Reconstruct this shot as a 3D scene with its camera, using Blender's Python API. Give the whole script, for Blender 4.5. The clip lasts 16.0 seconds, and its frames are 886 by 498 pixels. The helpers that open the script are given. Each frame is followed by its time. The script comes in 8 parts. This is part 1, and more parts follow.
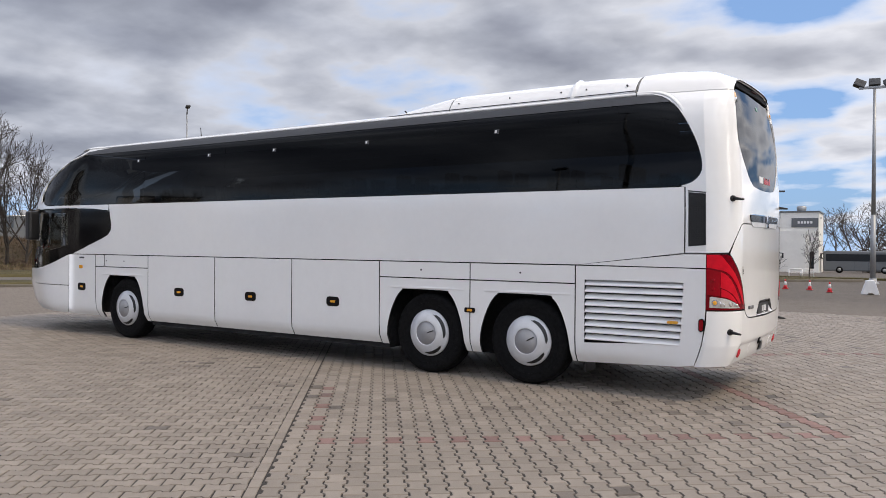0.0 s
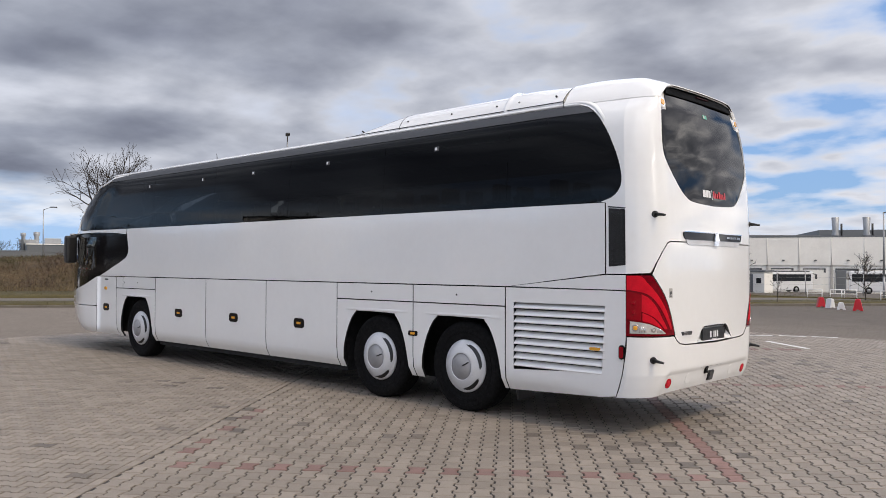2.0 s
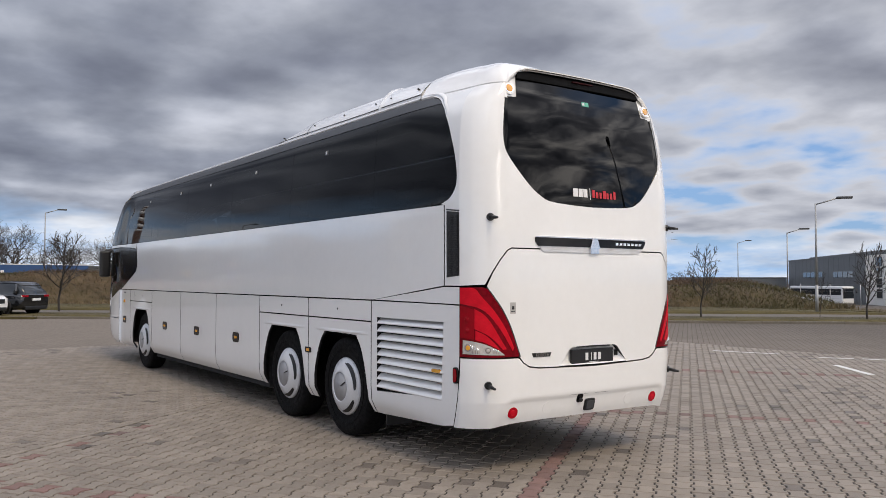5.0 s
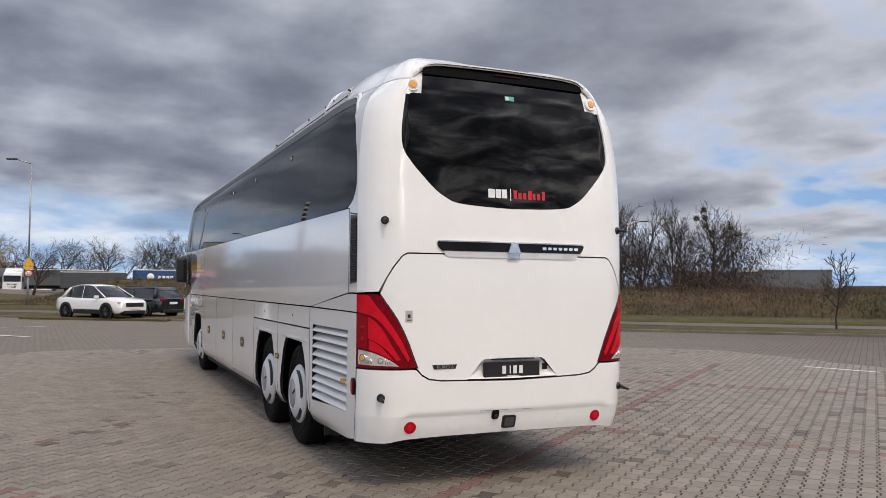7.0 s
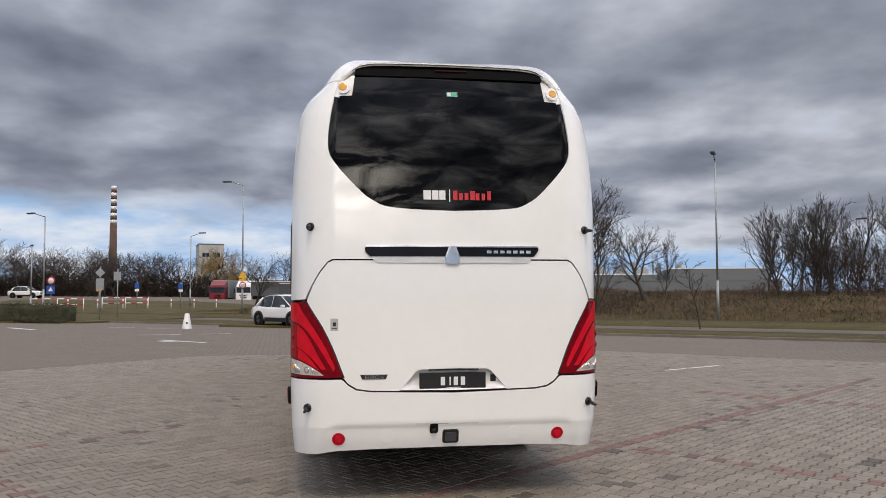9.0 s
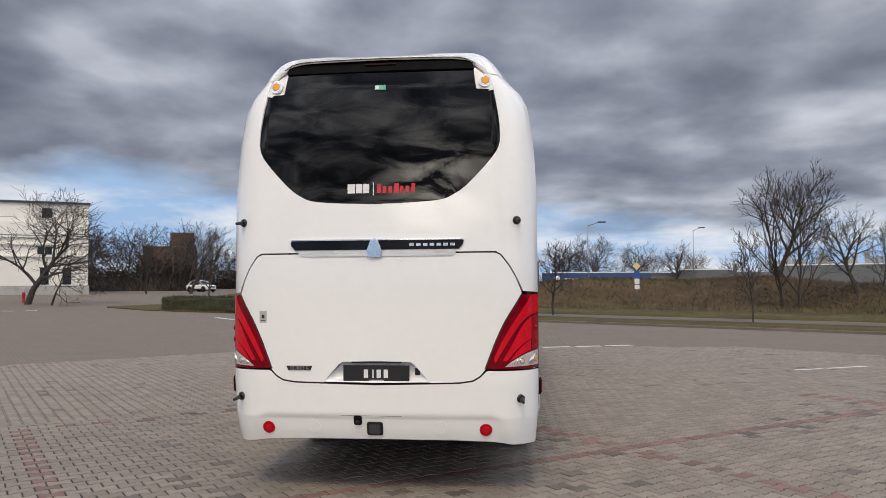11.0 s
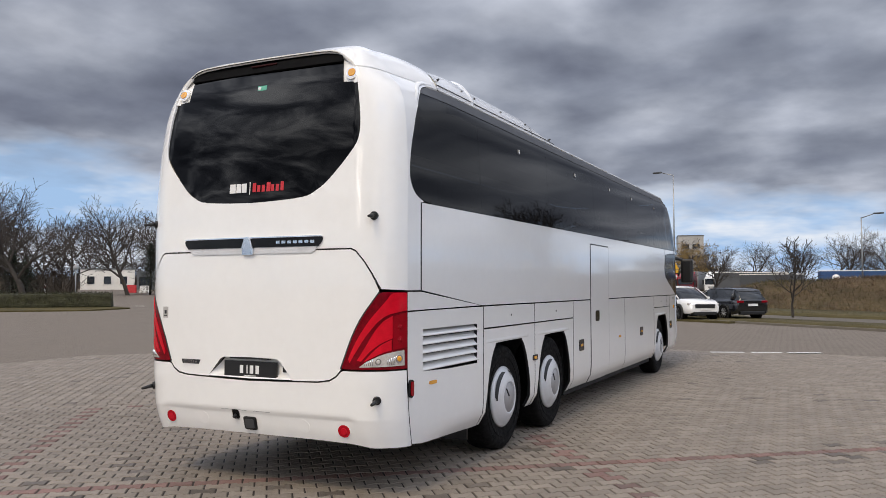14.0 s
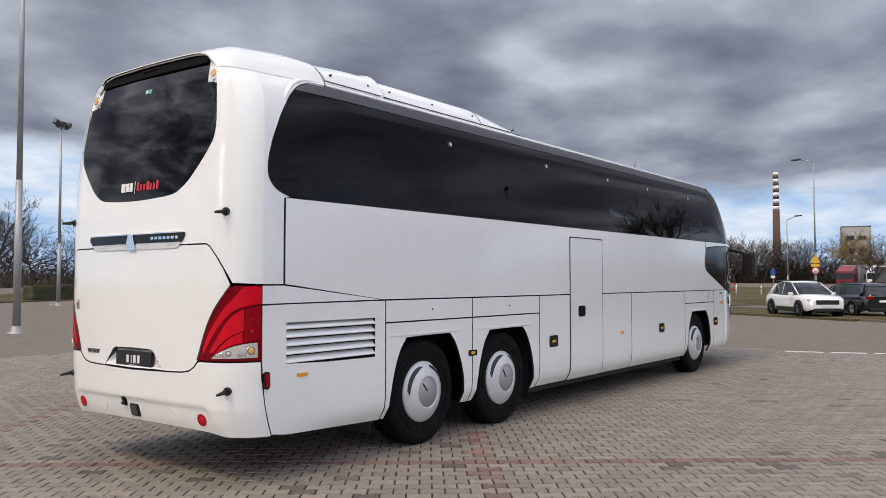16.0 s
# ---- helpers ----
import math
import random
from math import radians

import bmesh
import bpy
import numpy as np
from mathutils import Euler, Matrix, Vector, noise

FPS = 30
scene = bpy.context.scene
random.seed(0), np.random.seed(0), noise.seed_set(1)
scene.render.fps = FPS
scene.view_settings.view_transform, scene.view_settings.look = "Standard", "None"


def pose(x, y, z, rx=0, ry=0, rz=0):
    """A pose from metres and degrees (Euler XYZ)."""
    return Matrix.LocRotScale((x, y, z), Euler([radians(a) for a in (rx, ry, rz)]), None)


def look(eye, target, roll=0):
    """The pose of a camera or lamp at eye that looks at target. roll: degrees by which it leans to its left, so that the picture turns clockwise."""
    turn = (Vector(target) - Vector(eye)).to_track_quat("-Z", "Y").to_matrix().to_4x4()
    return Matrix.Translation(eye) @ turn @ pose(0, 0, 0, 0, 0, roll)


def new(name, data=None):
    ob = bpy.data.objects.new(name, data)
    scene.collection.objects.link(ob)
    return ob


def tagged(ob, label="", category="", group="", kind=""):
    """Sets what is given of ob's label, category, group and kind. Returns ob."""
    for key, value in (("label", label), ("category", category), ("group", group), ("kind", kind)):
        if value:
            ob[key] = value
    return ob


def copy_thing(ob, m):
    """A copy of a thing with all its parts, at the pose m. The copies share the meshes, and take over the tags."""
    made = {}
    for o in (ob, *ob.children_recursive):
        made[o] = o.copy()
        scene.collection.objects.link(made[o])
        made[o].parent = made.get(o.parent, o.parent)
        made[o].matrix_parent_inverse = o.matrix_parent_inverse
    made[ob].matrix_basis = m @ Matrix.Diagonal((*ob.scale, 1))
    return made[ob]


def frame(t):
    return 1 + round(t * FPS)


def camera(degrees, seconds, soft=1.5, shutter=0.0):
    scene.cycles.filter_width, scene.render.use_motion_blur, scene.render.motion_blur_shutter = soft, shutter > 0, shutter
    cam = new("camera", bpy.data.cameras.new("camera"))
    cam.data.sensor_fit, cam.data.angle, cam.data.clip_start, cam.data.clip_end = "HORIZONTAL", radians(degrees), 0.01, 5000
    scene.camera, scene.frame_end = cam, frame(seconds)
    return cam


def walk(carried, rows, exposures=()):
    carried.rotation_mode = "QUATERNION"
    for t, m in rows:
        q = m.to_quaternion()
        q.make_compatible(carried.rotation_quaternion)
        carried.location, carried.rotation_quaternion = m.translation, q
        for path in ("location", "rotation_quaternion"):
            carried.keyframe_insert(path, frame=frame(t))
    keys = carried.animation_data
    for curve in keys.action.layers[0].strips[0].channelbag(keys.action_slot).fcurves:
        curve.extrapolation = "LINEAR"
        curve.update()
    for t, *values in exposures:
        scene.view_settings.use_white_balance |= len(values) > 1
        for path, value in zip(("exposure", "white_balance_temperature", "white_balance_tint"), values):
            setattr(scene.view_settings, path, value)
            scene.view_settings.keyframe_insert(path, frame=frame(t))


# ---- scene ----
cam = camera(57.6, 16.0, soft=0.6)
PATH = [
    (0, (0.127, -0.618, 1.685), (-0.979, 1.049, 1.672), 0.4),
    (0.5, (0.599, -0.257, 1.693), (-0.564, 1.371, 1.688), 0.4),
    (1, (1.007, 0.16, 1.677), (-0.218, 1.741, 1.682), 0.5),
    (1.5, (1.432, 0.576, 1.689), (0.141, 2.103, 1.708), 0.4),
    (2, (1.771, 1.049, 1.684), (0.41, 2.514, 1.724), 0.2),
    (2.5, (2.1, 1.515, 1.685), (0.68, 2.923, 1.748), 0.1),
    (3, (2.405, 1.988, 1.675), (0.935, 3.342, 1.747), 0.0),
    (3.5, (2.654, 2.472, 1.665), (1.142, 3.78, 1.74), -0.0),
    (4, (2.914, 2.973, 1.656), (1.367, 4.239, 1.726), -0.0),
    (4.5, (3.097, 3.459, 1.657), (1.509, 4.672, 1.729), 0.0),
    (7, (4.031, 5.979, 1.665), (2.204, 6.788, 1.756), 0.4),
    (7.5, (4.173, 6.539, 1.67), (2.304, 7.245, 1.769), 0.2),
    (8, (4.222, 7.079, 1.659), (2.311, 7.66, 1.763), 0.1),
    (8.5, (4.333, 7.655, 1.667), (2.385, 8.096, 1.776), 0.0),
    (9, (4.379, 8.227, 1.661), (2.405, 8.529, 1.77), -0.2),
    (9.5, (4.406, 8.808, 1.677), (2.416, 8.976, 1.782), -0.3),
    (10, (4.417, 9.408, 1.68), (2.42, 9.441, 1.781), -0.4),
    (12.5, (3.988, 12.062, 1.609), (2.075, 11.486, 1.699), -0.2),
    (13, (3.765, 12.568, 1.631), (1.887, 11.888, 1.726), -0.3),
    (13.5, (3.54, 13.087, 1.637), (1.7, 12.308, 1.734), -0.3),
    (14, (3.246, 13.55, 1.637), (1.451, 12.672, 1.729), -0.1),
    (14.5, (2.986, 14.07, 1.634), (1.239, 13.101, 1.719), -0.2),
    (15, (2.67, 14.544, 1.628), (0.968, 13.496, 1.706), -0.4),
    (15.5, (2.337, 15.037, 1.631), (0.683, 13.915, 1.709), -0.3),
    (16, (2.004, 15.521, 1.625), (0.403, 14.325, 1.705), -0.1),
]
walk(cam, [(t, look(eye, target, roll)) for t, eye, target, roll in PATH],
     [(0, 0.14, 6650, 12), (3, 0.04, 6650, 12), (7, -0.09, 6650, 12), (10, -0.14, 6650, 11.5), (12.5, -0.12, 6650, 11.5), (16, 0.0, 6650, 11)])

# ---- world and sun ----
SUN_ELEV, SUN_AZ = 52.0, -2.0      # degrees above the ground; degrees from +x towards +y
scene.view_settings.exposure = 0.0


def make_world():
    w = bpy.data.worlds.new("overcast_sky")
    scene.world = w
    w.use_nodes = True
    nt = w.node_tree
    nt.nodes.clear()
    N, L = nt.nodes.new, nt.links.new

    def math_node(op, a, b=None, clamp=False):
        n = N("ShaderNodeMath")
        n.operation, n.use_clamp = op, clamp
        for i, v in enumerate((a, b)):
            if v is None:
                continue
            if isinstance(v, (int, float)):
                n.inputs[i].default_value = v
            else:
                L(v, n.inputs[i])
        return n.outputs[0]

    def ramp(fac, stops):
        r = N("ShaderNodeValToRGB")
        L(fac, r.inputs[0])
        el = r.color_ramp.elements
        while len(el) < len(stops):
            el.new(0.5)
        for e, (p, c) in zip(el, stops):
            e.position, e.color = p, (*c, 1)
        return r.outputs[0]

    def mix(fac, a, b, kind="MIX"):
        m = N("ShaderNodeMix")
        m.data_type, m.blend_type = "RGBA", kind
        for s, v in ((m.inputs[0], fac), (m.inputs[6], a), (m.inputs[7], b)):
            if isinstance(v, (int, float)):
                s.default_value = v
            elif isinstance(v, tuple):
                s.default_value = (*v, 1)
            else:
                L(v, s)
        return m.outputs[2]

    def noise_node(vec, scale, detail, rough, dist=0.0):
        n = N("ShaderNodeTexNoise")
        n.inputs["Scale"].default_value = scale
        n.inputs["Detail"].default_value = detail
        n.inputs["Roughness"].default_value = rough
        n.inputs["Distortion"].default_value = dist
        L(vec, n.inputs["Vector"])
        return n.outputs[0]

    tc = N("ShaderNodeTexCoord")
    sep = N("ShaderNodeSeparateXYZ")
    L(tc.outputs["Generated"], sep.inputs[0])
    x, y, z = sep.outputs
    # cloud deck: direction projected on a flat layer overhead
    zz = math_node("ADD", math_node("MAXIMUM", z, 0.0), 0.19)
    comb = N("ShaderNodeCombineXYZ")
    L(math_node("DIVIDE", x, zz), comb.inputs[0])
    L(math_node("DIVIDE", y, zz), comb.inputs[1])
    deck = comb.outputs[0]
    def puffs(scale, warp):
        """Rounded heads of cloud: smooth cells on a softly warped layer."""
        w = N("ShaderNodeTexNoise")
        w.inputs["Scale"].default_value, w.inputs["Detail"].default_value = scale * 0.7, 3.0
        L(deck, w.inputs["Vector"])
        add = N("ShaderNodeVectorMath")
        add.operation = "MULTIPLY_ADD"
        L(w.outputs["Color"], add.inputs[0])
        add.inputs[1].default_value = (warp, warp, warp)
        L(deck, add.inputs[2])
        v = N("ShaderNodeTexVoronoi")
        v.feature = "SMOOTH_F1"
        v.inputs["Scale"].default_value, v.inputs["Smoothness"].default_value = scale, 0.9
        L(add.outputs[0], v.inputs["Vector"])
        return math_node("SUBTRACT", 1.0, v.outputs["Distance"])

    big = noise_node(deck, 0.55, 2.0, 0.5)
    mid = noise_node(deck, 1.6, 8.0, 0.48, 0.1)
    fine = noise_node(deck, 3.4, 7.0, 0.5)
    # thickness of the cloud: its thin edges let the light through, its thick bellies are dark
    body = math_node("ADD", math_node("MULTIPLY", mid, 0.60), math_node("MULTIPLY", fine, 0.20))
    body = math_node("ADD", body, math_node("MULTIPLY", math_node("SUBTRACT", puffs(3.2, 0.3), 0.62), 0.24))
    body = math_node("ADD", body, math_node("MULTIPLY", big, 0.20))
    # thinner and broken towards +y, closed elsewhere
    cover = math_node("MULTIPLY", ramp(y, [(0.25, (1, 1, 1)), (0.75, (0, 0, 0))]), COVER)
    body = math_node("ADD", body, cover)
    body = math_node("SUBTRACT", body, math_node("MULTIPLY", math_node("MULTIPLY", ramp(y, [(0.80, (0, 0, 0)), (0.96, (1, 1, 1))]), ramp(z, [(0.05, (1, 1, 1)), (0.30, (0, 0, 0))])), 0.07))
    cloud = ramp(body, CLOUD_STOPS)
    # shaded folds within the cloud
    fold = math_node("ADD", 0.78, math_node("MULTIPLY", noise_node(deck, 4.4, 6.0, 0.52, 0.2), 0.42))
    fd = N("ShaderNodeCombineXYZ")
    for i in range(3):
        L(fold, fd.inputs[i])
    cloud = mix(1.0, cloud, fd.outputs[0], "MULTIPLY")
    # torn, contrasted cloud round the sun
    torn = math_node("ADD", math_node("MULTIPLY", noise_node(deck, 4.2, 9.0, 0.56, 0.4), 0.7), math_node("MULTIPLY", big, 0.3))
    cloud = mix(ramp(x, [(0.15, (0, 0, 0)), (0.6, (1, 1, 1))]), cloud, ramp(torn, [(0.38, (0.13, 0.14, 0.17)), (0.47, (0.32, 0.33, 0.37)), (0.54, (0.78, 0.78, 0.80)), (0.62, (1.6, 1.56, 1.5))]))
    sky = N("ShaderNodeTexSky")
    sky.sky_type, sky.sun_disc = "NISHITA", False
    sky.sun_elevation, sky.sun_rotation = radians(SUN_ELEV), radians(90 - SUN_AZ)
    blue = mix(1.0, sky.outputs[0], (0.10, 0.135, 0.18), "MULTIPLY")
    blue = mix(0.75, blue, (0.21, 0.35, 0.60))
    gap = math_node("MULTIPLY", ramp(body, [(GAP_AT, (1, 1, 1)), (GAP_AT + 0.085, (0, 0, 0))]), ramp(y, [(0.5, (0, 0, 0)), (0.75, (1, 1, 1))]))
    # dark deck ends above a clear strip near the skyline
    low = ramp(math_node("ADD", math_node("ADD", z, math_node("MULTIPLY", y, 0.07)), math_node("MULTIPLY", noise_node(deck, 1.2, 5.0, 0.5), 0.14)), [(0.145, (1, 1, 1)), (0.180, (0, 0, 0))])
    strip = ramp(noise_node(deck, 0.9, 5.0, 0.6), [(0.44, (0.34, 0.52, 0.78)), (0.60, (0.74, 0.80, 0.88))])
    # light side towards +y and behind the camera
    side = math_node("ADD", math_node("MULTIPLY", y, 0.70), math_node("MULTIPLY", x, 0.30))
    gain = ramp(math_node("ADD", math_node("MULTIPLY", side, 0.5), 0.5), [(0.0, (0.62, 0.65, 0.715)), (0.35, (0.61, 0.65, 0.725)), (0.75, (0.93, 0.945, 0.975)), (1.0, (1.45, 1.42, 1.38))])
    # brighter on both flanks of the sun
    flank = math_node("MULTIPLY", ramp(math_node("ABSOLUTE", y), [(0.35, (0, 0, 0)), (0.8, (1, 1, 1))]), ramp(math_node("ADD", x, 0.5), [(0.42, (0, 0, 0)), (0.75, (1, 1, 1))]))
    flank = math_node("ADD", 1.0, math_node("MULTIPLY", flank, FLANK))
    fc = N("ShaderNodeCombineXYZ")
    for i in range(3):
        L(flank, fc.inputs[i])
    gain = mix(1.0, gain, fc.outputs[0], "MULTIPLY")
    cloud = mix(1.0, cloud, gain, "MULTIPLY")
    col = mix(gap, cloud, blue)
    col = mix(low, col, strip)
    # an overcast sky is about three times as bright overhead as at the skyline
    zen = math_node("ADD", 1.0, math_node("MULTIPLY", ramp(z, [(0.32, (0, 0, 0)), (0.56, (1, 1, 1))]), ZENITH))
    zc = N("ShaderNodeCombineXYZ")
    for i in range(3):
        L(zen, zc.inputs[i])
    col = mix(1.0, col, zc.outputs[0], "MULTIPLY")
    # bright tear in the low cloud
    sd = Vector((0.966, -0.05, 0.253)).normalized()
    dot = N("ShaderNodeVectorMath")
    dot.operation = "DOT_PRODUCT"
    L(tc.outputs["Generated"], dot.inputs[0])
    dot.inputs[1].default_value = sd
    glow = math_node("POWER", math_node("MAXIMUM", dot.outputs["Value"], 0.0), 210.0)
    glow = math_node("MULTIPLY", glow, ramp(torn, [(0.47, (0.05, 0.05, 0.05)), (0.60, (9.0, 9.0, 9.0))]))
    gl = N("ShaderNodeCombineXYZ")
    for i, k in enumerate((1.0, 0.93, 0.82)):
        L(math_node("MULTIPLY", glow, k), gl.inputs[i])
    col = mix(1.0, col, gl.outputs[0], "ADD")
    bg = N("ShaderNodeBackground")
    L(col, bg.inputs[0])
    bg.inputs[1].default_value = SKY_STRENGTH
    out = N("ShaderNodeOutputWorld")
    L(bg.outputs[0], out.inputs[0])


SKY_STRENGTH, ZENITH = 1.1, 1.2
COVER, GAP_AT, FLANK = 0.035, 0.375, 0.55
CLOUD_STOPS = [(0.40, (0.76, 0.78, 0.82)), (0.475, (0.54, 0.565, 0.615)), (0.54, (0.385, 0.41, 0.465)), (0.62, (0.27, 0.29, 0.345)), (0.72, (0.17, 0.185, 0.23))]
make_world()
sun = new("sun", bpy.data.lights.new("sun", "SUN"))
sun.data.energy, sun.data.angle, sun.data.color = 1.55, radians(16), (1.0, 0.84, 0.60)
sun.matrix_world = look((0, 0, 0), (-math.cos(radians(SUN_ELEV)) * math.cos(radians(SUN_AZ)), -math.cos(radians(SUN_ELEV)) * math.sin(radians(SUN_AZ)), -math.sin(radians(SUN_ELEV)))) @ pose(0, 0, 0)


# ---- materials ----
def material(name, base, rough=0.5, metal=0.0, vary=0.0, scale=4.0, bump=0.0, bump_scale=60.0, dirt=None, dirt_amount=0.0, dirt_scale=1.5, random_by=0.0, coat=0.0, spec=0.5, alpha_seed=0.0):
    """A principled surface with fine grain, broad stains and relief, in world metres."""
    m = bpy.data.materials.new(name)
    m.use_nodes = True
    nt = m.node_tree
    N, L = nt.nodes.new, nt.links.new
    b = nt.nodes["Principled BSDF"]
    b.inputs["Base Color"].default_value = (*base, 1)
    b.inputs["Roughness"].default_value = rough
    b.inputs["Metallic"].default_value = metal
    b.inputs["Coat Weight"].default_value = coat
    b.inputs["Coat Roughness"].default_value = 0.04
    b.inputs["Specular IOR Level"].default_value = spec
    geo = N("ShaderNodeNewGeometry")
    pos = geo.outputs["Position"]
    color = None

    def noise_of(sc, detail=5.0, rgh=0.6):
        n = N("ShaderNodeTexNoise")
        n.inputs["Scale"].default_value, n.inputs["Detail"].default_value, n.inputs["Roughness"].default_value = sc, detail, rgh
        L(pos, n.inputs["Vector"])
        return n.outputs[0]

    def scaled(fac, a0, a1, b0, b1):
        r = N("ShaderNodeMapRange")
        r.inputs[1].default_value, r.inputs[2].default_value, r.inputs[3].default_value, r.inputs[4].default_value = a0, a1, b0, b1
        L(fac, r.inputs[0])
        return r.outputs[0]

    def mixed(fac, a, c, kind="MIX"):
        x = N("ShaderNodeMix")
        x.data_type, x.blend_type = "RGBA", kind
        for s, v in ((x.inputs[0], fac), (x.inputs[6], a), (x.inputs[7], c)):
            if isinstance(v, (int, float)):
                s.default_value = v
            elif isinstance(v, tuple):
                s.default_value = (*v, 1)
            else:
                L(v, s)
        return x.outputs[2]

    def grey(fac):
        c = N("ShaderNodeCombineColor")
        for i in range(3):
            L(fac, c.inputs[i])
        return c.outputs[0]

    if vary:
        f1 = scaled(noise_of(scale), 0.3, 0.7, 1 - vary, 1 + vary)
        f2 = scaled(noise_of(scale * 9), 0.3, 0.7, 1 - vary * 0.7, 1 + vary * 0.7)
        color = mixed(1.0, mixed(1.0, base, grey(f1), "MULTIPLY"), grey(f2), "MULTIPLY")
        L(scaled(noise_of(scale * 3), 0.3, 0.7, max(0.02, rough * (1 - vary)), min(1, rough * (1 + vary))), b.inputs["Roughness"])
    if random_by:
        oi = N("ShaderNodeObjectInfo")
        f3 = scaled(oi.outputs["Random"], 0, 1, 1 - random_by, 1 + random_by)
        f4 = scaled(geo.outputs["Random Per Island"], 0, 1, 1 - random_by, 1 + random_by)
        color = mixed(1.0, mixed(1.0, color if color is not None else base, grey(f3), "MULTIPLY"), grey(f4), "MULTIPLY")
    if dirt is not None:
        f = scaled(noise_of(dirt_scale, 8.0, 0.65), 0.52, 0.72, 0.0, dirt_amount)
        color = mixed(f, color if color is not None else base, dirt)
    if color is not None:
        L(color, b.inputs["Base Color"])
    if bump:
        bp = N("ShaderNodeBump")
        bp.inputs["Strength"].default_value, bp.inputs["Distance"].default_value = 1.0, bump
        L(noise_of(bump_scale, 4.0), bp.inputs["Height"])
        L(bp.outputs[0], b.inputs["Normal"])
    return m


def glass_material(name, tint, gloss_rough=0.02, wave=0.0, wave_scale=3.0, stretch=1.0, ior=1.48):
    """Tinted safety glass: what passes is darkened, what is mirrored follows Fresnel."""
    m = bpy.data.materials.new(name)
    m.use_nodes = True
    nt = m.node_tree
    nt.nodes.clear()
    N, L = nt.nodes.new, nt.links.new
    tr, gl, mx, fr, out = N("ShaderNodeBsdfTransparent"), N("ShaderNodeBsdfGlossy"), N("ShaderNodeMixShader"), N("ShaderNodeFresnel"), N("ShaderNodeOutputMaterial")
    tr.inputs[0].default_value = (*tint, 1)
    gl.inputs["Roughness"].default_value = gloss_rough
    fr.inputs[0].default_value = ior
    if wave:
        geo, no, bp = N("ShaderNodeNewGeometry"), N("ShaderNodeTexNoise"), N("ShaderNodeBump")
        no.inputs["Scale"].default_value, no.inputs["Detail"].default_value = wave_scale, 1.5
        bp.inputs["Distance"].default_value = wave
        mp = N("ShaderNodeMapping")
        mp.inputs["Scale"].default_value = (1, 1, stretch)
        L(geo.outputs["Position"], mp.inputs["Vector"])
        L(mp.outputs[0], no.inputs["Vector"])
        L(no.outputs[0], bp.inputs["Height"])
        L(bp.outputs[0], gl.inputs["Normal"])
        L(bp.outputs[0], fr.inputs["Normal"])
    L(fr.outputs[0], mx.inputs[0])
    L(tr.outputs[0], mx.inputs[1])
    L(gl.outputs[0], mx.inputs[2])
    L(mx.outputs[0], out.inputs[0])
    return m


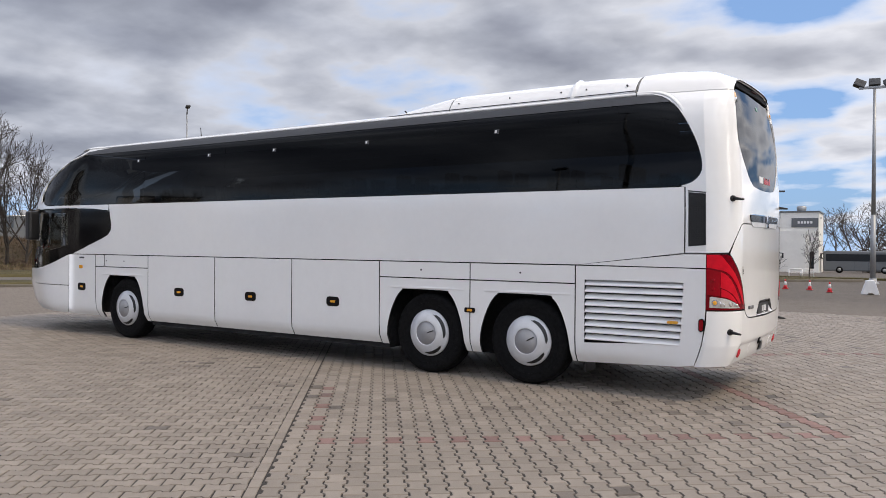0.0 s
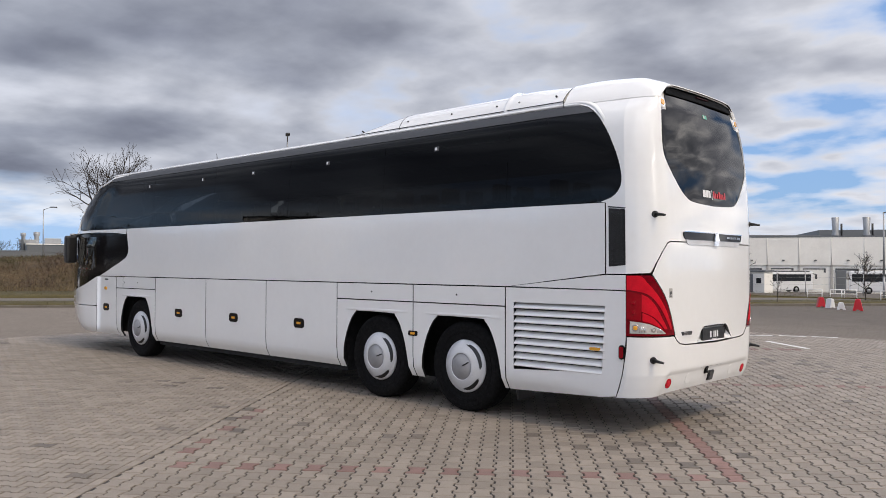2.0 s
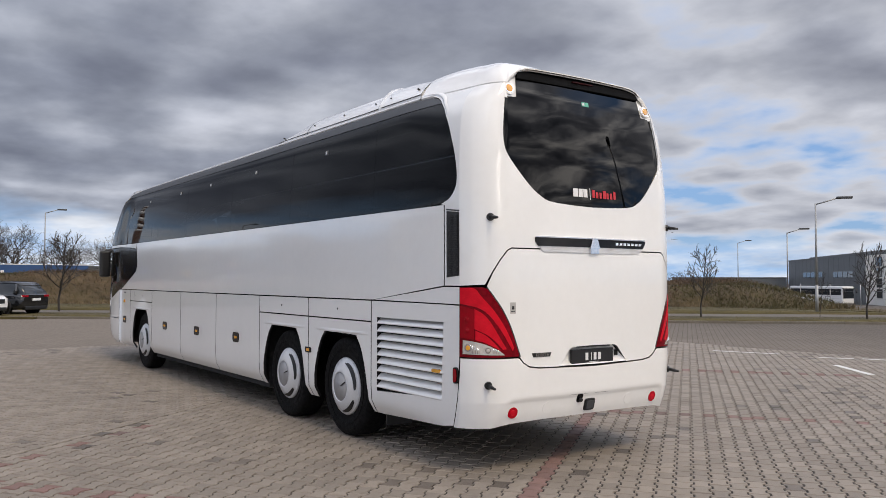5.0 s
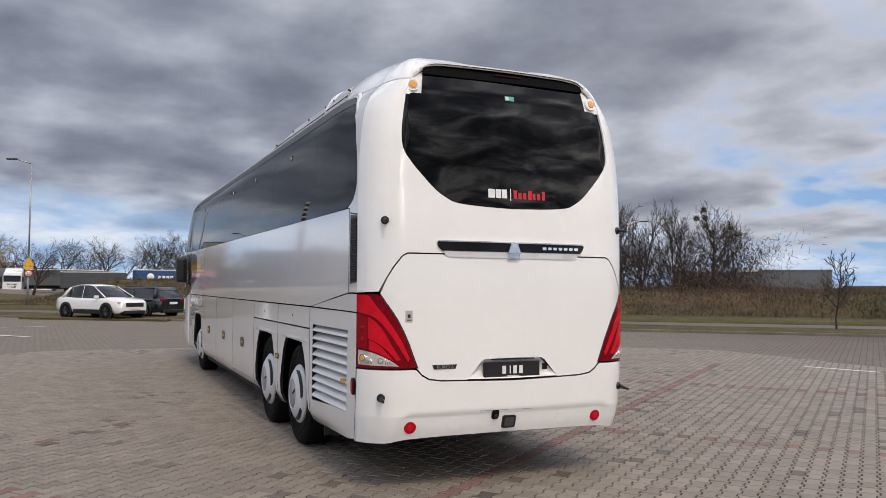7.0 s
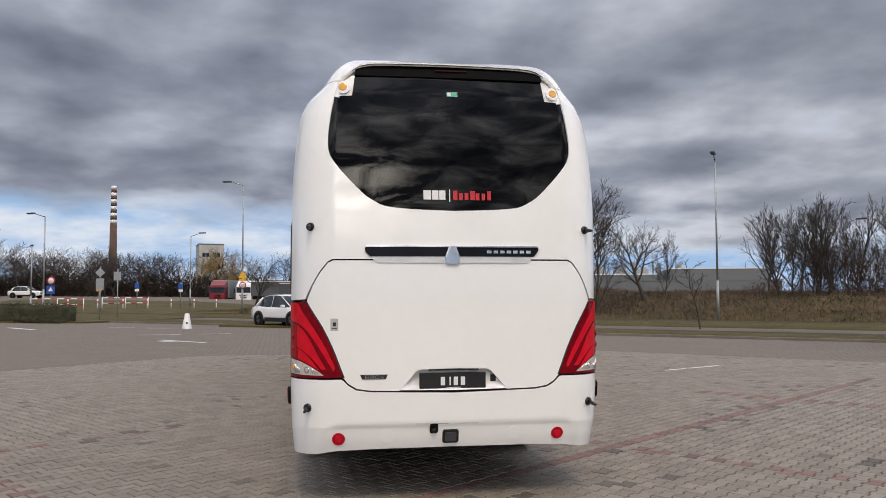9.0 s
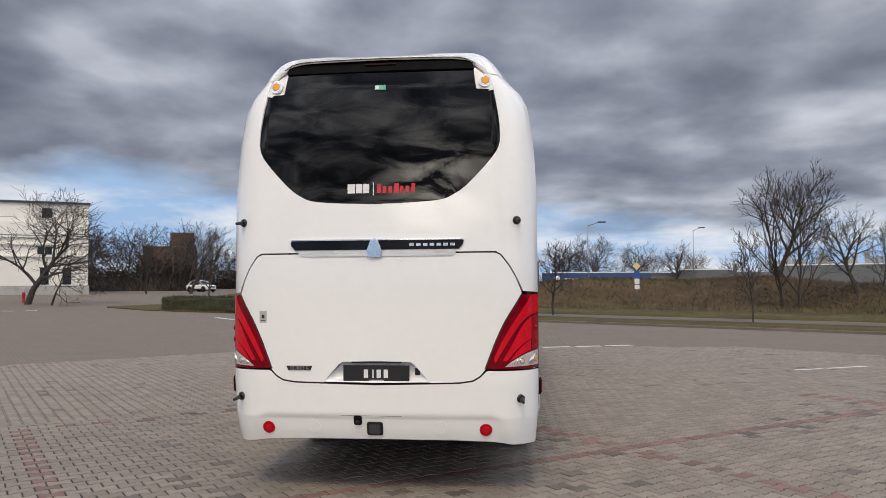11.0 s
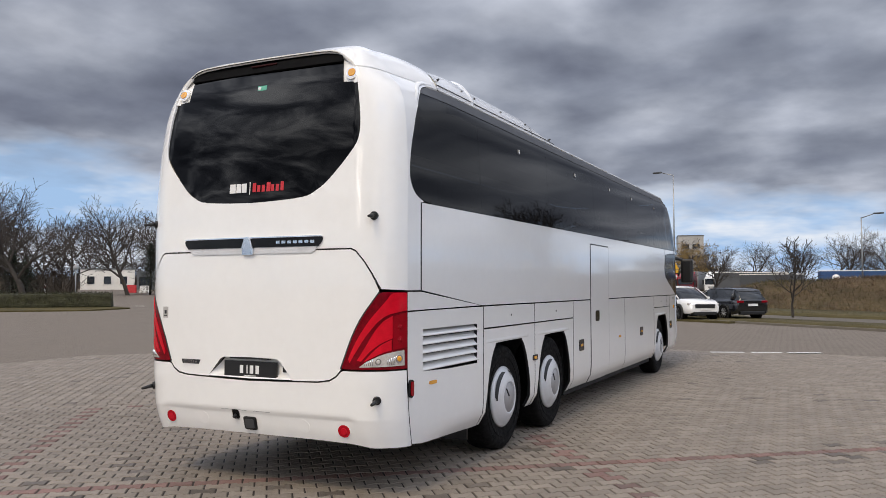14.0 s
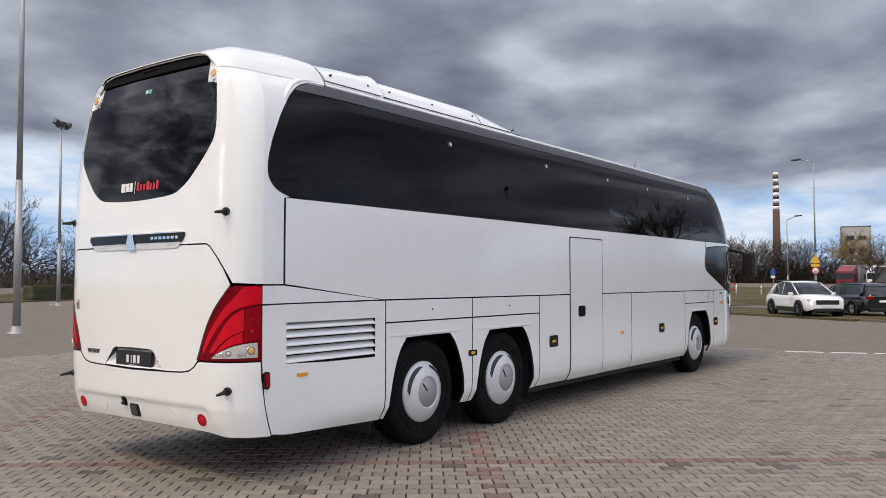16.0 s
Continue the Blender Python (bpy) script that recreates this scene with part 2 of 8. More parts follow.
M = {
    "white": material("bus_white_paint", (0.89, 0.89, 0.88), 0.14, 0, 0.015, 1.2, 0, 60, (0.70, 0.68, 0.64), 0.08, 0.8, 0, 1.0),
    "trim_grey": material("window_trim_grey", (0.055, 0.057, 0.062), 0.45, 0, 0.05, 3),
    "black": material("black_plastic", (0.012, 0.012, 0.013), 0.38, 0, 0.15, 8),
    "matte_black": material("matte_black_trim", (0.006, 0.006, 0.0065), 0.7, 0, 0.1, 6, 0, 60, None, 0, 1, 0, 0, 0.06),
    "gloss_black": material("gloss_black_trim", (0.005, 0.005, 0.006), 0.08, 0, 0.05, 5, 0, 60, None, 0, 1, 0, 0, 0.25),
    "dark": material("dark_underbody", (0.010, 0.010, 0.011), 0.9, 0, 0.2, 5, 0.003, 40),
    "rubber": material("tyre_rubber", (0.006, 0.006, 0.0065), 0.8, 0, 0.25, 9, 0.001, 120, (0.018, 0.017, 0.016), 0.3, 4, 0, 0, 0.15),
    "hubcap": material("hubcap_silver_white", (0.66, 0.67, 0.69), 0.32, 0.15, 0.04, 6, 0, 60, (0.35, 0.33, 0.30), 0.25, 5),
    "chrome": material("chrome", (0.78, 0.78, 0.79), 0.09, 1.0, 0.05, 6),
    "red": material("tail_lens_red", (0.44, 0.002, 0.012), 0.07, 0, 0.10, 9, 0, 60, None, 0, 1, 0, 0.0, 0.3),
    "red_dark": material("tail_lens_dark_red", (0.28, 0.001, 0.008), 0.07, 0, 0.10, 9, 0, 60, None, 0, 1, 0, 0.0, 0.3),
    "red_bright": material("tail_lens_bright_red", (0.60, 0.006, 0.020), 0.06, 0, 0.12, 14, 0, 60, None, 0, 1, 0, 0.0, 0.3),
    "red_deep": material("tail_lens_deep_red", (0.17, 0.0, 0.006), 0.06, 0, 0.3, 22, 0, 60, None, 0, 1, 0, 0.0, 0.3),
    "brake": material("dark_brake_lens", (0.030, 0.004, 0.005), 0.6, 0, 0.1, 20, 0, 60, None, 0, 1, 0, 0, 0.1),
    "amber": material("amber_lens", (0.78, 0.36, 0.03), 0.10, 0, 0.08, 12, 0, 60, None, 0, 1, 0, 0.8),
    "clear": material("clear_lens", (0.62, 0.58, 0.54), 0.12, 0.3, 0.2, 18, 0.002, 90, None, 0, 1, 0, 0.8),
    "mesh": material("vent_mesh", (0.028, 0.029, 0.031), 0.6, 0, 0.35, 40, 0.004, 160),
    "seat": material("seat_cloth", (0.028, 0.031, 0.037), 0.85, 0, 0.2, 9),
    "sign_white": material("sign_white", (0.78, 0.78, 0.78), 0.45, 0, 0.04, 5),
    "sign_red": material("sign_red", (0.55, 0.02, 0.03), 0.4, 0, 0.05, 5),
    "sign_blue": material("sign_blue", (0.02, 0.09, 0.38), 0.4, 0, 0.05, 5),
    "sign_pale": material("sign_pale_yellow", (0.72, 0.62, 0.30), 0.4, 0, 0.05, 5),
    "sign_yellow": material("sign_yellow", (0.75, 0.42, 0.02), 0.4, 0, 0.05, 5),
    "sign_green": material("sign_green", (0.10, 0.42, 0.30), 0.4, 0, 0.05, 5),
    "glass_side": glass_material("tinted_side_glass", (0.05, 0.06, 0.07), 0.015, 0.0006, 1.33, 1.0, 1.36),
    "glass_rear": glass_material("tinted_rear_glass", (0.006, 0.0065, 0.007), 0.01, 0.0022, 1.0, 2.6, 1.42),
    "glass_cab": glass_material("cab_glass", (0.42, 0.44, 0.44), 0.01),
    "paver": material("concrete_paver", (0.231, 0.199, 0.167), 0.66, 0, 0.08, 0.5, 0.0015, 220, (0.12, 0.105, 0.093), 0.34, 0.5, 0.14, 0, 0.3),
    "paver_dark": material("stained_paver", (0.140, 0.119, 0.101), 0.6, 0, 0.12, 0.7, 0.0015, 220, (0.08, 0.07, 0.065), 0.6, 1.1, 0.2, 0, 0.3),
    "paver_red": material("red_paver", (0.205, 0.125, 0.110), 0.85, 0, 0.12, 0.7, 0.0015, 220, (0.10, 0.085, 0.08), 0.7, 1.1, 0.16),
    "asphalt": material("asphalt", (0.125, 0.108, 0.088), 0.95, 0, 0.14, 0.35, 0.004, 90, (0.06, 0.058, 0.055), 0.6, 0.25),
    "kerb": material("kerb_concrete", (0.15, 0.132, 0.108), 0.9, 0, 0.15, 1.5, 0.004, 60, (0.12, 0.11, 0.09), 0.6, 1.2, 0.1),
    "line": material("road_marking_white", (0.68, 0.68, 0.66), 0.7, 0, 0.1, 3, 0.001, 90, (0.30, 0.29, 0.27), 0.7, 3.0),
    "grass": material("winter_grass", (0.085, 0.070, 0.028), 0.97, 0, 0.3, 0.5, 0.03, 9, (0.125, 0.095, 0.050), 0.8, 0.35, 0, 0, 0.2),
    "berm": material("dry_brown_scrub", (0.088, 0.062, 0.034), 0.98, 0, 0.35, 0.6, 0.10, 3.0, (0.050, 0.045, 0.017), 0.9, 0.14, 0, 0, 0.15),
    "bark": material("bare_bark", (0.042, 0.035, 0.030), 0.95, 0, 0.25, 3, 0.01, 30),
    "twig": material("twigs", (0.052, 0.042, 0.036), 0.95, 0, 0.25, 3),
    "steel": material("galvanised_steel", (0.36, 0.37, 0.38), 0.5, 0.6, 0.1, 2, 0, 60, (0.2, 0.19, 0.18), 0.3, 2),
    "concrete": material("concrete", (0.42, 0.41, 0.39), 0.9, 0, 0.12, 0.8, 0.003, 60, (0.2, 0.19, 0.17), 0.5, 1.0),
    "hall_white": material("white_cladding", (0.84, 0.82, 0.77), 0.6, 0, 0.03, 0.4, 0, 60, (0.6, 0.58, 0.53), 0.3, 0.3, 0.02),
    "hall_grey": material("grey_cladding", (0.145, 0.155, 0.163), 0.55, 0.1, 0.05, 0.4, 0, 60, (0.13, 0.14, 0.14), 0.4, 0.4, 0.03),
    "brick_brown": material("brown_brick", (0.105, 0.060, 0.045), 0.9, 0, 0.15, 0.5, 0.01, 12),
    "window_dark": material("dark_window_glass", (0.02, 0.024, 0.03), 0.06, 0, 0.1, 2),
    "car_white": material("white_car_paint", (0.80, 0.80, 0.80), 0.12, 0, 0.02, 2, 0, 60, None, 0, 1, 0, 0.8),
    "car_black": material("black_car_paint", (0.012, 0.013, 0.016), 0.10, 0, 0.05, 2, 0, 60, None, 0, 1, 0, 0.8),
    "truck_red": material("dark_red_lorry_paint", (0.20, 0.012, 0.018), 0.2, 0, 0.05, 2, 0, 60, None, 0, 1, 0, 0.5),
    "tarp_blue": material("blue_tarpaulin", (0.022, 0.07, 0.19), 0.6, 0, 0.08, 0.8, 0.01, 4),
    "tarp_grey": material("grey_tarpaulin", (0.30, 0.31, 0.32), 0.6, 0, 0.08, 0.8, 0.01, 4),
    "tarp_dark": material("dark_tarpaulin", (0.075, 0.08, 0.088), 0.6, 0, 0.08, 0.8, 0.01, 4),
    "hedge": material("clipped_hedge", (0.042, 0.042, 0.018), 0.95, 0, 0.35, 2.0, 0.05, 8),
    "conifer": material("evergreen", (0.030, 0.040, 0.022), 0.95, 0, 0.3, 2.0),
    "willow": material("yellow_willow_twigs", (0.26, 0.17, 0.05), 0.95, 0, 0.25, 2.0),
    "moss": material("mistletoe", (0.07, 0.075, 0.03), 0.95, 0, 0.3, 3.0),
}


# ---- building tools ----
def thing(name, label, category, group="", kind="", m=None):
    """An empty at the base of a thing, which carries its tags."""
    ob = new(name)
    ob.empty_display_size = 0.2
    if m is not None:
        ob.matrix_basis = m
    return tagged(ob, label, category, group, kind)


def part(name, bm, mat, parent=None, label="", smooth=False, m=None):
    """Links a bmesh as one mesh object, under a thing or a part."""
    me = bpy.data.meshes.new(name)
    bm.normal_update()
    bm.to_mesh(me)
    bm.free()
    if smooth:
        me.polygons.foreach_set("use_smooth", [True] * len(me.polygons))
    for x in (mat if isinstance(mat, (list, tuple)) else [mat]):
        me.materials.append(x)
    ob = new(name, me)
    if parent is not None:
        ob.parent = parent
    if m is not None:
        ob.matrix_basis = m
    if label:
        ob["label"] = label
    return ob


def again(ob, m, parent=None):
    """A further piece that shares the mesh of ob."""
    o = new(ob.name.split(".")[0], ob.data)
    o.parent, o.matrix_basis = parent, m
    if "label" in ob:
        o["label"] = ob["label"]
    return o


def add_box(bm, x0, y0, z0, x1, y1, z1, bevel=0.0, mi=0):
    n0 = len(bm.faces)
    vs = bmesh.ops.create_cube(bm, size=1.0)["verts"]
    for v in vs:
        v.co = Vector(((x0 + x1) / 2 + v.co.x * (x1 - x0), (y0 + y1) / 2 + v.co.y * (y1 - y0), (z0 + z1) / 2 + v.co.z * (z1 - z0)))
    if bevel:
        es = list({e for v in vs for e in v.link_edges})
        bmesh.ops.bevel(bm, geom=es, offset=bevel, segments=2, affect="EDGES", profile=0.6)
    bm.faces.ensure_lookup_table()
    for f in bm.faces[n0:]:
        f.material_index = mi
    return bm


def box(x0, y0, z0, x1, y1, z1, bevel=0.0):
    return add_box(bmesh.new(), x0, y0, z0, x1, y1, z1, bevel)


def add_tube(bm, p, q, r0, r1, n=8, caps=True, mi=0):
    p, q = Vector(p), Vector(q)
    d = (q - p).normalized()
    s = d.orthogonal().normalized()
    t = d.cross(s)
    rings = []
    for c, r in ((p, r0), (q, r1)):
        rings.append([bm.verts.new(c + (s * math.cos(k * math.tau / n) + t * math.sin(k * math.tau / n)) * r) for k in range(n)])
    for k in range(n):
        f = bm.faces.new((rings[0][k], rings[0][(k + 1) % n], rings[1][(k + 1) % n], rings[1][k]))
        f.smooth, f.material_index = True, mi
    if caps:
        bm.faces.new(rings[0][::-1]).material_index = mi
        bm.faces.new(rings[1]).material_index = mi
    return bm


def tube(p, q, r0, r1=None, n=10):
    return add_tube(bmesh.new(), p, q, r0, r0 if r1 is None else r1, n)


def lathe(profile, n=40, axis="y"):
    """Turns (radius, along) pairs about an axis through the origin."""
    bm = bmesh.new()
    rings = []
    for r, h in profile:
        ring = []
        for k in range(n):
            a = k * math.tau / n
            c, s = r * math.cos(a), r * math.sin(a)
            ring.append(bm.verts.new((c, h, s) if axis == "y" else (c, s, h)))
        rings.append(ring)
    for a, b in zip(rings, rings[1:]):
        for k in range(n):
            f = bm.faces.new((a[k], a[(k + 1) % n], b[(k + 1) % n], b[k]))
            f.smooth = True
    for ring in (rings[0], rings[-1]):
        if (ring[0].co - ring[n // 2].co).length > 1e-4:
            bm.faces.new(ring)
    bmesh.ops.remove_doubles(bm, verts=bm.verts, dist=1e-5)
    bmesh.ops.recalc_face_normals(bm, faces=bm.faces)
    return bm


def plate(outline, depth, to_world, bevel=0.0):
    """A flat plate from an outline in (a, b), pushed back by depth; to_world(a, b, c)."""
    bm = bmesh.new()
    f = bm.faces.new([bm.verts.new((a, b, 0)) for a, b in outline])
    r = bmesh.ops.extrude_face_region(bm, geom=[f])
    for v in r["geom"]:
        if isinstance(v, bmesh.types.BMVert):
            v.co.z -= depth
    if bevel:
        bmesh.ops.bevel(bm, geom=[e for e in bm.edges if abs(e.verts[0].co.z) < 1e-6 and abs(e.verts[1].co.z) < 1e-6], offset=bevel, segments=2, affect="EDGES")
    for v in bm.verts:
        v.co = to_world(*v.co)
    bmesh.ops.recalc_face_normals(bm, faces=bm.faces)
    return bm


def smoothstep(a, b, x):
    t = min(1.0, max(0.0, (x - a) / (b - a)))
    return t * t * (3 - 2 * t)


def table(points):
    xs, ys = zip(*points)
    return lambda v: float(np.interp(v, xs, ys))


# ---- the lie of the land ----
def land(x, y):
    """Height of the ground: flat lot, falling beyond the far street, rising a little towards the house."""
    return -min(3.0, 0.024 * max(0.0, y - 44)) + min(1.8, 0.02 * max(0.0, 0.6 * (-x - 40) + 0.8 * (-y - 20)))


# ---- the coach ----
def rounded(pts, n=4):
    """The same outline, run through by a smooth curve."""
    out = []
    for i in range(len(pts) - 1):
        p0, p1, p2, p3 = [Vector(pts[max(0, min(len(pts) - 1, i + k))]) for k in (-1, 0, 1, 2)]
        for k in range(n):
            t = k / n
            q = 0.5 * (2 * p1 + (p2 - p0) * t + (2 * p0 - 5 * p1 + 4 * p2 - p3) * t * t + (3 * p1 - p0 - 3 * p2 + p3) * t ** 3)
            out.append((q.x, q.y))
    return out + [tuple(pts[-1])]


import functools

YC = 9.275
# plan of one half: (x, half width), along which the skin is measured
_plan = rounded([(-16.05, 0.0), (-16.02, 0.30), (-15.94, 0.53), (-15.80, 0.71), (-15.60, 0.81), (-15.25, 0.925), (-14.9, 1.03), (-14.6, 1.12), (-14.3, 1.195), (-14.05, 1.245), (-13.8, 1.268), (-13.5, 1.275)], 3)
_plan.append((-2.26, 1.275))
for k in range(1, 13):
    t = k / 12
    _plan.append(((1 - t) ** 2 * -2.26 + 2 * t * (1 - t) * -2.005 + t * t * -1.964, 1.275 * (1 - t) ** 2 + 1.212 * 2 * t * (1 - t) + t * t * 0.96))
_plan += [(-1.945, 0.62), (-1.935, 0.3), (-1.932, 0.0)]
_px, _ph = np.array([p[0] for p in _plan]), np.array([p[1] for p in _plan])
_arc = np.concatenate([[0], np.cumsum(np.hypot(np.diff(_px), np.diff(_ph)))])
_arc += -2.26 - _arc[list(_px).index(-2.26)]
A_FRONT, A_REAR = float(_arc[0]), float(_arc[-1])


def along(x):
    """Skin length at the place x of the plan."""
    return float(np.interp(x, _px, _arc))


front_x = table([(0.33, -14.80), (0.55, -15.02), (0.9, -15.12), (1.6, -15.12), (2.0, -15.09), (2.3, -15.02), (2.65, -14.84), (2.9, -14.59), (3.09, -14.31), (3.2, -14.12), (3.3, -13.90), (3.4, -13.66), (3.5, -13.40)])
side_inset = table([(0.30, 0.10), (0.36, 0.06), (0.45, 0.012), (0.6, 0.0), (2.2, 0.0), (2.5, 0.01), (3.07, 0.045), (3.2, 0.062), (3.27, 0.085), (3.36, 0.125), (3.45, 0.22)])
rear_inset = table([(0.30, 0.05), (0.36, 0.035), (0.6, 0.012), (0.9, 0.0), (2.4, 0.0), (2.64, 0.01), (2.9, 0.03), (3.12, 0.065), (3.25, 0.125), (3.36, 0.235), (3.5, 0.36)])
rear_lean = table([(0.36, -0.10), (0.5, -0.045), (0.62, -0.015), (0.9, 0.0), (2.0, 0.0), (2.4, -0.012), (2.8, -0.038), (3.1, -0.072), (3.3, -0.105), (3.45, -0.14), (3.6, -0.19)])
XS = -12.6


def skin_point(a, z, side):
    px, ph = float(np.interp(a, _arc, _px)), float(np.interp(a, _arc, _ph))
    w = smoothstep(-3.3, -2.15, a)
    inset = (1 - w) * side_inset(z) + w * rear_inset(z)
    x = px + rear_lean(z) * smoothstep(-2.85, -2.0, a)
    if px < XS:
        x = XS + (px - XS) * (front_x(z) - XS) / (-15.12 - XS)
    if side < 0:
        ph += 0.22 * smoothstep(-13.6, -15.0, px) * smoothstep(0.0, 0.75, ph)
    if ph > 0.88:
        ph = 0.88 + (ph - 0.88) * (1 - min(inset, 0.37) / 0.395)
    return Vector((x, YC + side * ph, z))


def skin(a, z, side, d=0.0):
    """A point of the coach's skin at skin length a and height z, d metres outside it."""
    p = skin_point(a, z, side)
    if d:
        e = 0.01
        t = skin_point(min(a + e, A_REAR), z, side) - skin_point(max(a - e, A_FRONT), z, side)
        n = t.cross(skin_point(a, z + e, side) - skin_point(a, z - e, side))
        n.normalize()
        n *= -side
        p = p + n * d
    return p


@functools.lru_cache(maxsize=None)
def front_a(x, z):
    """Skin length for a place x on the flat side, carried onto the tapered nose."""
    if x > -13.2:
        return along(x)
    k = 8.62 / (0.13 - x)
    best = (9.0, 0.0)
    for i in range(440):
        a = along(-12.6) - i * 0.01
        if a < A_FRONT:
            break
        p = skin_point(a, z, -1)
        g = p.y + 0.62 - k * (0.13 - p.x)
        if g <= 0:
            return a
        best = min(best, (g, a))
    return best[1]


def side_map(side):
    return lambda x, z, d: skin(front_a(x, z), z, side, d)


def rear_map(u, z, d):
    return skin(A_REAR - abs(u), z, -1 if u < 0 else 1, d)


def bumper_map(u, z, d):
    """The bumper, whose lower middle is set back under a soft ledge."""
    k = smoothstep(0.66, 0.60, z) * smoothstep(1.02, 0.90, abs(u) + (z - 0.6) * 0.4)
    return rear_map(u, z, d - 0.015 * k)


def fill(outline, to_world, cuts_a=(), cuts_b=(), thick=0.03, mirror=False, lift=0.0, edge=0):
    """A skin panel: an outline in two skin measures, cut finely enough to bend, with turned-in edges."""
    bm = bmesh.new()
    f = bm.faces.new([bm.verts.new((a, b, 0)) for a, b in outline])
    lo, hi = [min(p[i] for p in outline) for i in (0, 1)], [max(p[i] for p in outline) for i in (0, 1)]
    for i, cuts in ((0, cuts_a), (1, cuts_b)):
        for c in cuts:
            if lo[i] + 1e-3 < c < hi[i] - 1e-3:
                co, no = [0, 0, 0], [0, 0, 0]
                co[i], no[i] = c, 1
                bmesh.ops.bisect_plane(bm, geom=bm.verts[:] + bm.edges[:] + bm.faces[:], plane_co=co, plane_no=no, dist=1e-5)
    if mirror:
        r = bmesh.ops.duplicate(bm, geom=bm.verts[:] + bm.edges[:] + bm.faces[:])
        for v in r["geom"]:
            if isinstance(v, bmesh.types.BMVert):
                v.co.x = -v.co.x
        bmesh.ops.remove_doubles(bm, verts=bm.verts, dist=1e-5)
    bmesh.ops.triangulate(bm, faces=bm.faces[:])
    flat = {v: (v.co.x, v.co.y) for v in bm.verts}
    edges = [e for e in bm.edges if len(e.link_faces) == 1]
    for v, (a, b) in flat.items():
        v.co = to_world(a, b, lift)
    c = sum((v.co for v in flat), Vector()) / len(flat)
    for f in bm.faces:
        f.smooth = True
    bmesh.ops.recalc_face_normals(bm, faces=bm.faces[:])
    big = max(bm.faces, key=lambda f: f.calc_area())
    if big.normal.dot(big.calc_center_median() - Vector((-8.5, YC, 1.7))) < 0:
        bmesh.ops.reverse_faces(bm, faces=bm.faces[:])
    if thick:
        top, low = {}, {}
        for e in edges:
            for v in e.verts:
                if v not in top:
                    top[v] = bm.verts.new(v.co)
                    low[v] = bm.verts.new(to_world(*flat[v], lift - thick))
        for e in edges:
            l = e.link_loops[0]
            p, q = l.vert, l.link_loop_next.vert
            bm.faces.new((top[q], top[p], low[p], low[q])).material_index = edge
    return bm


CUT_Z = [0.36, 0.40, 0.45, 0.52, 0.6, 0.75, 0.9, 1.2, 1.6, 2.0, 2.2, 2.35, 2.5, 2.65, 2.8, 2.95, 3.07, 3.14, 3.2, 3.24, 3.28, 3.32, 3.36, 3.40]
CUT_X = [-15.0, -14.9, -14.8, -14.7, -14.6, -14.5, -14.4, -14.3, -14.2, -14.1, -14.0, -13.9, -13.7, -13.5, -13.3, -13.1, -12.9, -12.7, -12.6, -12.4, -12, -11, -10, -9, -8, -7, -6, -5, -4.4, -4, -3.6, -3.3, -3.1, -3.0, -2.9, -2.8, -2.7, -2.6, -2.5] + [-2.45 + 0.03 * k for k in range(14)]
CUT_U = [0.15 * k for k in range(1, 6)] + [0.8 + 0.04 * k for k in range(30)] + [A_REAR + 2.265, A_REAR + 2.255]
G = 0.007

coach = thing("coach", "long white three-axle touring coach with dark tinted windows", "coach")


def rect(x0, z0, x1, z1, r=0.0):
    """A rectangle, shrunk by the joint, with rounded corners where asked."""
    x0, z0, x1, z1 = x0 + G, z0 + G, x1 - G, z1 - G
    if not r:
        return [(x0, z0), (x1, z0), (x1, z1), (x0, z1)]
    out = []
    for cx, cz, a0 in ((x1 - r, z0 + r, -90), (x1 - r, z1 - r, 0), (x0 + r, z1 - r, 90), (x0 + r, z0 + r, 180)):
        out += [(cx + r * math.cos(radians(a0 + k * 22.5)), cz + r * math.sin(radians(a0 + k * 22.5))) for k in range(5)]
    return out


def arch(dx):
    """The wheel opening, from its front foot over the top to its rear foot; dx is the hub."""
    return rounded([(dx - 0.71, 0.33), (dx - 0.69, 0.58), (dx - 0.63, 0.80), (dx - 0.54, 0.98), (dx - 0.45, 1.075), (dx - 0.38, 1.09), (dx + 0.22, 1.085), (dx + 0.29, 1.06), (dx + 0.38, 0.95), (dx + 0.46, 0.76), (dx + 0.51, 0.55), (dx + 0.53, 0.33)], 3)


HUBS = (-12.22, -5.79, -4.335)
SILL = 0.33


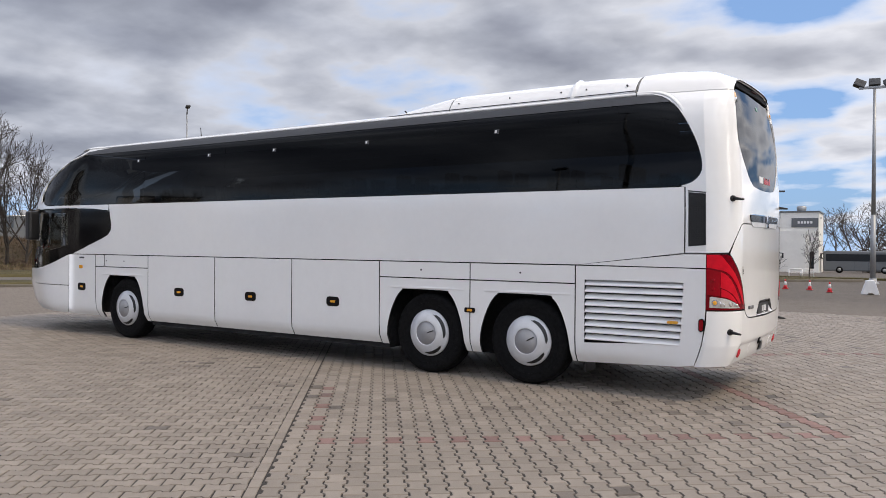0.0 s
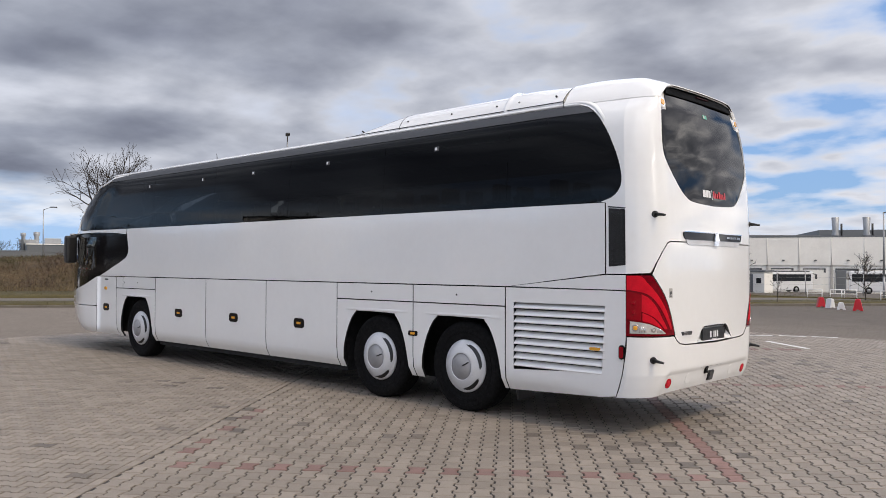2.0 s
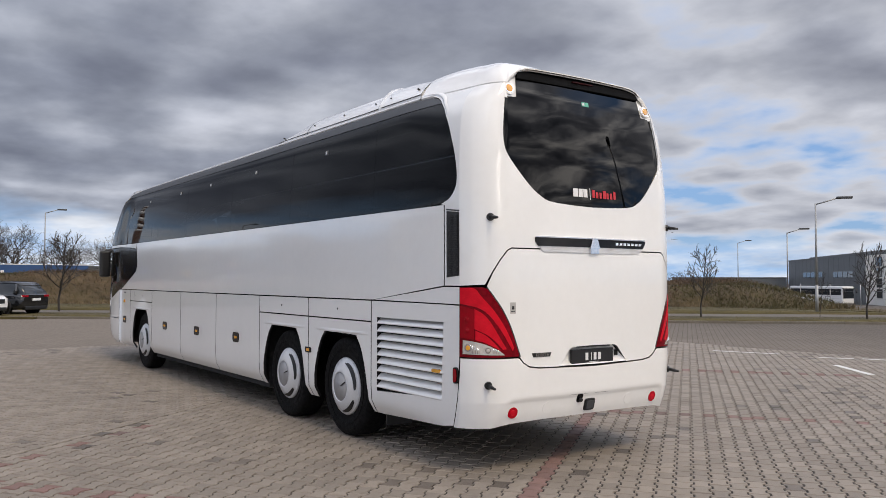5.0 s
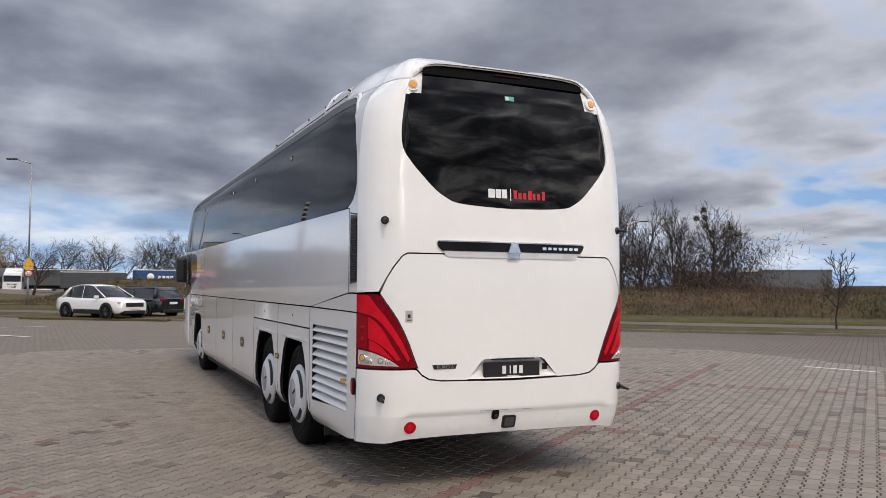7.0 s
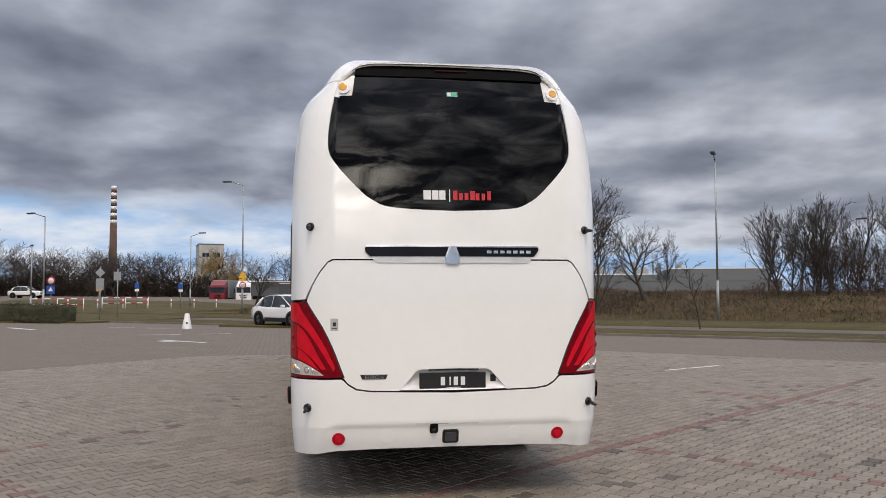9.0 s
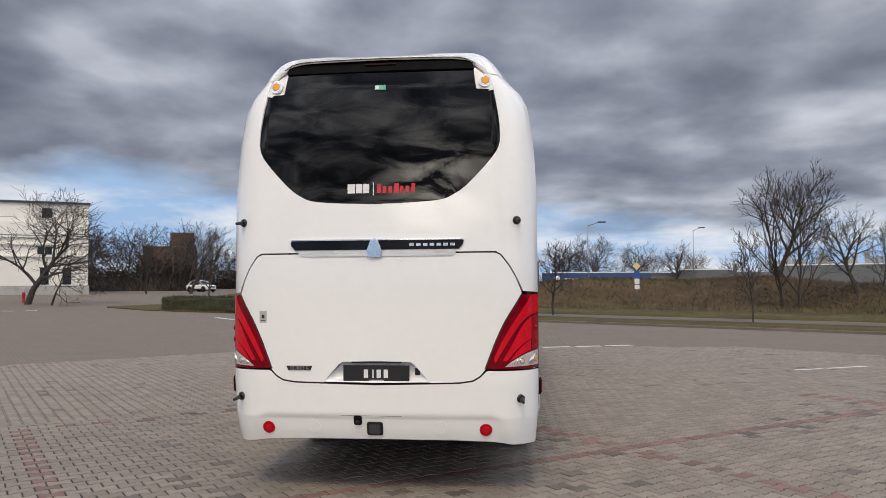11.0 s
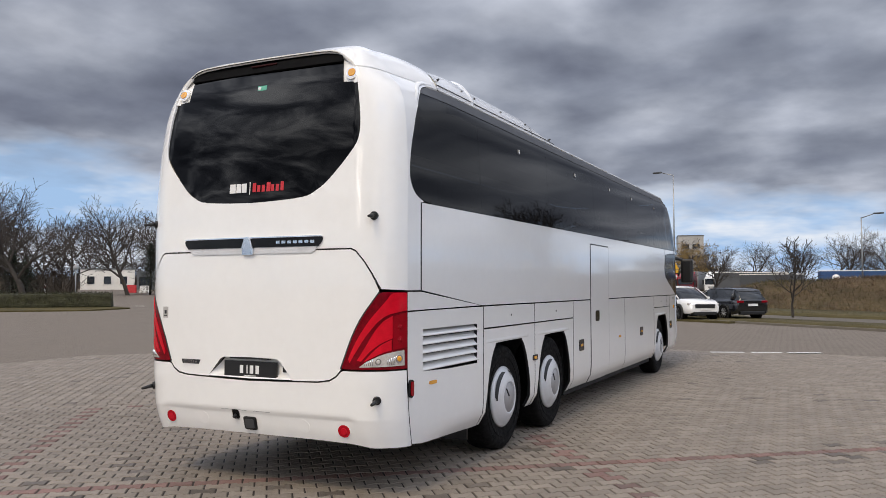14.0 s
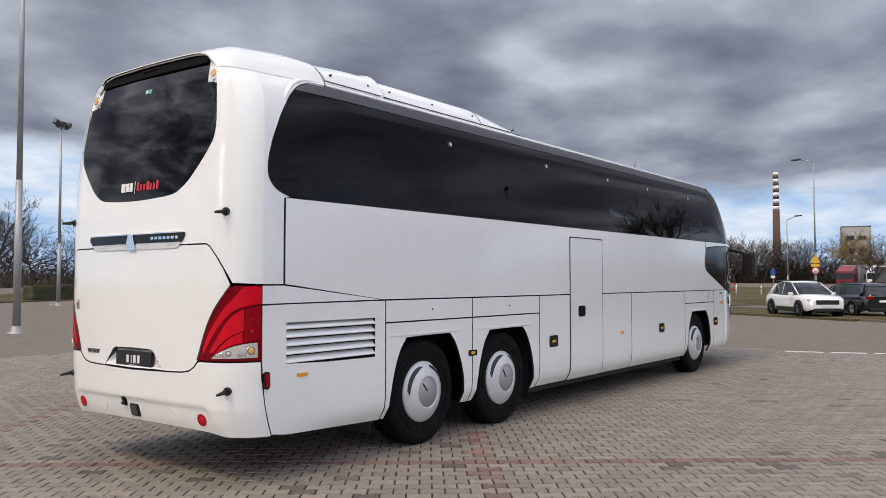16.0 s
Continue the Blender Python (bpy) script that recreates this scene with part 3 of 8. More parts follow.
def side_panels(side):
    to = side_map(side)
    left = side < 0

    def skin_panel(name, outline, mat="white", label="", thick=0.03, lift=0.0):
        return part(name, fill(outline, to, CUT_X, CUT_Z, thick, lift=lift, edge=1), [M[mat], M["black"]], coach, label, False)

    # glass band
    rear_edge = [(-2.75, 2.318), (-2.55, 2.33), (-2.42, 2.37), (-2.335, 2.44), (-2.305, 2.53), (-2.32, 2.66), (-2.38, 2.84), (-2.47, 3.02), (-2.58, 3.17), (-2.68, 3.255)]
    rear_edge = rounded(rear_edge, 4)
    front_edge = [(-13.30, 3.255), (-13.72, 3.18), (-14.10, 3.04), (-14.45, 2.86), (-14.66, 2.68), (-14.73, 2.55), (-14.72, 2.42), (-14.66, 2.375), (-14.4, 2.355), (-14.2, 2.35)]
    joints = [-3.75, -5.75, -7.75, -9.75, -11.75]
    low = lambda x: 2.318 + (-2.75 - x) * 0.0028
    for k in range(6):
        xr = None if k == 0 else joints[k - 1] - 0.0008
        xf = None if k == 5 else joints[k] + 0.0008
        rear = rear_edge if xr is None else [(xr, low(xr)), (xr, 3.255)]
        front = front_edge if xf is None else [(xf, 3.255), (xf, low(xf))]
        part("window_pane", fill(rear + front, to, CUT_X, CUT_Z, 0.012, lift=-0.004), M["glass_side"], coach, "dark tinted window pane")
    skin_panel("window_trim", [(-2.685, 3.262), (-2.78, 3.32), (-2.90, 3.352), (-2.98, 3.358), (-13.05, 3.372), (-13.45, 3.33), (-13.32, 3.262)], "trim_grey", "dark grey strip over the windows", 0.02, -0.003)
    # upper wall, cut round the cab window in front
    xs = -2.485 if left else -2.492
    skin_panel("upper_side_panel", [(-12.704, low(-12.7) - G), (xs - G, 2.318 - G), (xs - G, 1.605), (-3.72, 1.45 + G), (-13.78, 1.45 + G), (-13.4, 1.575), (-12.9, 1.735), (-12.72, 1.80), (-12.64, 1.88), (-12.62, 1.98), (-12.66, 2.12)])
    skin_panel("front_corner_panel", [(-12.716, low(-12.7) - G), (-12.716, 2.235), (-13.2, 2.275), (-13.9, 2.300), (-14.90, 2.29), (-14.86, 2.40), (-14.76, 2.44), (-14.72, 2.38), (-14.64, 2.352), (-14.5, 2.345)])
    # black cab window field
    skin_panel("cab_window_surround", [(-12.67, 2.21), (-12.635, 2.1), (-12.63, 1.98), (-12.65, 1.89), (-12.73, 1.81), (-12.9, 1.745), (-13.4, 1.585), (-13.86, 1.44), (-14.5, 1.27), (-14.98, 1.16), (-14.99, 1.30), (-14.96, 1.42), (-14.86, 1.45), (-13.96, 1.62), (-13.96, 2.20), (-14.80, 2.215), (-14.82, 2.265), (-13.9, 2.288), (-13.2, 2.263)], "gloss_black", "glossy black field round the cab window", 0.02, -0.004)
    part("cab_window", fill([(-13.97, 1.625), (-14.85, 1.455), (-14.94, 1.44), (-14.80, 2.205), (-13.97, 2.19)], to, CUT_X, CUT_Z, 0.008, lift=-0.012), M["glass_cab"], coach, "clear side window of the cab")
    # lower wall
    skin_panel("front_side_panel", [(-13.91 - G, 0.875), (-13.91 - G, 1.44), (-14.5, 1.26), (-14.97, 1.148), (-15.06, 0.875)])
    skin_panel("front_side_panel", [(-13.91 - G, 0.36), (-13.91 - G, 0.862), (-15.06, 0.862), (-14.95, 0.50), (-14.86, 0.37)])
    b = -13.09
    skin_panel("service_flap", rect(-13.91, 0.345, b, 1.45))
    skin_panel("wheel_flap", rect(b, 1.235, b + 0.27, 1.45))
    skin_panel("wheel_flap", rect(b + 0.27, 1.235, -11.59, 1.45))
    skin_panel("wheel_arch_panel", [(b + G, 1.235 - G), (b + G, 0.335)] + arch(HUBS[0]) + [(-11.59 - G, 0.33), (-11.59 - G, 1.235 - G)])
    if left:
        bays = [-11.59, -9.92, -8.25, -6.62]
        for p, q in zip(bays, bays[1:]):
            skin_panel("luggage_door", rect(p, SILL, q, 1.45))
    else:
        skin_panel("luggage_door", rect(-11.59, SILL, -9.36, 1.45))
        skin_panel("luggage_door", rect(-9.36, SILL, -8.38, 1.45))
        skin_panel("door_seal", rect(-8.39, SILL, -7.40, 2.216, 0.03), "black", "black rubber seal round the door", 0.02, 0.002)
        skin_panel("entrance_door", rect(-8.37, SILL, -7.42, 2.20, 0.03), "white", "narrow white middle entrance door", 0.03, 0.005)
        skin_panel("luggage_door", rect(-7.41, SILL, -6.62, 1.45))
    for p, q, h in ((-6.62, -5.18, HUBS[1]), (-5.18, -3.75, HUBS[2])):
        skin_panel("wheel_flap", rect(p, 1.235, q, 1.45))
        skin_panel("wheel_arch_panel", [(p + G, 1.235 - G), (p + G, 0.33)] + arch(h) + [(q - G, 0.33), (q - G, 1.235 - G)])
    # engine flap with its louvre
    if left:
        lv = [(-3.635, 0.562), (-3.635, 1.285), (-2.495, 1.285), (-2.53, 0.612), (-2.9, 0.60)]
        n_slat, z_lo = 9, 0.585
    else:
        lv = [(-3.60, 0.930), (-3.60, 1.290), (-2.515, 1.290), (-2.515, 0.955), (-3.0, 0.935)]
        n_slat, z_lo = 5, 0.945
    x0, x1 = -3.75 + G, -2.315
    skin_panel("engine_flap", [(x0, 0.33), (x0, 1.45 - G), (-3.635, 1.45 - G), lv[1], lv[0], (-3.635, 0.33)])
    skin_panel("engine_flap", [(-3.635, 0.33), lv[0], lv[4], lv[3], (lv[3][0], 0.375)])
    skin_panel("engine_flap", [(lv[3][0], 0.375), lv[3], lv[2], (lv[2][0], 1.445 - G), (-2.262, 1.44 - G), (-2.262, 0.98), (-2.285, 0.72), (-2.335, 0.40)])
    skin_panel("engine_flap", [lv[1], (-3.635, 1.45 - G), (lv[2][0], 1.445 - G), lv[2]])
    skin_panel("wing_panel", [(-3.69, 1.45 + G), (-2.262, 1.44 + G), (-2.262, 1.592), (-2.49, 1.592)])
    # near-black sheet behind the slats: the shade in the gaps, put in as colour
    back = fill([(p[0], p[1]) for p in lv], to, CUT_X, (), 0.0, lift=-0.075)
    part("louvre_back", back, M["dark"], coach, "dark sheet standing in for the shade behind the louvre")
    z_hi = lv[1][1]
    step = (z_hi - z_lo) / n_slat
    for k in range(n_slat):
        zt = z_hi - k * step
        bm = bmesh.new()
        for xa, xb in zip(np.linspace(-3.632, lv[3][0] if k > n_slat - 3 and left else lv[2][0], 7)[:-1], np.linspace(-3.632, lv[3][0] if k > n_slat - 3 and left else lv[2][0], 7)[1:]):
            prof = [(zt - 0.002, -0.050), (zt - step * 0.40, -0.016), (zt - step * 0.68, 0.003), (zt - step * 0.82, 0.003), (zt - step * 0.84, -0.010), (zt - step * 0.6, -0.03)]
            ring = [[bm.verts.new(to(float(xx), zz, dd)) for zz, dd in prof] for xx in (xa, xb)]
            for i in range(len(prof) - 1):
                f = bm.faces.new((ring[0][i], ring[1][i], ring[1][i + 1], ring[0][i + 1]))
                f.smooth = i < 3
        bmesh.ops.remove_doubles(bm, verts=bm.verts, dist=1e-5)
        bmesh.ops.recalc_face_normals(bm, faces=bm.faces)
        part("louvre_slat", bm, M["white"], coach)
    return to


for s in (-1, 1):
    side_panels(s)

# rear shell with both rear corners, round the rear window
WIN = [(0.0, 2.315), (0.30, 2.325), (0.52, 2.345), (0.62, 2.385), (0.72, 2.455), (0.86, 2.60), (0.955, 2.715), (0.988, 2.78), (1.0, 2.86), (0.995, 3.0), (0.965, 3.245)]


WIN = rounded(WIN)


def rear_shell():
    ux = lambda x: A_REAR - along(x)
    edge = [(ux(x), z) for x, z in [(-2.75, 2.31), (-2.54, 2.322), (-2.41, 2.362), (-2.325, 2.435), (-2.295, 2.53), (-2.31, 2.66), (-2.37, 2.84), (-2.46, 3.02), (-2.57, 3.17), (-2.68, 3.265), (-2.79, 3.33), (-2.90, 3.365)]]
    edge = edge[:1] + rounded(edge[1:], 4)
    lid_top = [(0.0, 1.93), (0.95, 1.93), (0.993, 1.908), (1.06, 1.825), (1.12, 1.73), (1.185, 1.615)]
    out = lid_top + [(ux(-2.262), 1.605), (ux(-2.478), 1.605), (ux(-2.478), 2.31)] + edge[1:] + [(0.938, 3.365), (0.957, 3.312), (0.970, 3.245)] + WIN[::-1][1:]
    return fill(out, rear_map, CUT_U + [1.3 + 0.06 * k for k in range(12)], CUT_Z, 0.07, mirror=True)


part("rear_shell", rear_shell(), M["white"], coach, "white rear corners round the back window")
glass_out = WIN + [(0.80, 3.255), (0.765, 3.505), (0.0, 3.52)]
rear_glass_map = lambda u, z, d: rear_map(u, z, d - 0.008 - 0.012 * smoothstep(2.4, 3.5, z))
part("rear_window", fill(glass_out, rear_glass_map, CUT_U, CUT_Z + [3.45], 0.01, mirror=True), M["glass_rear"], coach, "dark tinted rear window with small stickers")
# added dark sheet in the outline of the glass, for the unlit inside
part("rear_bulkhead", fill(glass_out, lambda u, z, d: rear_map(u, z, d - 0.30), CUT_U, CUT_Z, 0.0, mirror=True), M["dark"], coach, "dark sheet standing in for the unlit inside of the rear")
# engine lid
LAMP_IN = [(1.175, 1.595)] + rounded([(1.128, 1.53), (1.035, 1.395), (0.955, 1.235), (0.90, 1.095), (0.865, 1.005)], 3)
lid = [(0.0, 1.918), (0.945, 1.918), (0.985, 1.90), (1.05, 1.82), (1.11, 1.725), (1.167, 1.602)] + LAMP_IN[1:] + [(0.82, 0.955), (0.76, 0.92), (0.66, 0.905), (0.0, 0.89)]
lid_low = [(0.0, 1.068), (0.27, 1.062), (0.30, 1.045), (0.425, 0.905)]
part("engine_lid", fill([(0.0, 1.918)] + lid[1:-1] + [(0.425, 0.899)] + lid_low[::-1], rear_map, CUT_U, CUT_Z, 0.03, mirror=True, edge=1), [M["white"], M["black"]], coach, "white engine lid")
part("plate_recess", fill([(0.0, 0.898), (0.426, 0.904), (0.30, 1.045), (0.27, 1.062), (0.0, 1.068)], lambda u, z, d: rear_map(u, z, d - 0.05 * smoothstep(0.44, 0.30, abs(u)) * smoothstep(0.90, 0.93, z)), CUT_U + [0.33, 0.36, 0.39, 0.41], [0.91, 0.92, 0.94, 0.97, 1.0, 1.04], 0.0, mirror=True), M["white"], coach)
# bumper
ux = lambda x: A_REAR - along(x)
bump = [(0.0, 0.878), (0.66, 0.893), (0.765, 0.908), (0.825, 0.943), (0.862, 0.982), (0.88, 0.992), (ux(-2.25), 0.99), (ux(-2.255), 0.85), (ux(-2.275), 0.72), (ux(-2.325), 0.388), (1.10, 0.403), (0.9, 0.425), (0.6, 0.435), (0.0, 0.44)]
part("rear_bumper", fill(bump, bumper_map, CUT_U, [0.42, 0.44, 0.46, 0.5, 0.54, 0.58, 0.6, 0.61, 0.62, 0.63, 0.64, 0.65, 0.67, 0.7, 0.75, 0.8, 0.85, 0.9, 0.95], 0.10, mirror=True, edge=1), [M["white"], M["black"]], coach, "white rear bumper")
# tail lamps
for s in (-1, 1):
    rm = lambda u, z, d, s=s: rear_map(s * u, z, d)
    o = ux(-2.258)
    lens = [(o, 1.592), (1.20, 1.592), (1.16, 1.575)] + LAMP_IN[1:-1] + [(0.872, 1.008), (o, 1.003)]
    tl = part("tail_lamp", fill(lens, rm, CUT_U, [1.05, 1.1, 1.15, 1.2, 1.3, 1.4, 1.5], 0.05, lift=0.002), M["red_deep"], coach, "large red tail lamp", True)

    def lamp_piece(name, pts, mat, lift, label="", n=3):
        """A piece of the lens: places from 0 (inner tip) to 1 (outer edge) and heights from 0 to 1."""
        pts = [(0.865 + (o - 0.865) * a, 1.003 + 0.589 * b) for a, b in pts]
        return part(name, fill(pts, rm, CUT_U, [1.05, 1.1, 1.15, 1.2, 1.3, 1.4, 1.5], 0.008, lift=lift), M[mat], tl, label)

    seal_in = [(u - 0.012, z) for u, z in LAMP_IN]
    part("lamp_seal", fill(LAMP_IN + seal_in[::-1], rm, CUT_U, (), 0.02, lift=0.003), M["black"], tl, "thin black seal")
    lamp_piece("upper_band", rounded([(0.985, 0.76), (0.82, 0.737), (0.66, 0.70), (0.53, 0.62), (0.42, 0.50), (0.32, 0.37), (0.22, 0.22), (0.135, 0.09)]) + rounded([(0.112, 0.135), (0.155, 0.225), (0.255, 0.41), (0.435, 0.665), (0.64, 0.885), (0.745, 0.985), (0.985, 0.985)]), "red_bright", 0.006, "bright red band along the inner edge")
    lamp_piece("middle_band", rounded([(0.735, 0.69), (0.60, 0.62), (0.48, 0.49), (0.36, 0.30), (0.24, 0.12)]) + rounded([(0.30, 0.11), (0.42, 0.235), (0.56, 0.335), (0.735, 0.405)]), "red_bright", 0.006, "bright red curved band")
    lamp_piece("lower_band", rounded([(0.72, 0.385), (0.56, 0.315), (0.43, 0.205), (0.33, 0.10)]) + rounded([(0.42, 0.145), (0.58, 0.215), (0.72, 0.25)]), "red_bright", 0.006, "bright red lower band")
    lamp_piece("inner_field", rounded([(0.742, 0.255), (0.86, 0.268), (0.985, 0.275)]) + rounded([(0.985, 0.735), (0.86, 0.715), (0.745, 0.68)]), "red_dark", 0.006, "deep red field with round reflectors")
    lamp_piece("lower_lens", rounded([(0.27, 0.035), (0.40, 0.118), (0.60, 0.197), (0.78, 0.23), (0.93, 0.242)]) + [(0.935, 0.045)], "clear", 0.007, "clear lower lens")
    for a, b, r, mat in ((0.84, 0.135, 0.036, "amber"), (0.53, 0.105, 0.026, "clear"), (0.87, 0.38, 0.028, "red_dark"), (0.87, 0.54, 0.028, "red_dark")):
        q = (0.865 + (o - 0.865) * a, 1.003 + 0.589 * b)
        c = rm(*q, 0.006)
        n = (rm(*q, 0.1) - c).normalized()
        bulb = part("reflector_ring", add_tube(bmesh.new(), c - n * 0.01, c + n * 0.004, r, r * 0.92, 20), M["chrome"] if mat != "red_dark" else M["red_dark"], tl, "reflector ring")
        if mat in ("clear", "amber"):
            for k in range(5):
                a2 = a - 0.075 - 0.026 * k
                part("lens_rib", add_tube(bmesh.new(), rm(0.865 + (o - 0.865) * a2, 1.003 + 0.589 * 0.06, 0.009), rm(0.865 + (o - 0.865) * a2, 1.003 + 0.589 * (b + 0.04 - 0.012 * k), 0.009), 0.003, 0.003, 6), M["chrome"], tl, "clear lens rib")
        part("bulb_lens", add_tube(bmesh.new(), c, c + n * 0.009, r * 0.72, r * 0.45, 16), M[mat], bulb)

# roof
def crown(x):
    return 3.505 - 0.02 * smoothstep(-11.5, -13.2, x)


SEAM = -3.09
rim_z = table(rounded([(0.0, 3.540), (0.45, 3.537), (0.66, 3.530), (0.745, 3.508), (0.81, 3.466), (0.875, 3.415), (0.935, 3.372)], 4))
cap_top = table(rounded([(-3.2, 3.662), (-3.09, 3.666), (-2.85, 3.680), (-2.6, 3.674), (-2.4, 3.645), (-2.2, 3.600), (-2.06, 3.552), (-1.9, 3.48)], 6))


def ring_z(a):
    u = A_REAR - a
    return 3.372 if u > 0.935 else rim_z(u)


def roof_sheet(a_values, shape, spine, skirt=0.012):
    """A roof skin that rises from the ring of the coach to a spine; shape(a, f, x, zr) gives its height."""
    bm = bmesh.new()
    cols = {}
    for s in (-1, 1):
        for a in a_values:
            zr = ring_z(a)
            p = skin(a, min(zr, 3.5), s)
            p.z = zr
            p.x += 0.018 * smoothstep(0.98, 0.74, A_REAR - a)
            q = Vector((spine(p.x), YC, 0))
            col = [bm.verts.new((p.x + (q.x - p.x) * 0.02, p.y + (q.y - p.y) * 0.02, zr - skirt))]
            for k in range(19):
                f = (k / 18) ** 1.9
                x, y = p.x + (q.x - p.x) * f, p.y + (q.y - p.y) * f
                col.append(bm.verts.new((x, y, shape(a, f, x, zr))))
            cols[s, a] = col
    for s in (-1, 1):
        for a, b in zip(a_values, a_values[1:]):
            for k in range(len(cols[s, a]) - 1):
                f = bm.faces.new((cols[s, a][k], cols[s, b][k], cols[s, b][k + 1], cols[s, a][k + 1]))
                f.smooth = True
    bmesh.ops.remove_doubles(bm, verts=bm.verts, dist=2e-4)
    bmesh.ops.dissolve_degenerate(bm, edges=bm.edges, dist=1e-4)
    bmesh.ops.recalc_face_normals(bm, faces=bm.faces)
    return bm


def roof_shape(a, f, x, zr):
    return zr + (crown(x) - zr) * math.sqrt(max(0.0, 1 - (1 - f) ** 2)) ** 0.9


def cap_shape(a, f, x, zr):
    u = A_REAR - a
    p = 8.0 + 5.0 * smoothstep(0.35, 0.6, u) * smoothstep(1.45, 1.0, u)
    return zr + (cap_top(x) - zr) * (1 - (1 - f) ** p)


main_a = [A_FRONT + (along(-12.6) - A_FRONT) * k / 30 for k in range(30)] + list(np.linspace(-12.6, SEAM - 0.008, 24))
part("roof", roof_sheet(main_a, roof_shape, lambda x: min(SEAM - 0.008, max(-12.5, x))), M["white"], coach, "white roof")
rear_a = list(np.linspace(SEAM + 0.008, A_REAR, 84))
part("rear_roof_cap", roof_sheet(rear_a, cap_shape, lambda x: SEAM + 0.008, 0.022), M["white"], coach, "white rear roof cap with a lip over the window")
# dark inner rails behind the window joints
for s in (-1, 1):
    for y, z0, z1, x0, x1 in ((1.22, 2.22, 2.36, -13.6, -2.75), (1.12, 3.20, 3.32, -12.8, -3.3)):
        part("inner_rail", box(x0, YC + s * y - 0.01, z0, x1, YC + s * y + 0.01, z1), M["dark"], coach, "dark inner rail")
# raised gutter that runs round the rear top corner of the side windows
for s in (-1, 1):
    to = side_map(s)
    path = rounded([(-3.09, 3.392), (-2.98, 3.392), (-2.88, 3.382), (-2.77, 3.348), (-2.66, 3.284), (-2.56, 3.192), (-2.51, 3.125)], 5)
    bm, prev = bmesh.new(), None
    for k, (x, z) in enumerate(path):
        q = path[min(k + 1, len(path) - 1)]
        o = path[max(k - 1, 0)]
        t = Vector((q[0] - o[0], q[1] - o[1])).normalized()
        n = Vector((-t.y, t.x)) * (1 if -t.y > 0 or t.x > 0 else -1)
        h = 0.013 * smoothstep(0.0, 0.35, 1 - k / (len(path) - 1))
        ring = [bm.verts.new(to(x + n.x * d, z + n.y * d, e)) for d, e in ((0.030, 0.001), (0.018, h * 0.8), (0.004, h), (-0.006, h * 0.7), (-0.010, -0.004))]
        if prev:
            for i in range(4):
                bm.faces.new((prev[i], ring[i], ring[i + 1], prev[i + 1])).smooth = True
        prev = ring
    bmesh.ops.recalc_face_normals(bm, faces=bm.faces)
    part("window_gutter", bm, M["white"], coach, "raised white gutter over the window corner")
# lip over the rear window
bm = bmesh.new()
pts = [rear_map(u, 3.5, 0.026) for u in np.linspace(-0.80, 0.80, 25)]
rows = [[], [], []]
for p, u in zip(pts, np.linspace(-0.80, 0.80, 25)):
    zr = ring_z(A_REAR - abs(float(u))) - 0.012
    for r, (dx, dz) in zip(rows, ((0.0, 0.0), (-0.10, -0.004), (-0.24, -0.03))):
        r.append(bm.verts.new((p.x + dx, p.y, zr + dz)))
for r0, r1 in zip(rows, rows[1:]):
    for k in range(24):
        bm.faces.new((r0[k], r0[k + 1], r1[k + 1], r1[k]))
part("window_visor", bm, M["black"], coach, "black underside of the roof lip")
# added matt strip in front of the glass; covers the white mirrored streak there
part("window_band", fill([(-0.78, 3.425), (0.78, 3.425), (0.765, 3.5), (-0.765, 3.5)], rear_glass_map, CUT_U, [3.45], 0.02, lift=0.02), M["matte_black"], coach, "matt black strip added to cover the glint along the glass top")
brake = part("brake_lamp", fill([(-0.12, 3.474), (0.14, 3.474), (0.14, 3.486), (-0.12, 3.486)], rear_glass_map, (), (), 0.03, lift=0.03), M["brake"], coach, "high narrow brake lamp")
# housings of the upper rear lamps
for s in (-1, 1):
    rm = lambda u, z, d, s=s: rear_map(s * u, z, d)
    part("lamp_housing", fill([(0.788, 3.275), (0.793, 3.252), (0.808, 3.240), (0.83, 3.236), (0.968, 3.236), (0.968, 3.25), (0.955, 3.312), (0.936, 3.368), (0.88, 3.418), (0.82, 3.468), (0.765, 3.505)], lambda u, z, d, s=s: rear_map(s * u, z, d - 0.004 - 0.026 * smoothstep(0.97, 0.86, u)), [0.82, 0.86, 0.9, 0.94, 0.98], [3.3, 3.36, 3.42], 0.12), M["white"], coach)
    c = rear_map(s * 0.873, 3.325, -0.015)
    n = (rear_map(s * 0.873, 3.325, 0.1) - c).normalized()
    lamp = part("upper_lamp", add_tube(bmesh.new(), c - n * 0.02, c + n * 0.004, 0.058, 0.056, 24), M["white"], coach, "round upper rear lamp in a white ring")
    part("bright_ring", add_tube(bmesh.new(), c, c + n * 0.006, 0.046, 0.045, 24), M["chrome"], lamp)
    part("lens", add_tube(bmesh.new(), c, c + n * 0.012, 0.039, 0.030, 24), M["amber"], lamp, "amber lens")

# front of the coach
edge_x = table([(0.36, -14.80), (0.9, -15.02), (1.14, -14.96), (1.45, -14.90), (2.2, -14.90), (2.345, -14.90), (2.56, -14.82), (2.8, -14.64), (3.0, -14.32), (3.16, -13.92), (3.255, -13.50), (3.37, -13.15)])
front_map = lambda u, z, d: skin(A_FRONT + abs(u), z, -1 if u < 0 else 1, d)
FU = [0.1 * k for k in range(1, 30)]


def front_u(z, dx=0.0):
    return front_a(edge_x(z) + dx, z) - A_FRONT


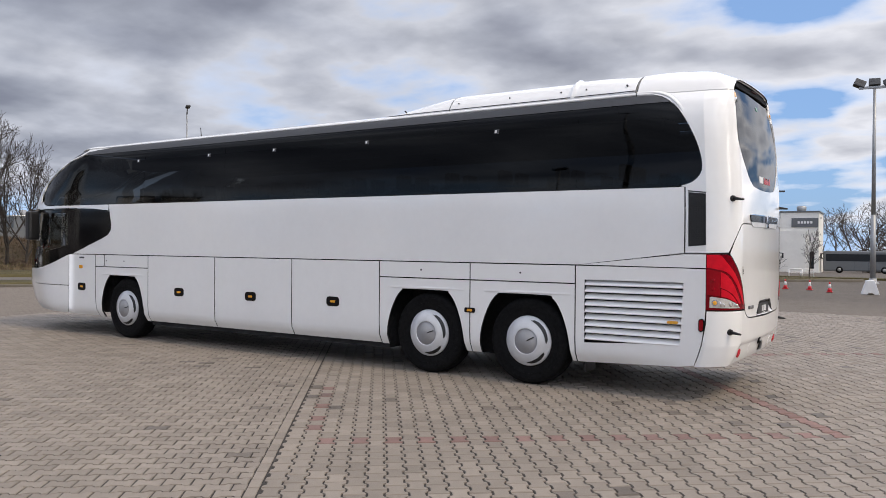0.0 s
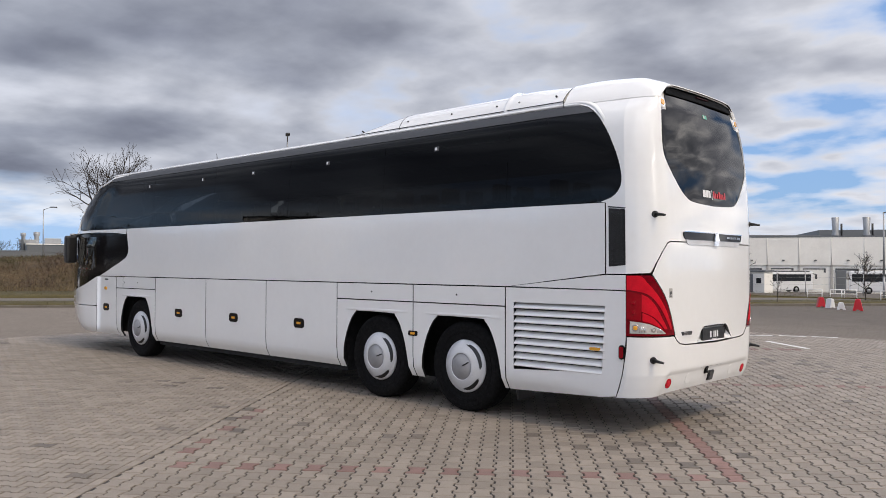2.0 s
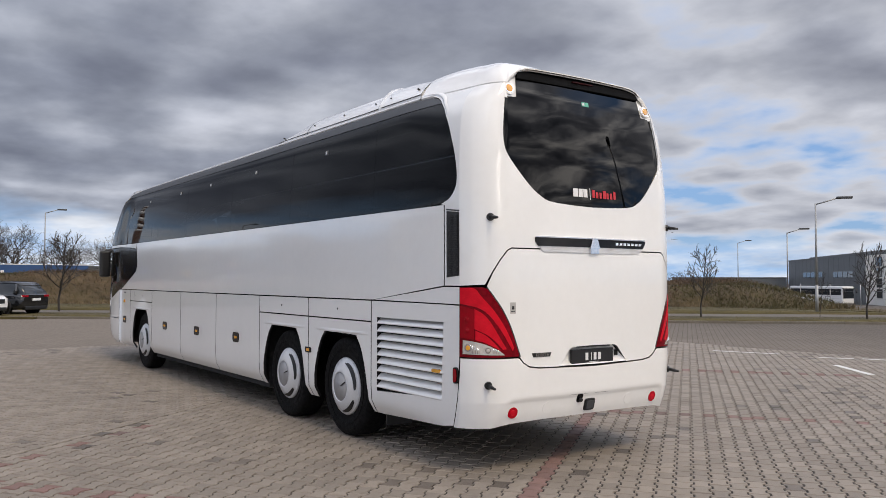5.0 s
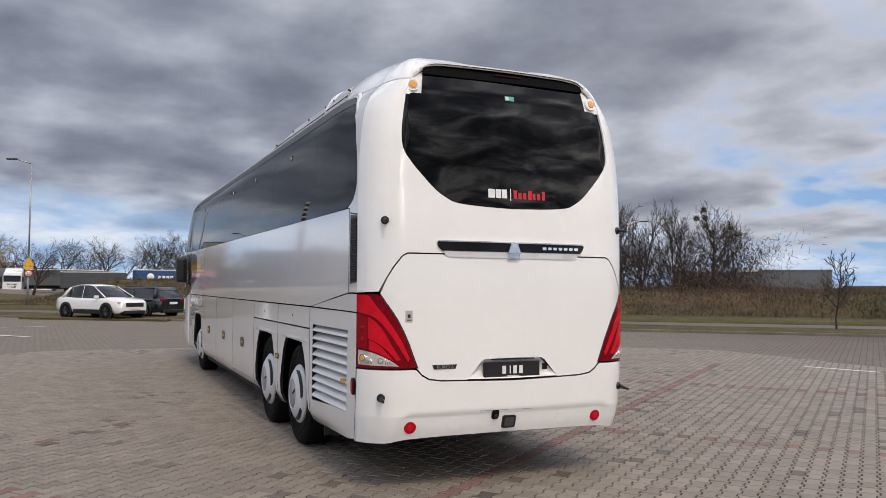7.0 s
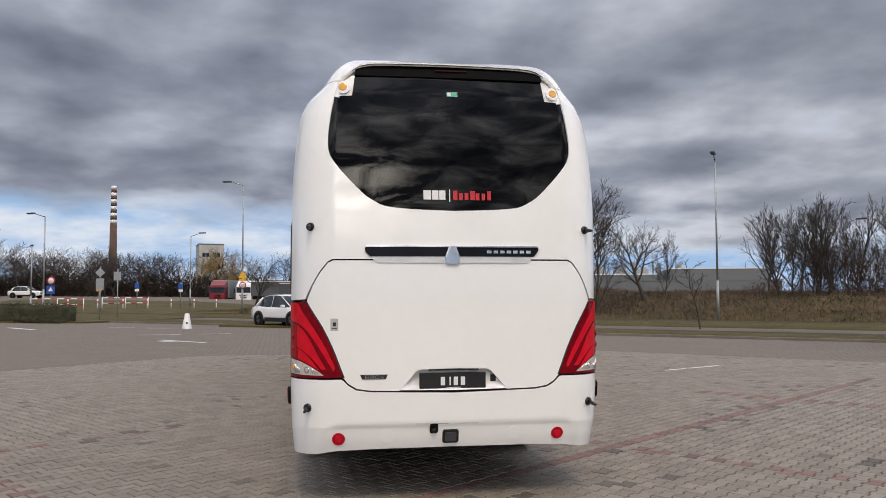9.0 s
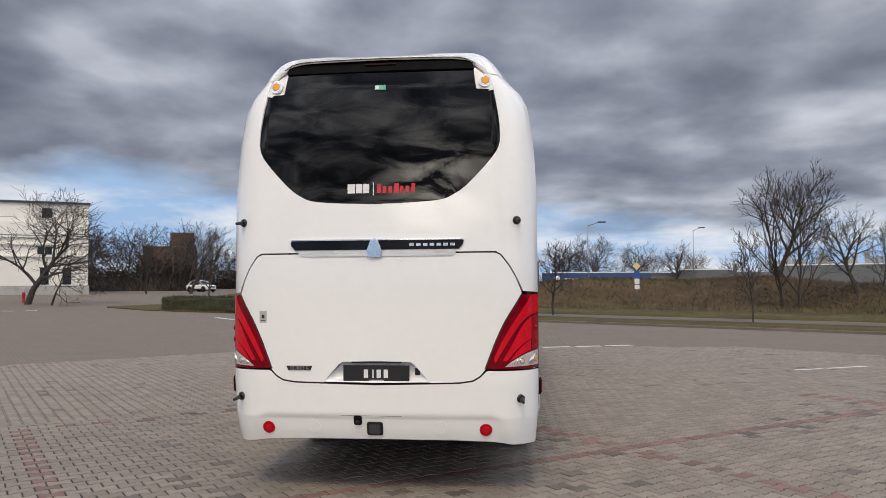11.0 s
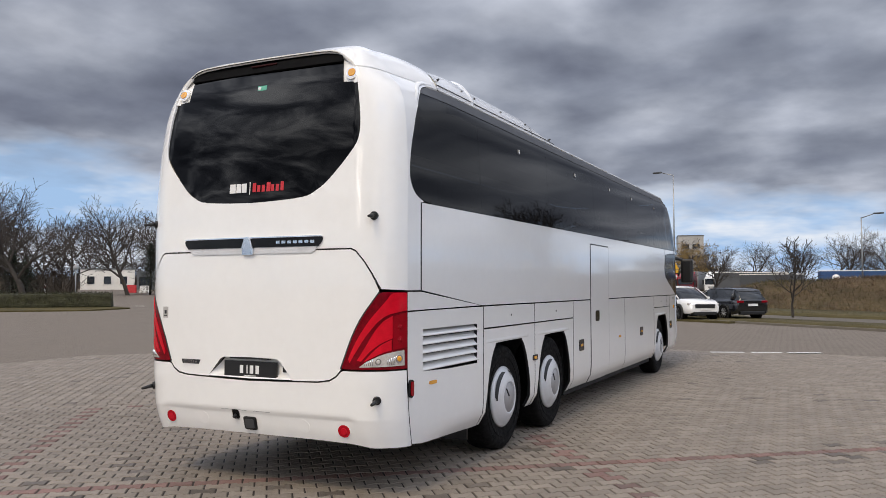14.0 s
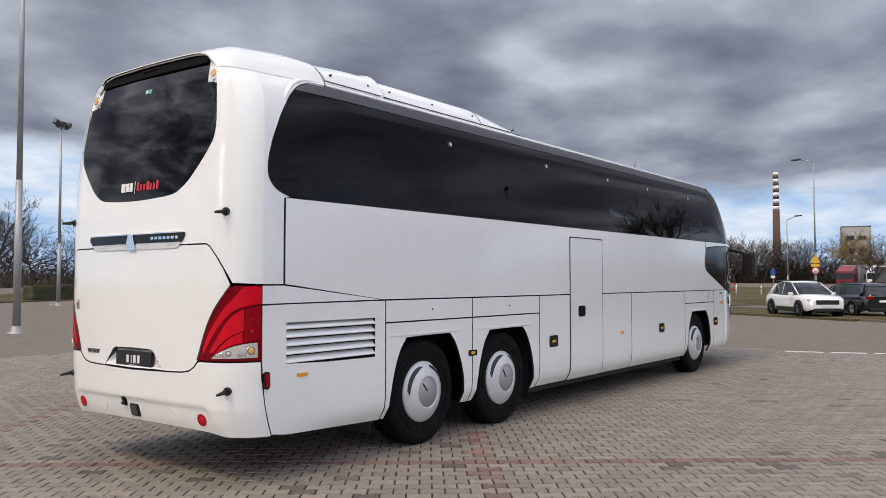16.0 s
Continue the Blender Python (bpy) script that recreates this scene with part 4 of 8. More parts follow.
zs = [0.37, 0.55, 0.75, 0.9, 1.05, 1.15]
part("front_panel", fill([(0.0, 0.37)] + [(front_u(z), z) for z in zs] + [(0.0, 1.15)], front_map, FU, CUT_Z, 0.02, mirror=True, lift=-0.012), M["white"], coach, "white front panel")
zs = [1.16, 1.3, 1.45, 1.8, 2.2, 2.345, 2.56, 2.8, 3.0, 3.1, 3.2, 3.255, 3.3, 3.36]
part("windscreen", fill([(0.0, 1.16)] + [(front_u(z), z) for z in zs] + [(0.0, 3.36)], front_map, FU, CUT_Z, 0.01, mirror=True, lift=-0.014), M["glass_cab"], coach, "large clear windscreen")
for s in (-1, 1):
    zz = [2.30, 2.345, 2.45, 2.56, 2.7, 2.8, 2.9, 3.0, 3.08, 3.16, 3.21, 3.255, 3.30, 3.36]
    to = side_map(s)
    part("roof_pillar", fill([(edge_x(z) + 0.02, z) for z in zz] + [(edge_x(z) - 0.07, z) for z in zz[::-1]], to, (), CUT_Z, 0.02, lift=-0.001), M["white"], coach, "white edge beside the windscreen")

# dark body behind the panels
for x0, x1, w, z0, z1 in ((-14.6, -12.86, 1.05, 0.40, 1.40), (-12.86, -11.60, 0.84, 0.45, 1.40), (-11.60, -6.52, 1.17, 0.27, 1.40), (-6.52, -3.78, 0.62, 0.24, 1.40), (-3.78, -2.35, 1.12, 0.42, 1.40)):
    part("inner_body", box(x0, YC - w, z0, x1, YC + w, z1), M["dark"], coach, "dark inner body")
for x0, x1 in ((-12.86, -11.60), (-6.52, -3.78)):
    part("wheel_housing", box(x0, YC - 1.2, 1.16, x1, YC + 1.2, 1.2), M["dark"], coach, "dark wheel housing")

# wheels
tyre_prof = [(0.30, -0.125), (0.36, -0.142), (0.44, -0.150), (0.485, -0.145), (0.512, -0.125), (0.522, -0.09), (0.522, 0.09), (0.512, 0.125), (0.485, 0.145), (0.44, 0.150), (0.36, 0.142), (0.30, 0.125)]
cap_prof = [(0.318, 0.02), (0.322, -0.006), (0.312, -0.020), (0.300, -0.026), (0.280, -0.040), (0.255, -0.055), (0.225, -0.069), (0.195, -0.079), (0.170, -0.085), (0.162, -0.085), (0.160, -0.076), (0.10, -0.074), (0.0, -0.074)]


def slot(a0, a1, r0, r1, y0, y1):
    bm = bmesh.new()
    n = 12
    rows = [[], []]
    for k in range(n + 1):
        a = radians(a0 + (a1 - a0) * k / n)
        wdt = math.sin(math.pi * k / n) ** 0.5
        rm_ = (r0 + r1) / 2
        for row, r, y in ((rows[0], rm_ - (rm_ - r0) * wdt, y0), (rows[1], rm_ + (r1 - rm_) * wdt, y1)):
            row.append(bm.verts.new((r * math.cos(a), y, r * math.sin(a))))
    for k in range(n):
        bm.faces.new((rows[0][k], rows[0][k + 1], rows[1][k + 1], rows[1][k]))
    bmesh.ops.recalc_face_normals(bm, faces=bm.faces)
    return bm


first = None
for hx in HUBS:
    for s in (-1, 1):
        yy = YC + s * (1.275 - 0.05 - 0.15 - (0.02 if hx == HUBS[0] else 0))
        m = pose(hx - 0.05, yy, 0.522, 0, (0 if s < 0 else -105) + 9 * math.sin(hx * 5), 0 if s < 0 else 180)
        if first is None:
            w = part("wheel", lathe(tyre_prof, 56), M["rubber"], coach, "black rubber tyre", m=m)
            first = [w, part("hubcap", lathe(cap_prof, 56), M["hubcap"], w, "silvery white plastic wheel cover", m=pose(0, -0.128, 0) @ Matrix.Diagonal((0.945, 1, 0.945, 1)))]
            for a0, a1, r0, r1, y0, y1 in ((-6, 74, 0.256, 0.296, -0.054, -0.030), (268, 330, 0.256, 0.296, -0.054, -0.030)):
                first.append(part("hubcap_slot", slot(a0, a1, r0, r1, y0, y1), M["black"], w, "dark slot in the wheel cover", m=pose(0, -0.134, 0) @ Matrix.Diagonal((0.945, 1, 0.945, 1))))
            first.append(part("hub_cup", lathe([(0.0, -0.0), (0.158, -0.0), (0.158, 0.004), (0.0, 0.004)], 32), material("hub_cup_grey", (0.36, 0.36, 0.37), 0.45, 0.15, 0.06, 6), w, "grey recessed hub plate", m=pose(0, -0.207, 0)))
            first.append(part("valve_stem", tube((0.02, -0.212, 0.01), (0.11, -0.212, 0.05), 0.007), M["black"], w))
            bm = bmesh.new()
            for r in (0.395, 0.455):
                for k in range(64):
                    a, b = k * math.tau / 64, (k + 1) * math.tau / 64
                    add_tube(bm, (r * math.cos(a), -0.149, r * math.sin(a)), (r * math.cos(b), -0.149, r * math.sin(b)), 0.0035, 0.0035, 4, False)
            first.append(part("sidewall_rib", bm, M["rubber"], w))
        else:
            w = again(first[0], m, coach)
            for o in first[1:]:
                again(o, o.matrix_basis.copy(), w)
    if hx != HUBS[0]:
        part("axle", tube((hx, YC - 1.0, 0.52), (hx, YC + 1.0, 0.52), 0.09), M["dark"], coach)
part("axle", tube((HUBS[0], YC - 1.0, 0.52), (HUBS[0], YC + 1.0, 0.52), 0.07), M["dark"], coach)
for s in (-1, 1):
    part("mud_flap", box(-3.70, YC + s * 0.98 - 0.15, 0.20, -3.68, YC + s * 0.98 + 0.15, 0.62), M["black"], coach, "hanging black mud flap")

# ledge over the wheel arches
for s in (-1, 1):
    to = side_map(s)
    for hx in HUBS:
        bm = bmesh.new()
        prev = None
        for k in range(15):
            x = hx - 0.64 + 1.16 * k / 14
            h = 0.008 * math.sin(math.pi * k / 14) ** 0.4 if 0 < k < 14 else 0.0
            z = 1.108
            ring = [bm.verts.new(to(x, z + 0.020, 0.0015)), bm.verts.new(to(x, z + 0.004, h)), bm.verts.new(to(x, z - 0.008, h * 0.9)), bm.verts.new(to(x, z - 0.014, 0.0))]
            if prev:
                for i in range(3):
                    bm.faces.new((prev[i], ring[i], ring[i + 1], prev[i + 1])).smooth = True
            prev = ring
        bmesh.ops.recalc_face_normals(bm, faces=bm.faces)
        part("arch_ledge", bm, M["white"], coach, "thin ledge over the wheel opening")


# small fittings on the sides
def fitting(name, side, x, z, w, h, mat, r=0.0, lift=0.008, label="", parent=None):
    to = side_map(side)
    r = r or min(w, h) * 0.25
    pts = []
    for cx, cz, a0 in ((x + w / 2 - r, z - h / 2 + r, -90), (x + w / 2 - r, z + h / 2 - r, 0), (x - w / 2 + r, z + h / 2 - r, 90), (x - w / 2 + r, z - h / 2 + r, 180)):
        pts += [(cx + r * math.cos(radians(a0 + k * 30)), cz + r * math.sin(radians(a0 + k * 30))) for k in range(4)]
    return part(name, fill(pts, to, (), (), 0.02, lift=lift), M[mat], parent or coach, label)


for x in (-13.50, -10.78, -9.11, -7.45):
    f = fitting("flap_lock", -1, x, 0.862, 0.235, 0.135, "gloss_black", 0.045, 0.006, "black flap lock")
    fitting("side_marker", -1, x, 0.862, 0.085, 0.032, "amber", 0, 0.012, "amber side marker", f)
for x in (-6.97, -10.28, -12.92):
    f = fitting("flap_lock", 1, x - (0.25 if x < -10 else 0), 0.872, 0.215, 0.145, "gloss_black", 0.03, 0.006, "black flap lock")
    fitting("side_marker", 1, x - (0.25 if x < -10 else 0), 0.872, 0.085, 0.032, "amber", 0, 0.012, "amber side marker", f)
fitting("door_handle", 1, -7.74, 1.225, 0.20, 0.145, "gloss_black", 0.03, 0.008, "black recessed door handle")
fitting("door_handle", 1, -14.05, 1.24, 0.12, 0.14, "gloss_black", 0.03, 0.008, "black recessed door handle")
for s in (-1, 1):
    fitting("arch_marker", s, -5.18, 0.855, 0.075, 0.03, "amber", 0.01, 0.012, "amber side marker in a dark frame")
    fitting("marker_frame", s, -5.18, 0.855, 0.155, 0.062, "gloss_black", 0.02, 0.008)
    fitting("louvre_marker", s, -2.61 if s < 0 else -2.69, 0.852, 0.12, 0.030, "amber", 0.012, 0.010, "amber side marker")
    sr = fitting("side_reflector", s, -2.298, 0.842, 0.060, 0.14, "gloss_black", 0.029, 0.022, "oval dark red side reflector in a black rim")
    fitting("reflector_lens", s, -2.298, 0.842, 0.042, 0.112, "red_dark", 0.020, 0.028, "", sr)
    fitting("front_indicator", s, -13.52, 1.222, 0.09, 0.06, "amber", 0.02, 0.014, "amber front side indicator")
    fitting("name_bar", s, -13.50, 1.39, 0.14, 0.03, "trim_grey", 0.004, 0.004, "small grey badge")
    for x in (-5.93, -4.47, -12.25, -12.75):
        fitting("flap_key", s, x, 1.343, 0.022, 0.022, "black", 0.008, 0.004)
fitting("socket_flap", 1, -9.02, 0.872, 0.12, 0.035, "amber", 0.01, 0.006, "small orange side marker")
for s in (-1, 1):
    for x in (-4.84, -6.89, -8.67, -10.12, -11.92):
        fitting("window_sticker", s, x, 3.075, 0.075, 0.055, "trim_grey", 0.004, 0.0, "small pale sticker on the glass")
        fitting("window_sticker", s, x - 0.008, 3.075, 0.030, 0.035, "sign_white", 0.004, 0.003)
# tall vent of the left rear corner
to = side_map(-1)
v = part("side_vent", fill([(-2.447, 1.675), (-2.262, 1.690), (-2.262, 2.235), (-2.447, 2.255)], to, CUT_X, (), 0.02, lift=0.003), M["black"], coach, "tall dark vent grille")
part("vent_mesh", fill([(-2.428, 1.695), (-2.278, 1.708), (-2.278, 2.21), (-2.428, 2.23)], to, CUT_X, (), 0.0, lift=0.0055), M["mesh"], v, "fine dark mesh")
bm = bmesh.new()
for k in range(26):
    z = 1.705 + k * 0.0198
    for xa, xb in ((-2.428, -2.353), (-2.353, -2.278)):
        add_tube(bm, to(xa, z, 0.007), to(xb, z + 0.002, 0.007), 0.0028, 0.0028, 4, False)
for k in range(9):
    x = -2.423 + k * 0.0178
    add_tube(bm, to(x, 1.70, 0.007), to(x, 2.215, 0.007), 0.0028, 0.0028, 4, False)
part("vent_grid", bm, M["black"], v)
part("corner_joint", fill([(-2.455, 2.262), (-2.262, 2.240), (-2.255, 2.252), (-2.455, 2.276)], to, CUT_X, (), 0.0, lift=0.002), M["trim_grey"], coach)

# rear fittings
bar_map = lambda u, z, d: rear_map(u, z, d + 0.012)
rb = part("rear_trim_bar", fill([(-0.70, 2.012), (-0.695, 1.985), (-0.66, 1.950), (0.66, 1.950), (0.69, 1.985), (0.70, 2.012), (0.69, 2.024), (-0.69, 2.024)], bar_map, [0.1 * k for k in range(-7, 8)], (), 0.02), M["gloss_black"], coach, "glossy black trim bar")
part("chrome_edge", fill([(-0.70, 2.025), (0.70, 2.025), (0.685, 2.034), (-0.69, 2.034)], bar_map, [0.1 * k for k in range(-7, 8)], (), 0.02, lift=0.006), M["chrome"], rb, "chrome upper edge")
part("grip_recess", fill([(-0.65, 1.957), (0.65, 1.957), (0.63, 1.915), (0.60, 1.898), (-0.60, 1.898), (-0.63, 1.915)], rear_map, [0.1 * k for k in range(-7, 8)], (), 0.014, lift=0.008), M["hubcap"], rb, "silver grip under the bar")
part("emblem", plate([(-0.062, 0.0), (0.062, 0.0), (0.03, 0.085), (0.012, 0.098), (-0.012, 0.098), (-0.03, 0.085)], 0.02, lambda a, b, c: rear_map(a - 0.01, 1.938 + b, c + 0.036), 0.006), M["chrome"], rb, "chrome bell-shaped emblem")
part("lock_cover", plate([(-0.055, 0.0), (0.055, 0.0), (0.055, 0.05), (-0.055, 0.05)], 0.02, lambda a, b, c: rear_map(a - 0.01, 1.893 + b, c + 0.028), 0.004), M["chrome"], rb)
for k in range(7):
    part("letter_bar", plate([(0, 0), (0.036, 0), (0.036, 0.022), (0, 0.022)], 0.006, lambda a, b, c, k=k: rear_map(0.27 + k * 0.054 + a, 1.976 + b, c + 0.018)), M["chrome"], rb, "raised chrome lettering as bars")
# plate with its frame
pl = part("number_plate", plate([(-0.265, 0.0), (0.265, 0.0), (0.265, 0.128), (-0.265, 0.128)], 0.02, lambda a, b, c: rear_map(a - 0.005, 0.905 + b, c - 0.012), 0.004), M["black"], coach, "black plate with white bars")
for a in (-0.085, -0.028, 0.018, 0.075):
    wd = 0.034 if a != -0.028 else 0.010
    part("plate_bar", plate([(-wd / 2, 0), (wd / 2, 0), (wd / 2, 0.066), (-wd / 2, 0.066)], 0.002, lambda u, b, c, a=a: rear_map(u + a, 0.935 + b, c - 0.009)), M["sign_white"], pl)
part("plate_line", plate([(-0.06, 0), (0.06, 0), (0.06, 0.005), (-0.06, 0.005)], 0.002, lambda u, b, c: rear_map(u, 0.915 + b, c - 0.009)), M["sign_white"], pl)
part("plate_lamp", plate([(-0.20, 0), (0.20, 0), (0.20, 0.012), (-0.20, 0.012)], 0.03, lambda u, b, c: rear_map(u, 1.052 + b, c + 0.002)), M["black"], coach, "dark plate lamp strip")
part("charging_socket", plate([(0, 0), (0.05, 0), (0.05, 0.055), (0, 0.055)], 0.02, lambda u, b, c: rear_map(0.305 + u, 0.955 + b, c - 0.036), 0.003), M["black"], coach, "small black socket cover")
# badge with the emission class
bd = part("emission_badge", plate([(-0.10, 0.0), (0.085, 0.0), (0.10, 0.036), (-0.115, 0.036)], 0.006, lambda u, b, c: rear_map(-0.62 + u, 0.992 + b, c + 0.004)), M["black"], coach, "dark badge with chrome letters")
cu = bpy.data.curves.new("badge_text", "FONT")
cu.body, cu.size, cu.extrude, cu.align_x = "EURO 6", 0.044, 0.001, "CENTER"
tmp = bpy.data.objects.new("badge_text", cu)
me = bpy.data.meshes.new_from_object(tmp)
bpy.data.objects.remove(tmp)
me.materials.append(M["chrome"])
tx = new("badge_text", me)
tx.parent = bd
p0 = rear_map(-0.625, 0.995, 0.007)
tx.matrix_basis = Matrix.Translation(p0) @ pose(0, 0, 0, 90, 0, 90)
# stickers
st = part("service_sticker", plate([(-0.03, 0), (0.03, 0), (0.03, 0.095), (-0.03, 0.095)], 0.001, lambda u, b, c: rear_map(-0.935 + u, 1.37 + b, c + 0.002)), M["concrete"], coach, "small pale grey sticker")
part("sticker_mark", plate([(-0.012, 0), (0.012, 0), (0.012, 0.03), (-0.012, 0.03)], 0.001, lambda u, b, c: rear_map(-0.935 + u, 1.405 + b, c + 0.004)), M["black"], st)
part("sticker_line", plate([(-0.02, 0), (0.02, 0), (0.02, 0.008), (-0.02, 0.008)], 0.001, lambda u, b, c: rear_map(-0.935 + u, 1.385 + b, c + 0.004)), M["trim_grey"], st)
gm = rear_glass_map
part("glass_sticker", plate([(-0.045, 0), (0.045, 0), (0.045, 0.042), (-0.045, 0.042)], 0.001, lambda u, b, c: gm(u + 0.015, 3.265 + b, c + 0.003)), M["sign_green"], coach, "small green sticker on the rear window")
part("glass_sticker", plate([(-0.03, 0), (0.0, 0), (0.0, 0.026), (-0.03, 0.026)], 0.001, lambda u, b, c: gm(u + 0.005, 3.273 + b, c + 0.005)), M["sign_white"], coach)
# lettering on the rear window, as bars
for a0, w0 in ((-0.235, 0.062), (-0.165, 0.05), (-0.108, 0.05)):
    part("window_letter", plate([(0, 0), (w0, 0), (w0, 0.075), (0, 0.075)], 0.001, lambda u, b, c, a0=a0: gm(u + a0, 2.405 + b, c + 0.003)), M["sign_white"], coach, "white letter bar on the glass")
part("window_letter", plate([(0, 0), (0.008, 0), (0.008, 0.105), (0, 0.105)], 0.001, lambda u, b, c: gm(u - 0.028, 2.385 + b, c + 0.003)), M["sign_white"], coach, "thin white divider on the glass")
for k, (w0, h0) in enumerate(((0.034, 0.075), (0.03, 0.055), (0.03, 0.055), (0.04, 0.075), (0.028, 0.055), (0.028, 0.055), (0.03, 0.075))):
    part("window_letter", plate([(0, 0), (w0, 0), (w0, h0), (0, h0)], 0.001, lambda u, b, c, k=k: gm(u + 0.005 + k * 0.0465, 2.405 + b, c + 0.003)), M["sign_red"], coach, "red letter bar on the glass")
# rubber-armed marker lamps
for u, z in ((-1.135, 2.185), (1.125, 2.175), (-1.155, 0.772), (1.15, 0.772)):
    c = rear_map(u, z, 0.0)
    n = (rear_map(u, z, 0.1) - c).normalized()
    k = part("marker_lamp", add_tube(bmesh.new(), c - n * 0.02, c + n * 0.018, 0.038, 0.03, 20), M["black"], coach, "black rubber marker lamp")
    d = Vector((0.98, 0.08 if u > 0 else -0.06, -0.14)) * 0.11
    part("rubber_arm", add_tube(bmesh.new(), c + n * 0.01, c + n * 0.03 + d * 0.9, 0.02, 0.010, 10), M["black"], k)
# lower lamps
for u in (-0.90, 0.86):
    c = bumper_map(u, 0.525, 0.0)
    n = (bumper_map(u, 0.525, 0.1) - c).normalized()
    k = part("fog_lamp", add_tube(bmesh.new(), c - n * 0.03, c + n * 0.006, 0.052, 0.050, 28), M["red"], coach, "round red rear lamp")
    part("inner_ring", add_tube(bmesh.new(), c, c + n * 0.010, 0.032, 0.026, 24), M["red_bright"], k)
for u in (-0.52, 0.50):
    c = bumper_map(u, 0.54, 0.0)
    n = (bumper_map(u, 0.54, 0.1) - c).normalized()
    part("tow_cap", add_tube(bmesh.new(), c - n * 0.03, c + n * 0.0025, 0.055, 0.0545, 28), M["white"], coach, "round white tow cover")
cb = part("camera_housing", plate(rect(-0.04, -0.05, 0.04, 0.045, 0.018), 0.03, lambda u, b, c: bumper_map(u - 0.155, 0.60 + b, c + 0.010), 0.004), M["gloss_black"], coach, "black reversing camera housing")
part("camera_lens", add_tube(bmesh.new(), bumper_map(-0.155, 0.585, 0.01), bumper_map(-0.155, 0.585, 0.035), 0.018, 0.014, 14), M["black"], cb)
sk = part("tow_socket", plate(rect(-0.072, -0.062, 0.072, 0.062, 0.02), 0.04, lambda u, b, c: bumper_map(u - 0.02, 0.528 + b, c + 0.012), 0.006), M["black"], coach, "square black tow socket cover")
part("socket_face", plate(rect(-0.052, -0.045, 0.052, 0.045, 0.012), 0.01, lambda u, b, c: bumper_map(u - 0.02, 0.528 + b, c + 0.017), 0.003), M["trim_grey"], sk)
part("bumper_flap_joint", fill([(-0.30, 0.636), (0.20, 0.632), (0.20, 0.6345), (-0.30, 0.6385)], bumper_map, (), (), 0.0, lift=0.002), M["trim_grey"], coach)

# roof pod of the air conditioner
POD_Z = 3.432


def pod_half(x):
    return 1.098 - 0.05 * smoothstep(-6.25, -6.75, x) + 0.010 * smoothstep(-3.935, -3.905, x)


def pod_top(x):
    return POD_Z + 0.015 + 0.205 * smoothstep(-6.76, -5.45, x) ** 0.8 + 0.016 * smoothstep(-3.935, -3.905, x) + 0.022 * math.exp(-((x + 3.885) / 0.024) ** 2)


def pod(x0=-6.75, x1=SEAM - 0.012, nx=150, lift=0.0, cap=True):
    bm = bmesh.new()
    ny = 16
    g = []
    for i in range(nx + 1):
        x = x0 + (x1 - x0) * i / nx
        w, top = pod_half(x) + lift + 0.012 * math.exp(-((x + 3.885) / 0.024) ** 2), pod_top(x) + lift
        half = []
        for k in range(ny + 1):
            f = (k / ny) ** 2.0
            half.append((w * (1 - f), POD_Z + (top - POD_Z) * (1 - (1 - f) ** (10 - 3.4 * smoothstep(-3.7, -3.12, x)))))
        half = [(w, POD_Z - 0.045)] + half
        row = [bm.verts.new((x, YC - y, z)) for y, z in half] + [bm.verts.new((x, YC + y, z)) for y, z in half[::-1][1:]]
        g.append(row)
    for i in range(nx):
        for j in range(len(g[0]) - 1):
            bm.faces.new((g[i][j], g[i + 1][j], g[i + 1][j + 1], g[i][j + 1])).smooth = True
    if cap:
        bm.faces.new(g[nx])
        bm.faces.new(g[0])
    bmesh.ops.recalc_face_normals(bm, faces=bm.faces)
    return bm


pd = part("roof_pod", pod(), M["white"], coach, "long white roof pod of the air conditioner")
for s in (-1, 1):
    for x in (-6.35, -5.5, -4.75, -4.05, -3.72, -3.22):
        y, z = YC + s * (pod_half(x) * (0.965 if x > -6 else 0.985)), 3.505 if x > -6 else 3.47
        part("pod_screw", tube((x, y - s * 0.03, z - 0.012), (x, y + s * 0.006, z + 0.003), 0.011, 0.010, 8), M["black"], pd, "dark fixing screw")
    bm = bmesh.new()
    xs = np.linspace(-6.72, SEAM - 0.02, 24)
    for xa, xb in zip(xs, xs[1:]):
        add_tube(bm, (xa, YC + s * (pod_half(xa) + 0.001), POD_Z - 0.006), (xb, YC + s * (pod_half(xb) + 0.001), POD_Z - 0.006), 0.005, 0.005, 5, False)
    part("pod_seal", bm, M["trim_grey"], pd, "thin dark seal under the pod")
for x in (-5.625, SEAM - 0.018):
    part("pod_joint", pod(x, x + 0.012, 1, 0.003, False), M["trim_grey"], pd, "thin joint across the pod")
part("roof_aerial", tube((-12.0, YC + 0.2, 3.48), (-12.05, YC + 0.2, 3.83), 0.012, 0.006, 6), M["black"], coach, "thin black roof aerial")

# mirrors
bm = add_box(bmesh.new(), -15.14, 7.84, 1.70, -14.97, 8.06, 2.26, 0.05)
mr = part("mirror", bm, M["black"], coach, "black hanging outside mirror")
part("mirror_arm", add_tube(bmesh.new(), (-15.05, 7.97, 2.24), (-15.25, 8.42, 2.33), 0.04, 0.05, 10), M["black"], mr)
bm = add_box(bmesh.new(), -15.72, 10.36, 1.70, -15.52, 10.62, 2.24, 0.05)
mr = part("mirror", bm, M["black"], coach, "black outside mirror on a forward arm")
part("mirror_arm", add_tube(bmesh.new(), (-15.6, 10.42, 2.20), (-15.40, 10.15, 2.30), 0.035, 0.045, 10), M["black"], mr)

